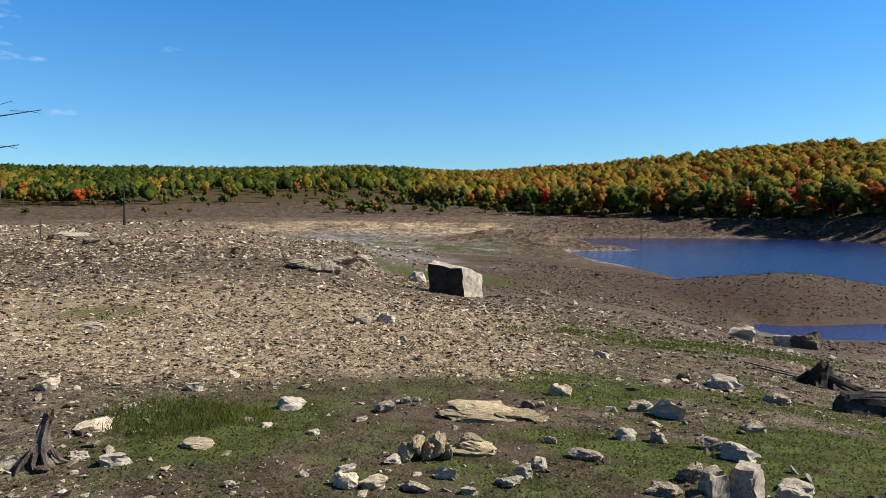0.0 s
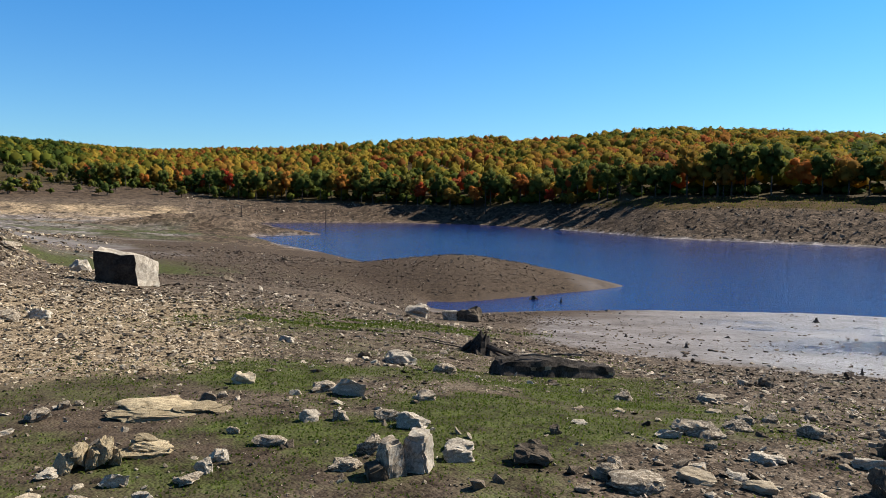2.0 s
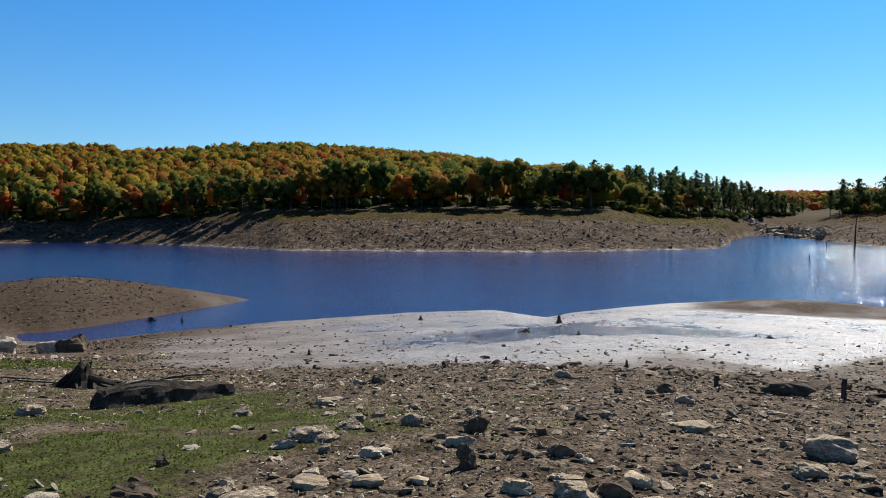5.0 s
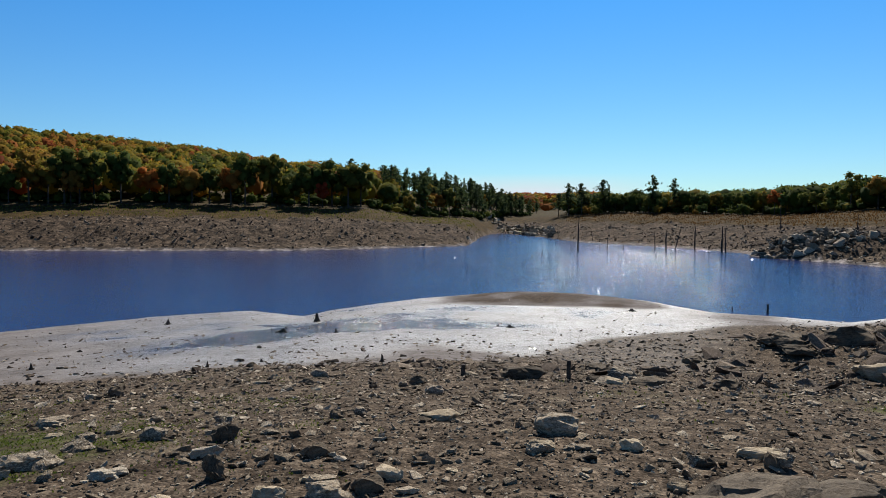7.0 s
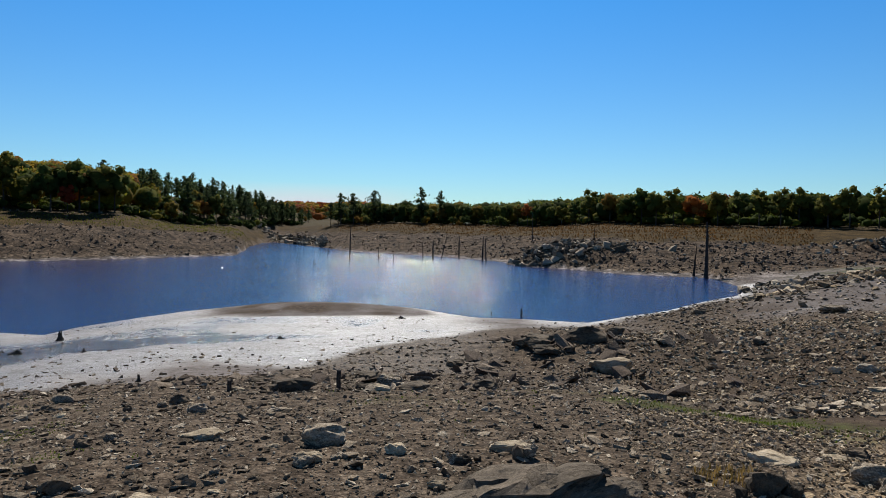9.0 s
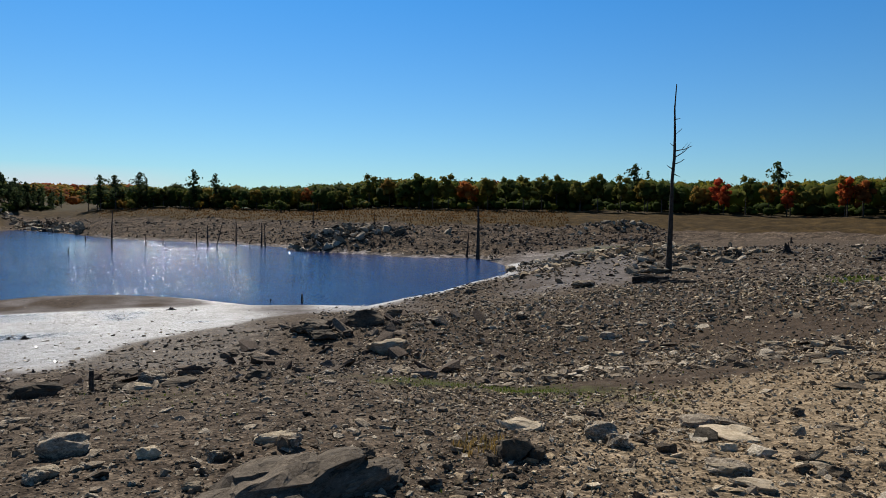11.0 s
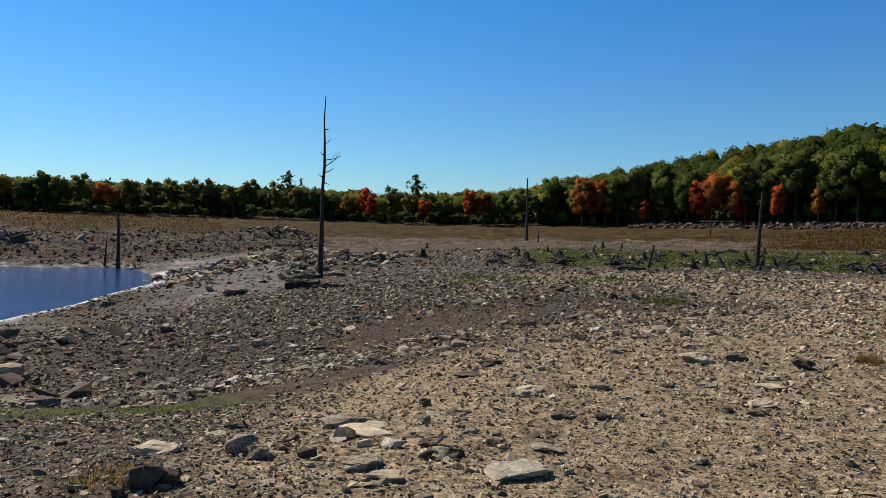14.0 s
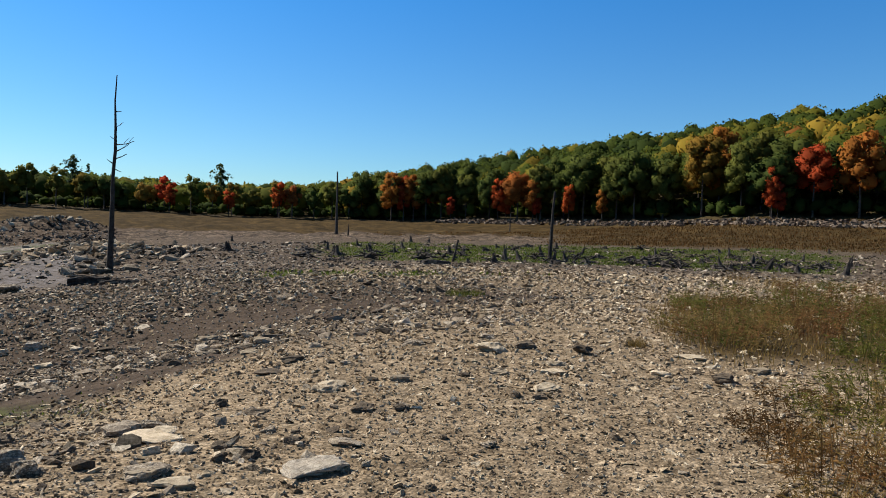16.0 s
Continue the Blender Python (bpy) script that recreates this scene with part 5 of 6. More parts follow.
rock(15.11, 7.35, 0.30, 0.12, GREY)
rock(158.78, 7.56, 0.18, 0.08, DARK)
rock(121.67, 7.56, 0.22, 0.10, DARK)
rock(158.68, 7.59, 0.16, 0.07, DARK)
rock(136.19, 7.67, 0.19, 0.10, DARK)
rock(121.59, 7.70, 0.28, 0.09, DARK)
rock(9.03, 7.72, 0.26, 0.15, TAN)
rock(143.72, 7.89, 0.32, 0.08, TAN)
rock(-19.53, 7.91, 0.23, 0.12, PALE)
rock(160.97, 7.95, 0.30, 0.10, TAN)
rock(144.38, 8.13, 0.37, 0.08, TAN)
rock(149.51, 8.29, 0.27, 0.09, PALE)
rock(-29.22, 8.46, 0.27, 0.16, TAN)
rock(38.99, 8.55, 0.28, 0.14, GREY)
rock(157.31, 8.64, 0.25, 0.06, TAN)
rock(161.53, 8.80, 0.35, 0.07, PALE)
rock(45.83, 9.04, 0.44, 0.13, GREY)
rock(174.03, 9.05, 0.36, 0.15, DARK)
rock(45.07, 9.05, 0.37, 0.13, GREY)
rock(139.53, 9.15, 0.44, 0.06, DARK)
rock(169.62, 9.19, 0.27, 0.07, TAN)
rock(161.89, 9.34, 0.30, 0.06, TAN)
rock(24.82, 9.42, 0.31, 0.15, GREY)
rock(24.83, 9.46, 0.35, 0.17, GREY)
rock(79.20, 9.54, 0.34, 0.09, GREY)
rock(140.86, 9.75, 0.47, 0.12, DARK)
rock(176.52, 9.82, 0.32, 0.09, TAN)
rock(21.29, 10.20, 0.51, 0.23, PALE)
rock(163.75, 10.20, 0.33, 0.15, DARK)
rock(171.64, 10.33, 0.49, 0.07, TAN)
rock(159.39, 10.34, 0.36, 0.12, DARK)
rock(21.22, 10.35, 0.48, 0.22, PALE)
rock(150.36, 10.39, 0.42, 0.08, GREY)
rock(68.27, 10.90, 0.16, 0.12, DARK)
rock(156.38, 11.08, 0.35, 0.09, PALE)
rock(89.85, 11.57, 0.65, 0.15, DARK)
rock(85.54, 11.68, 0.38, 0.13, DARK)
rock(132.64, 11.78, 0.29, 0.12, DARK)
rock(133.00, 11.85, 0.23, 0.09, PALE)
rock(49.30, 12.15, 0.39, 0.24, DARK)
rock(95.49, 12.31, 0.50, 0.18, DARK)
rock(80.40, 12.41, 0.90, 0.28, DARK)
rock(100.80, 12.52, 0.31, 0.10, GREY)
rock(49.50, 12.53, 0.31, 0.20, DARK)
rock(-26.40, 13.23, 0.40, 0.16, PALE)
rock(95.62, 13.26, 0.43, 0.15, DARK)
rock(87.48, 13.29, 0.75, 0.26, GREY)
rock(-6.72, 13.40, 0.43, 0.24, GREY)
rock(178.38, 13.64, 0.26, 0.09, PALE)
rock(-4.72, 13.70, 0.39, 0.22, PALE)
rock(77.37, 15.11, 0.61, 0.17, DARK)
rock(168.33, 15.73, 0.38, 0.10, GREY)
rock(86.10, 15.95, 0.77, 0.23, DARK)
rock(58.77, 18.16, 0.29, 0.15, DARK)
rock(121.05, 19.65, 0.38, 0.19, PALE)
rock(123.11, 19.75, 0.57, 0.21, PALE)
rock(154.90, 20.33, 0.23, 0.13, DARK)
rock(93.15, 20.73, 0.60, 0.22, DARK)
rock(93.30, 20.97, 0.61, 0.22, DARK)
rock(-9.56, 21.54, 1.02, 0.48, GREY)
rock(150.80, 21.80, 0.28, 0.24, DARK)
rock(-11.54, 21.82, 0.86, 0.31, GREY)
rock(100.36, 22.26, 1.07, 0.36, DARK)
rock(100.03, 22.85, 0.91, 0.44, DARK)
rock(-8.21, 22.98, 1.09, 0.33, GREY)
rock(109.47, 23.13, 0.74, 0.24, GREY)
rock(99.90, 23.51, 1.49, 0.45, DARK)
rock(98.46, 23.61, 1.13, 0.34, DARK)
rock(103.78, 23.63, 1.68, 0.64, DARK)
rock(116.37, 23.92, 0.57, 0.21, DARK)
rock(22.81, 29.13, 1.16, 0.62, PALE)
rock(-16.24, 29.17, 0.56, 0.37, DARK)
rock(27.15, 31.00, 1.26, 0.85, DARK)
rock(-24.82, 31.97, 0.86, 0.46, DARK)
rock(8.14, 33.11, 0.79, 0.32, DARK)
rock(-26.30, 33.77, 0.91, 0.48, DARK)
rock(-2.18, 34.34, 0.98, 0.71, PALE)
rock(106.08, 34.96, 1.12, 0.50, DARK)
rock(25.70, 31.20, 1.1, 0.66, PALE)
rock(-6.62, 36.26, 1.15, 0.40, GREY)
rock(-28.63, 37.72, 1.02, 0.42, DARK)
rock(121.50, 38.66, 1.84, 0.49, GREY)
rock(-27.56, 41.57, 1.96, 0.33, PALE)
rock(112.20, 46.28, 1.11, 0.37, DARK)
rock(12.38, 63.32, 1.01, 0.40, DARK)


# the many smaller rocks between them
rng = np.random.default_rng(58)
for n in range(44):
    heading, radius = rng.uniform(36, 112), 4.5 * (14 / 4.5) ** rng.uniform(0, 1)
    width = rng.uniform(0.012, 0.034) * radius
    rock(heading, radius, width, width * rng.uniform(0.25, 0.55), (GREY, DARK, TAN, GREY, PALE)[n % 5])
for n in range(36):
    heading, radius = rng.uniform(112, 172), 4.7 * (18 / 4.7) ** rng.uniform(0, 1) ** 1.2
    width = rng.uniform(0.012, 0.036) * radius * (1 if heading < 146 else 0.75)
    rock(heading, radius, width, width * rng.uniform(0.16, 0.4), (TAN, GREY, TAN, DARK)[n % 4])
for n in range(20):
    heading, radius = rng.uniform(-30, 36), 4.6 * (12 / 4.6) ** rng.uniform(0, 1)
    width = rng.uniform(0.010, 0.026) * radius
    rock(heading, radius, width, width * rng.uniform(0.3, 0.65), (PALE, GREY, DARK, PALE, GREY)[n % 5])


def boulder(heading, radius, width, depth, high, low, material, label):
    """A great split block: shade-dark upright faces; pale sloping top and sunlit-pale right side."""
    bm = bmesh.new()
    half = width / 2
    base = [(-half, -depth * 0.45), (half * 0.42, -depth * 0.5), (half * 1.0, depth * 0.2), (half * 0.85, depth * 0.5), (-half * 0.95, depth * 0.5)]
    tops = [high, high * 0.84, low, low * 0.95, high * 0.95]
    lower = [bm.verts.new((x * 1.02, y, -0.3)) for x, y in base]
    upper = [bm.verts.new((x, y * 0.9, h)) for (x, y), h in zip(base, tops)]
    bm.faces.new(upper)
    bm.faces.new(lower[::-1])
    for n in range(5):
        bm.faces.new((lower[n], lower[(n + 1) % 5], upper[(n + 1) % 5], upper[n]))
    bmesh.ops.triangulate(bm, faces=bm.faces)
    bmesh.ops.subdivide_edges(bm, edges=bm.edges, cuts=4, use_grid_fill=True)
    for w in bm.verts:
        w.co += noise.noise_vector(w.co * 1.7) * 0.11 + noise.noise_vector(w.co * 5) * 0.045 + noise.noise_vector(w.co * 14) * 0.015
    x, y = spot(heading, radius)
    me = bpy.data.meshes.new("boulder")
    bm.to_mesh(me)
    bm.free()
    me.materials.append(material)
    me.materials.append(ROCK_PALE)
    # faces turned up or right, towards the sun, get pale stone as if lit
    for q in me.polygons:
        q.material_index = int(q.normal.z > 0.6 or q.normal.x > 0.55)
    ob = tagged(new("boulder", me), label, "boulder")
    ob.matrix_basis = pose(x, y, ground_at(x, y) + 0.02, 0, 0, -heading - 10)
    return ob


boulder(0.95, 23.6, 1.62, 1.3, 1.08, 0.62, ROCK_SHADED, "great angular boulder with a pale sloping top, shade-dark front and sunlit-pale side")


# broken pieces lying round each of the nearer rocks
rng = np.random.default_rng(61)
for tone, kind_set, mat in (("pale", (PALE, TAN), STONES_PALE), ("grey", (GREY, DARK), STONES_GREY)):
    px, py, ps = [], [], []
    for x, y, w, k in LAID:
        if k in kind_set and math.hypot(x, y) < 26:
            n = int(rng.integers(2, 9))
            a, q = rng.uniform(0, 6.283, n), w * 0.5 + np.abs(rng.normal(size=n)) * (0.12 + 0.5 * w)
            px += list(x + q * np.cos(a))
            py += list(y + q * np.sin(a))
            ps += list(np.clip(w * rng.uniform(0.06, 0.36, n), 0.025, 0.2))
    strew("rubble", f"{tone} broken pieces lying round the larger rocks", mat, np.array(px), np.array(py), np.array(ps), 0.45, 62, 0.2, 0.3, COBBLES)


def outcrop(heading, radius, slabs, turn, label):
    """A low hump of layered bedrock: dipping slabs, one on the other."""
    rng = np.random.default_rng(71)
    x, y = spot(heading, radius)
    ob = tagged(new("rock_outcrop"), label, "rock")
    ob.matrix_basis = pose(x, y, ground_at(x, y), 0, 0, -heading + turn)
    for n in range(slabs):
        t = n / (slabs - 1)
        hump = math.sin(math.pi * (0.1 + 0.82 * t))
        slab = new("slab", rock_mesh(700 + 3 * n, ROCK_BROWN, 21, 0.05))
        slab.parent = ob
        slab.matrix_basis = pose(-0.42 + 0.84 * t, rng.normal() * 0.03, 0.0 + 0.045 * hump, rng.normal() * 3, -9 + rng.normal() * 2, rng.normal() * 6) @ Matrix.Diagonal((rng.uniform(0.55, 0.7), 0.3 + 0.28 * hump, 0.12 + 0.16 * hump, 1))
    return ob


outcrop(98.6, 4.75, 7, 12, "broad low hump of grey-brown layered rock")


def layered(name, heading, radius, label, material, layers):
    """A rock of separate layers; each row: across, away, up, tilt, lean, turn, width, depth, height, seed."""
    x, y = spot(heading, radius)
    ob = tagged(new(name), label, "rock", "rocks on the lake bed")
    ob.matrix_basis = pose(x, y, ground_at(x, y), 0, 0, -heading)
    for across, away, up, tilt, lean, turn, wide, deep, high, seed in layers:
        slab = new("slab", rock_mesh(seed, material, 21, 0.04))
        slab.parent = ob
        slab.matrix_basis = pose(across, away, up, tilt, lean, turn) @ Matrix.Diagonal((wide, deep, high, 1))
    return ob


layered("rock_slab", 3.4, 6.6, "broad flat layered yellowish rock in the green", ROCK_OCHRE,
        [(0.0, 0.0, 0.02, 5, 2, 4, 0.9, 0.36, 0.1, 731), (-0.1, 0.1, 0.075, 8, 3, -8, 0.58, 0.3, 0.09, 734),
         (0.24, 0.03, 0.035, 5, 5, 12, 0.46, 0.26, 0.065, 737), (0.44, -0.03, 0.0, 3, 8, 20, 0.24, 0.2, 0.05, 740)])
layered("rock", -2.0, 5.4, "brown rock split into upright plates in the green", ROCK_OCHRE,
        [(-0.14, 0.0, 0.04, 0, 28, 12, 0.1, 0.2, 0.14, 751), (-0.06, 0.02, 0.07, 0, 20, -8, 0.12, 0.22, 0.19, 752),
         (0.03, 0.0, 0.06, 0, 14, 6, 0.08, 0.18, 0.16, 753), (0.1, 0.04, 0.08, 0, 24, -4, 0.13, 0.22, 0.2, 754), (0.17, -0.01, 0.04, 0, 10, 15, 0.06, 0.14, 0.16, 755)])
layered("rock_slab", 2.1, 5.5, "low tan rock split in thin layers", ROCK_OCHRE,
        [(-0.02, 0.0, 0.02, 4, 6, 5, 0.34, 0.2, 0.06, 761), (0.02, 0.03, 0.06, 6, 9, -10, 0.28, 0.18, 0.06, 762), (-0.02, 0.07, 0.1, 2, 12, 6, 0.16, 0.13, 0.05, 763)])
laid += 1
rock(156.75, 9.98, 0.5, 0.15, TAN, 12, "rock_slab", "flat tan rock slab on the shingle")
rock(105.6, 20.0, 1.4, 0.5, TAN, 0, "rock_slab", "broad flat brown rock on the ledge")
rock(33.2, 12.3, 0.7, 0.14, PALE)
rock(35.2, 12.6, 0.6, 0.12, PALE)
rock(31.4, 12.5, 0.5, 0.2, GREY)
rock(37.4, 12.4, 0.45, 0.1, TAN)

# the upright split stone: two slabs standing side by side, and a low piece against them
split = tagged(new("standing_stone"), "upright pale stone split in two, standing in the green", "rock")
sx, sy = spot(21.3, 4.72)
split.matrix_basis = pose(sx, sy, ground_at(sx, sy) - 0.05, 0, 0, 8) @ Matrix.Diagonal((0.92, 0.92, 0.82, 1))
for x0, y0, w, h, d, lean, turn, mat in ((0.12, 0.0, 0.20, 0.35, 0.22, 2, 42, ROCK_PALE), (-0.085, 0.03, 0.17, 0.33, 0.22, -3, 0, ROCK_GREY), (-0.20, 0.0, 0.13, 0.20, 0.2, -12, -10, ROCK_DARK)):
    bm = bmesh.new()
    bmesh.ops.create_cube(bm, size=1)
    bmesh.ops.bevel(bm, geom=list(bm.edges), offset=0.10, segments=2, affect="EDGES")
    bmesh.ops.triangulate(bm, faces=bm.faces)
    for _ in range(3):
        bmesh.ops.subdivide_edges(bm, edges=[e for e in bm.edges if e.calc_length() > 0.16], cuts=1, use_grid_fill=True)
        bmesh.ops.triangulate(bm, faces=bm.faces)
    for v in bm.verts:
        t = v.co.z + 0.5
        v.co = Vector((v.co.x * w * (1 - 0.2 * t ** 2), v.co.y * d * (1 - 0.3 * t), t * h * 1.2 - 0.06 + 0.10 * v.co.x * h))
        v.co += noise.noise_vector(v.co * 6 + Vector((x0 * 40, 0, 0))) * 0.022 + noise.noise_vector(v.co * 16) * 0.012 + noise.noise_vector(v.co * 40) * 0.004
    bm.transform(Matrix.Translation((x0, y0, 0)) @ pose(0, 0, 0, 0, lean, turn))
    part("slab", bm, mat, split)

# ---- dead trees, posts, stumps ----
def dead_tree(heading, radius, height, base, lean, label, branches=(), sides=8, name="dead_tree", taper=0.85):
    """A bare standing trunk; branches: height share, turn from the right, length, rise."""
    x, y = spot(heading, radius)
    ob = tagged(new(name), label, "dead tree", "dead trees standing in the lake bed")
    ob.matrix_basis = pose(x, y, max(ground_at(x, y), -0.4))
    a = radians(heading)
    right, away = Vector((math.cos(a), -math.sin(a), 0)), Vector((math.sin(a), math.cos(a), 0))
    rng = np.random.default_rng(int(abs(heading) * 10 + radius))
    path, rad = [], []
    for n in range(9):
        t = n / 8
        path.append(right * (lean * t + rng.normal() * 0.006 * height * t) + Vector((0, 0, -0.4 + t * (height + 0.4))))
        rad.append(base * (1.3 if n == 0 else 1.0) * (1 - taper * t) * rng.uniform(0.92, 1.08))
    part("trunk", limb(bmesh.new(), path, rad, sides), DEAD_WOOD, ob)
    for share, turn, length, rise in branches:
        q = share * 8
        p = path[int(q)].lerp(path[min(8, int(q) + 1)], q % 1)
        end = p + (right * math.cos(radians(turn)) + away * math.sin(radians(turn))) * length + Vector((0, 0, rise))
        branch = part("branch", limb(bmesh.new(), [p, p.lerp(end, 0.55) + Vector((0, 0, -0.06 * length)), end], [base * 0.22, base * 0.14, 0.012], 5), DEAD_WOOD, ob)
        if length > 0.6:
            for g in (0.45, 0.7):
                q = p.lerp(end, g)
                tip = q + (end - p) * 0.28 + Vector((0, 0, rng.uniform(-0.2, 0.25) * length))
                part("twig", limb(bmesh.new(), [q, q.lerp(tip, 0.6) + Vector((0, 0, 0.03)), tip], [base * 0.08, base * 0.06, 0.008], 4), DEAD_WOOD, branch)
    return ob


dead_tree(127.6, 48.6, 12.0, 0.19, 0.22, "tall bare dead tree with a few short twigs",
          [(0.62, 5, 1.0, 0.75), (0.655, 20, 1.15, 0.35), (0.585, -10, 0.7, 0.35), (0.56, 200, 0.4, 0.25), (0.74, 10, 0.45, 0.4), (0.54, 30, 0.5, -0.2), (0.82, 0, 0.35, 0.05), (0.68, 180, 0.3, 0.2)])
dead_tree(112.8, 104, 7.9, 0.30, 0.0, "dark broken dead trunk at the water's edge", [(0.8, 180, 0.5, 0.4)], taper=0.6)
dead_tree(111.9, 106, 4.4, 0.2, 0.3, "short dark dead trunk at the water's edge")
dead_tree(161.2, 53, 5.1, 0.17, 0.2, "bare dead trunk standing in the green hollow", [(0.9, 0, 0.3, 0.3), (0.75, 180, 0.25, 0.2)], taper=0.55)
dead_tree(144.1, 116, 10.2, 0.26, -0.1, "bare dead trunk before the brown meadow", taper=0.6)
dead_tree(145.0, 112, 2.5, 0.18, 0.15, "short dead trunk before the brown meadow")
dead_tree(158.0, 127, 4.6, 0.13, 0.1, "thin dead trunk before the brown meadow")
dead_tree(153.4, 49, 1.5, 0.10, 0.42, "short post leaning in the green hollow", taper=0.3, name="leaning_post")
dead_tree(-24.2, 50.5, 3.3, 0.10, 0.0, "bare dead trunk with twigs on the shingle rise", [(0.9, 180, 0.35, 0.05), (0.88, 0, 0.35, -0.05), (0.8, 20, 0.25, 0.1), (0.72, 190, 0.2, 0.1)])
dead_tree(-29.6, 42, 1.0, 0.045, 0.02, "thin grey post on the shingle rise", taper=0.2, name="post")
dead_tree(-32.3, 60, 3.4, 0.16, 0.5, "bare leaning dead trunk on the shingle rise", [(0.8, 10, 0.4, 0.2), (0.6, 170, 0.4, 0.2)])
dead_tree(-35.5, 25, 6.6, 0.16, 0.0, "bare dead tree with long thin boughs", [(0.69, -10, 2.7, 0.25), (0.55, 0, 2.1, 0.2), (0.98, 20, 1.4, 0.7), (0.78, 170, 1.5, 0.4)])
dead_tree(8.3, 300, 6.5, 0.5, 0.0, "broken grey trunk below the far wood", taper=0.5)
dead_tree(15.6, 236, 6.0, 0.2, 0.0, "bare dead trunk on the far shore")
dead_tree(9.1, 225, 5.0, 0.2, 0.1, "bare dead trunk on the far shore")
dead_tree(28.4, 240, 9.0, 0.2, 0.0, "thin bare dead trunk on the far shore")
for heading, radius, height, base, lean in ((84.9, 138, 6.9, 0.17, 0.15), (82.1, 121, 1.2, 0.12, 0.0), (87.2, 146, 2.7, 0.15, 0.1), (90.8, 148, 4.0, 0.14, -0.1), (91.6, 145, 4.3, 0.2, 0.0),
                                            (92.2, 148, 4.4, 0.13, 1.2), (93.7, 146, 5.2, 0.17, 0.0), (95.6, 140, 5.0, 0.2, 0.1), (95.9, 139, 4.6, 0.15, -0.2), (83.2, 168, 1.6, 0.15, 0.0), (88.4, 147, 1.4, 0.12, 0.1)):
    dead_tree(heading, radius, height, base, lean, "dark drowned trunk standing in the water", taper=0.6)
dead_tree(104.4, 147, 3.4, 0.13, 0.2, "dead trunk on the far bank")
dead_tree(99.6, 162, 6.6, 0.16, -0.1, "bare dead trunk on the far bank")
for heading, radius, height, base in ((98.7, 52.8, 0.75, 0.10), (96.3, 53.4, 0.4, 0.07), (75.4, 12.8, 0.2, 0.055), (83.7, 12.2, 0.34, 0.05)):
    dead_tree(heading, radius, height, base, 0.02, "short dark rotten post stub", taper=0.35, name="post")


def root_stump(seed, height, radius, roots, wood, name="tree_stump"):
    """A rotted stump: a fluted core with a torn top, on spreading roots."""
    rng = np.random.default_rng(seed)
    ob = new(name)
    bm = bmesh.new()
    rings, n = [], 14
    flute = rng.uniform(0.75, 1.15, n)
    torn = rng.uniform(0.55, 1.1, n)
    for t in (0, 0.25, 0.55, 0.8, 1.0):
        swell = 1 + 1.1 * (1 - t) ** 3
        rings.append([bm.verts.new((radius * swell * f * (1 - 0.3 * t) * math.cos(6.283 * k / n), radius * swell * f * (1 - 0.3 * t) * math.sin(6.283 * k / n), height * (t * (h if t == 1.0 else 0.85)) - 0.05))
                      for k, (f, h) in enumerate(zip(flute, torn))])
    for a, b in zip(rings, rings[1:]):
        for k in range(n):
            bm.faces.new((a[k], a[(k + 1) % n], b[(k + 1) % n], b[k]))
    heart = bm.verts.new((0, 0, height * 0.5))
    for k in range(n):
        bm.faces.new((rings[-1][k], rings[-1][(k + 1) % n], heart))
    part("trunk", bm, wood, ob)
    for k in range(roots):
        a, q = 6.283 * k / roots + rng.uniform(-0.3, 0.3), radius * rng.uniform(2.0, 3.6)
        c, s = math.cos(a), math.sin(a)
        path = [(radius * 0.7 * c, radius * 0.7 * s, height * rng.uniform(0.25, 0.5)), (q * 0.5 * c, q * 0.5 * s, height * rng.uniform(0.1, 0.28)), (q * math.cos(a + 0.25), q * math.sin(a + 0.25), -0.02)]
        part("root", limb(bmesh.new(), path, [radius * 0.3, radius * 0.2, radius * 0.06], 6), wood, ob)
    return ob


def place_stump(ob, heading, radius, scale=1.0, turn=0.0, lift=0.0):
    x, y = spot(heading, radius)
    ob.matrix_basis = pose(x, y, max(ground_at(x, y), 0) + lift, 0, 0, turn) @ Matrix.Scale(scale, 4)
    return ob


stump = tagged(new("tree_stump"), "dark twisted splintered tree stump with bared roots", "stump")
bm, rings = bmesh.new(), []
for n in range(15):
    t = n / 14
    ring = []
    for k in range(18):
        a = 6.283 * k / 18
        flute = 1 + 0.22 * math.cos(5 * a + 3.2 * t) + 0.12 * math.cos(9 * a - 2 * t)
        q = (0.055 + 0.085 * (1 - t) ** 1.6 + 0.06 * max(0, 0.2 - t) * 5) * flute * (1 - 0.35 * t)
        torn = 0.09 * t ** 6 * math.sin(3.1 * k)
        p = Vector((0.09 * t * t + q * math.cos(a), 0.03 * math.sin(3 * t) + q * math.sin(a), 0.54 * t - 0.04 + torn))
        ring.append(bm.verts.new(p + noise.noise_vector(Vector((p.x * 22, p.y * 22, p.z * 7))) * 0.014))
    rings.append(ring)
for a, b in zip(rings, rings[1:]):
    for k in range(18):
        bm.faces.new((a[k], a[(k + 1) % 18], b[(k + 1) % 18], b[k]))
heart = bm.verts.new((0.08, 0.0, 0.40))
for k in range(18):
    bm.faces.new((rings[-1][k], rings[-1][(k + 1) % 18], heart))
part("trunk", bm, GREY_WOOD, stump)
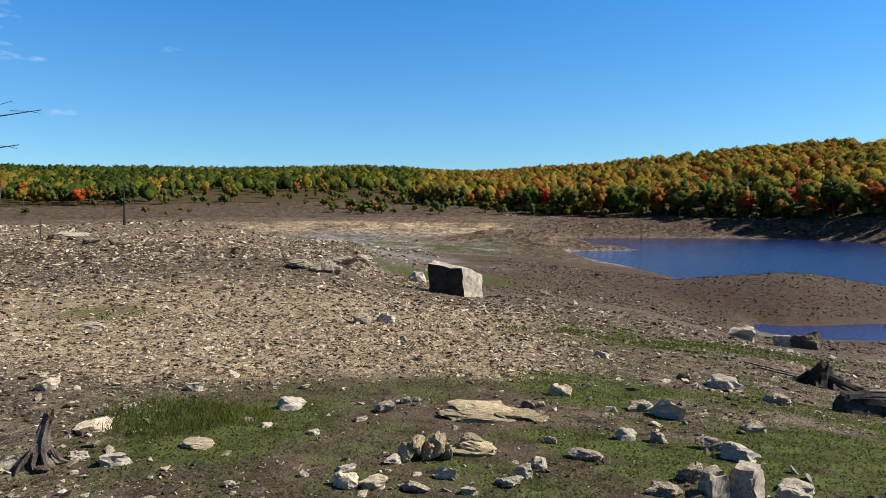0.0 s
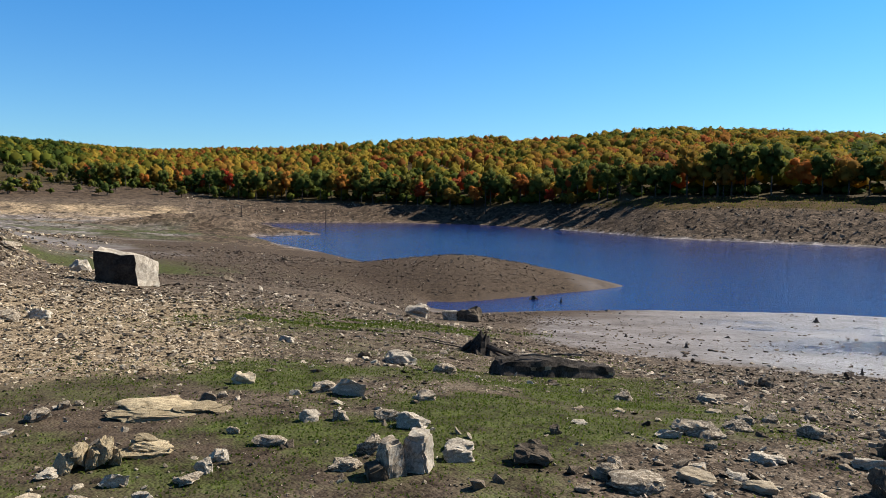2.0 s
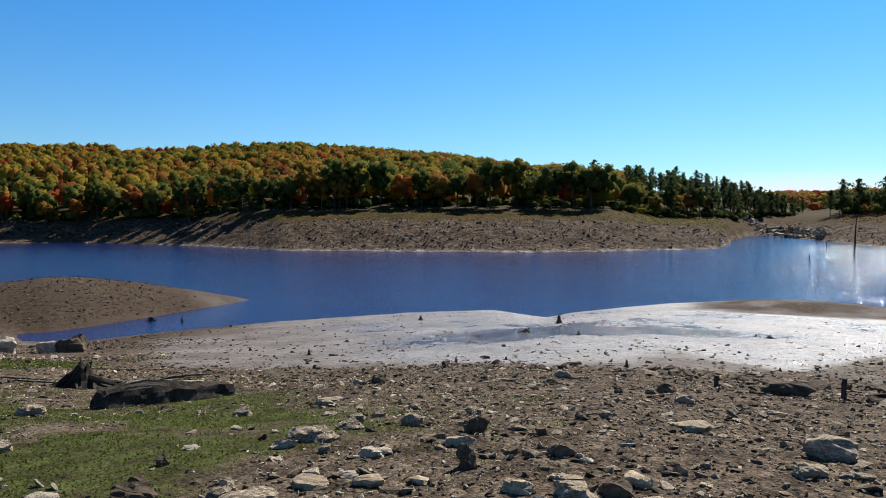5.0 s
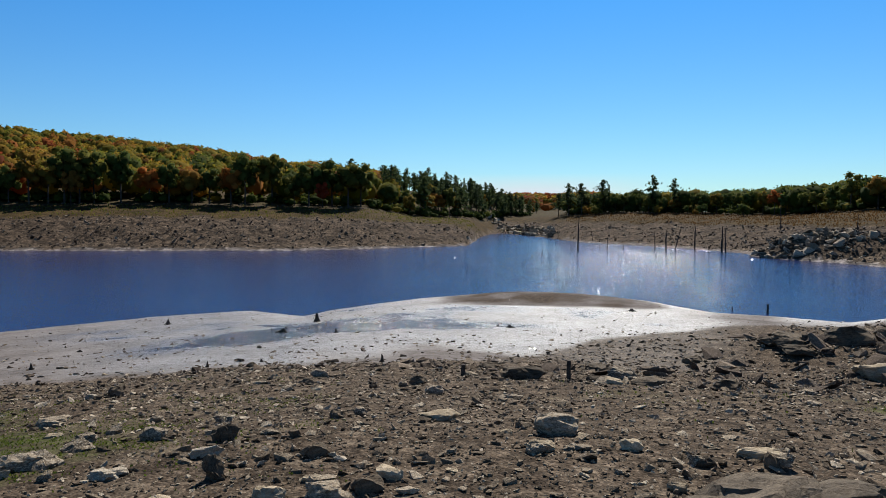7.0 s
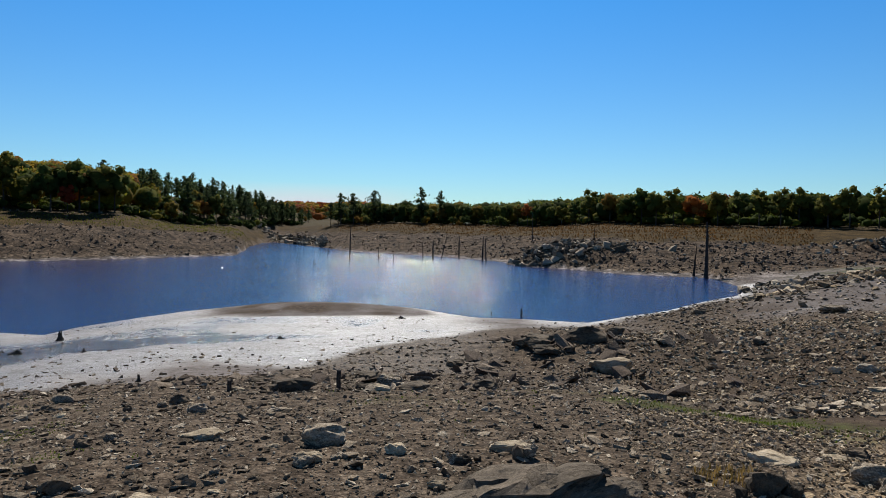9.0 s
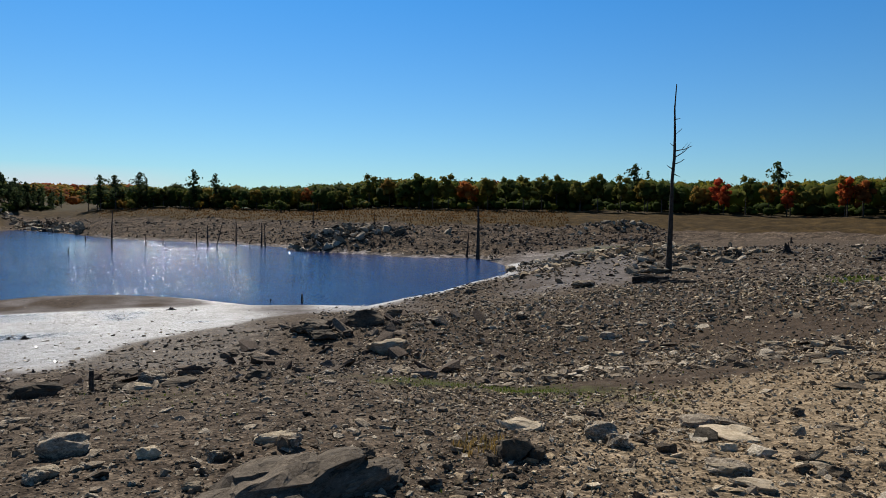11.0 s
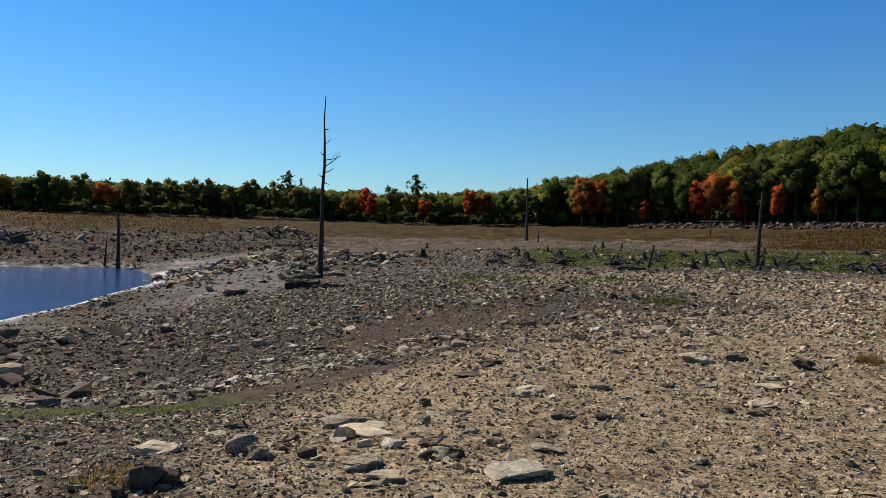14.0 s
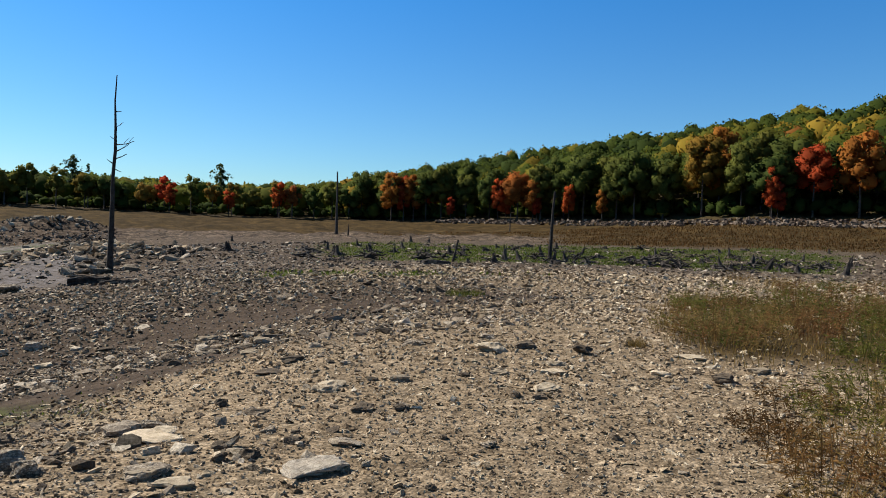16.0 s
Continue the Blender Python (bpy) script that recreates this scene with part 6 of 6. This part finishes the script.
for n in range(9):
    a, q = n * 0.7 + 0.2 * math.sin(n * 5), 0.26 + 0.09 * math.sin(n * 2.7)
    path = [(0.08 * math.cos(a), 0.08 * math.sin(a), 0.15), (0.6 * q * math.cos(a), 0.6 * q * math.sin(a), 0.05), (q * math.cos(a + 0.3), q * math.sin(a + 0.3), -0.02)]
    part("root", limb(bmesh.new(), path, [0.035, 0.022, 0.007], 6), GREY_WOOD, stump)
place_stump(stump, -29.8, 6.05, 0.76, 40)
stump = tagged(root_stump(2, 0.34, 0.17, 8, LOG_WOOD), "dark rotted stump with spread roots by the log", "stump")
place_stump(stump, 27.9, 12.9, 1.3, 10)
stump = tagged(root_stump(3, 0.6, 0.16, 7, DEAD_WOOD), "dark upturned root of a stump on the shingle", "stump")
place_stump(stump, 135.8, 59.6, 1.5)
stump = tagged(root_stump(4, 0.5, 0.2, 6, DEAD_WOOD), "dark rotted stump on the shingle", "stump")
place_stump(stump, 132.6, 55.5, 1.2)
SMALL_STUMPS = [tagged(root_stump(10 + n, h, r, 5, DEAD_WOOD), "small dark rotted stump sticking out of the mud", "stump", "stumps in the mud") for n, (h, r) in enumerate(((0.3, 0.08), (0.22, 0.12), (0.42, 0.07)))]
MUD_SPOTS = [(52.9, 40.6, 1.1), (61.4, 32.2, 1.1), (64.0, 38.9, 1.4), (65.5, 29.8, 0.7), (79.4, 32.5, 0.9), (69.1, 18.2, 0.5), (80.0, 20.3, 0.35), (89.0, 46.4, 1.1), (55.7, 19.1, 0.4), (59.7, 19.9, 0.4),
             (32.3, 49.3, 1.6), (34.5, 48.1, 0.8), (78.5, 33, 0.5), (150.9, 21.9, 0.9), (136.1, 83.6, 1.8), (60.5, 34, 0.4), (47, 28, 0.5), (44, 22, 0.5), (39.5, 25, 0.5), (150.2, 23.5, 0.6)]
for n, (heading, radius, scale) in enumerate(MUD_SPOTS):
    stock = SMALL_STUMPS[n % 3]
    if n < 3:
        place_stump(stock, heading, radius, scale, n * 50)
    else:
        copy_thing(stock, Matrix.Identity(4)).matrix_basis = place_stump(new("spare"), heading, radius, scale, n * 50).matrix_basis
for ob in [o for o in scene.collection.objects if o.name.startswith("spare")]:
    bpy.data.objects.remove(ob)

# the field of stumps in the green hollow
FIELD = [tagged(root_stump(30 + n, h, r, k, DEAD_WOOD), "dark stump with bared roots in the green hollow", "stump", "stumps in the green hollow")
         for n, (h, r, k) in enumerate(((0.7, 0.16, 6), (0.45, 0.22, 7), (0.95, 0.12, 5), (0.4, 0.3, 8)))]
rng = np.random.default_rng(77)
for n in range(96):
    heading = rng.uniform(141, 183)
    radius = rng.uniform(48, 62) if n % 3 else rng.uniform(60, 88)
    x, y = spot(heading, radius)
    m = pose(x, y, ground_at(x, y), rng.normal() * 8, rng.normal() * 8, rng.uniform(0, 360)) @ Matrix.Scale(rng.uniform(0.5, 1.25), 4)
    if n < 4:
        FIELD[n].matrix_basis = m
    else:
        copy_thing(FIELD[n % 4], Matrix.Identity(4)).matrix_basis = m


def snag(seed, reach):
    """A torn-up root: crooked dark limbs lying out from one knot."""
    rng = np.random.default_rng(seed)
    ob = tagged(new("driftwood_root"), "dark crooked driftwood root lying in the green hollow", "driftwood", "driftwood in the green hollow")
    bm = bmesh.new()
    limb(bm, [(-0.25 * reach, 0, 0.02), (0, 0, 0.16 * reach), (0.3 * reach, 0.05, 0.1 * reach)], [0.05 * reach, 0.12 * reach, 0.07 * reach], 7)
    part("trunk", bm, DEAD_WOOD, ob)
    for n in range(6):
        a, q = n * 1.05 + rng.uniform(-0.4, 0.4), reach * rng.uniform(0.5, 1.0)
        c, d, up = math.cos(a), math.sin(a), reach * rng.uniform(0.02, 0.35)
        path = [(0, 0, 0.1 * reach), (0.4 * q * c, 0.4 * q * d, up + 0.05), (0.75 * q * math.cos(a + 0.3), 0.75 * q * math.sin(a + 0.3), up * 0.8 + 0.04), (q * math.cos(a + 0.15), q * math.sin(a + 0.15), up * rng.uniform(0.3, 1.5))]
        part("root", limb(bmesh.new(), path, [0.07 * reach, 0.05 * reach, 0.035 * reach, 0.012 * reach], 5), DEAD_WOOD, ob)
    return ob


SNAGS = [snag(50 + n, r) for n, r in enumerate((0.9, 1.2, 0.7))]
for n in range(54):
    heading = rng.uniform(146, 182) if n % 3 else rng.uniform(160, 180)
    x, y = spot(heading, rng.uniform(47, 60) if n % 4 else rng.uniform(60, 80))
    m = pose(x, y, ground_at(x, y), 0, 0, rng.uniform(0, 360)) @ Matrix.Scale(rng.uniform(0.7, 1.5), 4)
    if n < 3:
        SNAGS[n].matrix_basis = m
    else:
        copy_thing(SNAGS[n % 3], Matrix.Identity(4)).matrix_basis = m


def fallen_log(heading_a, radius_a, heading_b, radius_b, width, height, label, wood, sag=0.03):
    """A squared, cracked log lying on the ground between two places."""
    (xa, ya), (xb, yb) = spot(heading_a, radius_a), spot(heading_b, radius_b)
    length = math.hypot(xb - xa, yb - ya)
    bm = bmesh.new()
    cuts, prof = 44, [(-0.5, 0.0), (-0.54, 0.3), (-0.47, 0.52), (-0.52, 0.74), (-0.44, 0.93), (-0.28, 0.9), (-0.1, 1.0), (0.1, 0.95), (0.28, 1.0), (0.44, 0.82), (0.5, 0.5), (0.48, 0.0)]
    rings = []
    for n in range(cuts + 1):
        t = n / cuts
        fat = 0.88 + 0.12 * math.sin(5 * t) + (0.0 if 0 < n < cuts else -0.08)
        rings.append([bm.verts.new((length * (t - 0.5) + 0.02 * math.sin(9 * z + n), width * u * fat, height * z * fat - 0.06)) for u, z in prof])
    for a, b in zip(rings, rings[1:]):
        for k in range(len(prof) - 1):
            bm.faces.new((a[k], a[k + 1], b[k + 1], b[k]))
    bm.faces.new(rings[0])
    bm.faces.new(rings[-1][::-1])
    for v in bm.verts:
        v.co += (noise.noise_vector(Vector((v.co.x * 1.6, v.co.y * 10, v.co.z * 10))) * 0.045 + noise.noise_vector(Vector((v.co.x * 7, v.co.y * 24, v.co.z * 24))) * 0.03) * min(1, 2.5 * height)
    ob = tagged(new("fallen_log"), label, "log")
    x, y = (xa + xb) / 2, (ya + yb) / 2
    tilt = math.degrees(math.atan2(ground_at(xb, yb) - ground_at(xa, ya), length))
    ob.matrix_basis = pose(x, y, (ground_at(xa, ya) + ground_at(xb, yb)) / 2 - sag, 0, 0, math.degrees(math.atan2(yb - ya, xb - xa))) @ pose(0, 0, 0, 0, -tilt, 0)
    trunk = part("trunk", bm, wood, ob)
    trunk.data.materials.append(LOG_TOP if width > 0.3 else GREY_WOOD)
    # upward faces bleached; the other faces keep the wood darkened for shade
    for f in trunk.data.polygons:
        f.material_index = int(f.normal.z > 0.4)
    rng = np.random.default_rng(int(heading_a * 7 + 900))
    for n in range(5):
        u = rng.uniform(-0.35, 0.3)
        part("splinter", limb(bmesh.new(), [(length * (u - 0.12), width * u, height * 0.9), (length * u, width * u * 0.9, height * 0.98), (length * (u + 0.15), width * u, height * 0.9)], [0.008, 0.018, 0.006], 4), GREY_WOOD, ob)
    return ob


fallen_log(29.0, 10.25, 38.0, 11.3, 0.42, 0.36, "squared old log with a bleached top and shade-dark sides, lying on the stones", LOG_WOOD)
fallen_log(22.6, 14.1, 26.8, 13.6, 0.08, 0.07, "thin dark log lying by the rotted stump", DEAD_WOOD)
fallen_log(23.2, 13.6, 26.9, 13.2, 0.06, 0.06, "thin dark log lying by the rotted stump", DEAD_WOOD)
fallen_log(125.0, 38.5, 127.6, 38.0, 0.5, 0.5, "dark thick log lying below the dead tree", LOG_WOOD)
fallen_log(127.0, 35.5, 129.6, 35.2, 0.35, 0.3, "dark log lying below the dead tree", LOG_WOOD)
fallen_log(151.0, 43, 153.2, 44.5, 0.5, 0.4, "dark rotten log at the edge of the green hollow", DEAD_WOOD)

# ---- grass and weeds ----
def blades(name, label, material, x, y, height, width, seed, bend=0.5, z=None, kind="stuff"):
    """Bent grass blades, two pieces each, joined."""
    rng = np.random.default_rng(seed)
    n = len(x)
    z = land(x, y) if z is None else z
    a, b = rng.uniform(0, 6.283, n), rng.uniform(0, 6.283, n)
    h = height * rng.uniform(0.5, 1.2, n)
    w = width * rng.uniform(0.6, 1.3, n)
    ux, uy = np.cos(a) * w, np.sin(a) * w
    ox, oy = np.cos(b) * h * bend * rng.uniform(0.3, 1, n), np.sin(b) * h * bend * rng.uniform(0.3, 1, n)
    v = np.stack([np.stack([x - ux, y - uy, z - 0.01], 1), np.stack([x + ux, y + uy, z - 0.01], 1),
                  np.stack([x + 0.35 * ox + 0.7 * ux, y + 0.35 * oy + 0.7 * uy, z + 0.6 * h], 1), np.stack([x + ox, y + oy, z + h], 1),
                  np.stack([x + 0.35 * ox - 0.7 * ux, y + 0.35 * oy - 0.7 * uy, z + 0.6 * h], 1)], 1)
    f = (np.arange(n) * 5)[:, None, None] + np.array([[[0, 1, 2], [0, 2, 4], [4, 2, 3]]])
    return join(name, label, "grass", v.reshape(-1, 3), f.reshape(-1, 3), material, kind)


def sown(seed, n, a0, a1, r0, r1, key, floor=0.25, clump=1.0):
    """Places where the field of that kind grows, thicker where it is strong."""
    rng = np.random.default_rng(seed)
    az = np.radians(rng.uniform(a0, a1, n))
    r = np.sqrt(rng.uniform(r0 ** 2, r1 ** 2, n))
    x, y = r * np.sin(az), r * np.cos(az)
    share = kinds(x, y, land(x, y))[key] + fractal(x / 0.5, y / 0.5, seed) * clump
    ok = rng.uniform(0, 0.9, n) < share - floor
    return x[ok], y[ok]


blades("green_weeds", "low bright green weeds on the damp ground", GRASS_GREEN, *sown(1, 150000, -36, 66, 3.8, 15, "green", 0.10, 1.3), 0.017, 0.0085, 1, 1.0)
blades("green_weeds", "strip of bright green grass along the crest", GRASS_GREEN, *sown(2, 42000, 4, 40, 14, 24, "green", 0.18), 0.035, 0.018, 2, 0.8)
blades("green_weeds", "green sedge in the stump hollow", GRASS_GREEN, *sown(3, 50000, 136, 188, 26, 95, "green"), 0.14, 0.05, 3, 0.7)
blades("green_weeds", "thin green weeds among the stones", GRASS_GREEN, *sown(4, 30000, 66, 136, 4, 18, "green", 0.2), 0.035, 0.01, 4, 0.9)
blades("dry_grass", "brown dry meadow grass below the wood", GRASS_BROWN, *sown(5, 48000, 118, 192, 78, 125, "straw"), 0.28, 0.06, 5, 0.6)
blades("dry_grass", "brown and olive grass on the slope below the far wood", GRASS_BROWN, *sown(6, 26000, 84, 120, 130, 260, "straw"), 0.4, 0.12, 6, 0.6)
blades("dry_grass", "olive grass on the shelf above the far bank", GRASS_OLIVE, *sown(7, 16000, 36, 80, 155, 235, "straw"), 0.35, 0.11, 7, 0.6)


def tuft(heading, radius, spread, count, height, material, label, name="grass_tuft", seed=0, width=0.006, bend=0.6):
    rng = np.random.default_rng(seed + int(abs(heading) * 10))
    cx, cy = spot(heading, radius)
    q = spread * np.sqrt(rng.uniform(0, 1, count))
    a = rng.uniform(0, 6.283, count)
    x, y = cx + q * np.cos(a), cy + q * np.sin(a)
    ob = blades(name, label, material, x, y, height, width, seed + 3, bend, kind="thing")
    del ob["kind"]
    return tagged(ob, category="grass tuft", group="grass tufts on the lake bed")


tuft(-21.5, 6.9, 0.62, 1500, 0.10, GRASS_OLIVE, "dark green tuft of coarse grass in the mud", seed=1, width=0.003, bend=1.1)
tuft(-16.2, 6.8, 0.3, 380, 0.08, GRASS_OLIVE, "small green tuft of grass in the mud", seed=2, width=0.003, bend=1.1)
tuft(167.8, 10.9, 0.16, 220, 0.14, GRASS_DRY, "small straw-coloured tuft of grass beside a stone", seed=6, width=0.003, bend=0.9)
tuft(113.0, 5.6, 0.25, 160, 0.07, GRASS_DRY, "small dry tuft of weeds among stones", seed=7)
tuft(154.5, 21.5, 0.6, 500, 0.16, GRASS_OLIVE, "olive tuft of weeds on the shingle", seed=8)


def weed(heading, radius, spread, stems, height, material, label, seed):
    """A bushy clump of tall weeds: stems leaning outwards, small leaves along them."""
    rng = np.random.default_rng(seed)
    cx, cy = spot(heading, radius)
    q, a = spread * np.sqrt(rng.uniform(0, 1, stems)), rng.uniform(0, 6.283, stems)
    x, y = q * np.cos(a), q * np.sin(a)
    h = height * (1 - 0.55 * (q / spread) ** 2) * rng.uniform(0.35, 1.15, stems)
    lean = 0.5 * h * (q / spread) + 0.12 * h
    top = np.stack([x + lean * np.cos(a + rng.normal(size=stems) * 0.5), y + lean * np.sin(a), h], 1)
    foot = np.stack([x, y, 0 * x - 0.02], 1)
    side = np.stack([-np.sin(a), np.cos(a), 0 * a], 1) * 0.004
    stalk = np.stack([foot - side, foot + side, top + side * 0.3, top - side * 0.3], 1)
    per = 9
    t = rng.uniform(0.2, 1.0, (stems, per, 1))
    p = foot[:, None] * (1 - t) + top[:, None] * t
    u = rng.normal(size=(stems, per, 3)) * np.array([1, 1, 0.6])
    u *= (rng.uniform(0.014, 0.045, (stems, per, 1)) * (0.6 + height)) / np.linalg.norm(u, axis=2, keepdims=True)
    w = np.cross(u, rng.normal(size=(stems, per, 3)))
    w *= 0.2 * np.linalg.norm(u, axis=2, keepdims=True) / np.maximum(np.linalg.norm(w, axis=2, keepdims=True), 1e-6)
    leaf = np.stack([p, p + u + w, p + 2 * u, p + u - w], 2).reshape(-1, 4, 3)
    v = np.concatenate([stalk, leaf]).reshape(-1, 3) + (cx, cy, 0)
    v[:, 2] += ground_at(cx, cy)
    ob = join("weed_clump", label, "weeds", v, np.arange(len(v)).reshape(-1, 4), material, "thing")
    del ob["kind"]
    return tagged(ob, group="weed clumps on the shingle")


WEEDS = [(GRASS_DRY, "straw-coloured clump of tall dry weeds"), (GRASS_OLIVE, "olive clump of tall leafy weeds"), (GRASS_BROWN, "brown clump of tall dry weeds"), (GRASS_RUSSET, "russet clump of tall dry weeds")]
rng = np.random.default_rng(9)
for n in range(120):
    radius = 11.4 * (34 / 11.4) ** rng.uniform(0, 1)
    heading = rng.uniform(169.5 + (radius - 11.4) * 0.16, 191)
    weed(heading, radius, rng.uniform(0.3, 0.75), int(rng.integers(34, 64)), rng.uniform(0.28, 0.72) * min(1, 0.55 + 0.07 * (heading - 168)), *WEEDS[(0, 1, 1, 0, 1, 2, 3)[n % 7]], 900 + n)
for n, (heading, radius, spread, height) in enumerate(((180.6, 6.3, 0.42, 0.42), (178.2, 6.9, 0.34, 0.3), (183.0, 6.9, 0.5, 0.45), (181.6, 8.0, 0.45, 0.4), (184.5, 8.2, 0.5, 0.5), (179.0, 8.3, 0.4, 0.28), (183.5, 9.4, 0.5, 0.4), (185.5, 6.0, 0.5, 0.45), (176.6, 7.4, 0.3, 0.16), (181.2, 5.5, 0.3, 0.26))):
    weed(heading, radius, spread, 70, height, *WEEDS[(3, 2, 0, 1, 0, 2, 1, 3, 2, 0)[n]], 1100 + n)
blades("dry_grass", "thin dry grass spreading over the shingle", GRASS_DRY, *sown(15, 26000, 164, 192, 8, 26, "straw", 0.2), 0.16, 0.006, 15, 0.8)
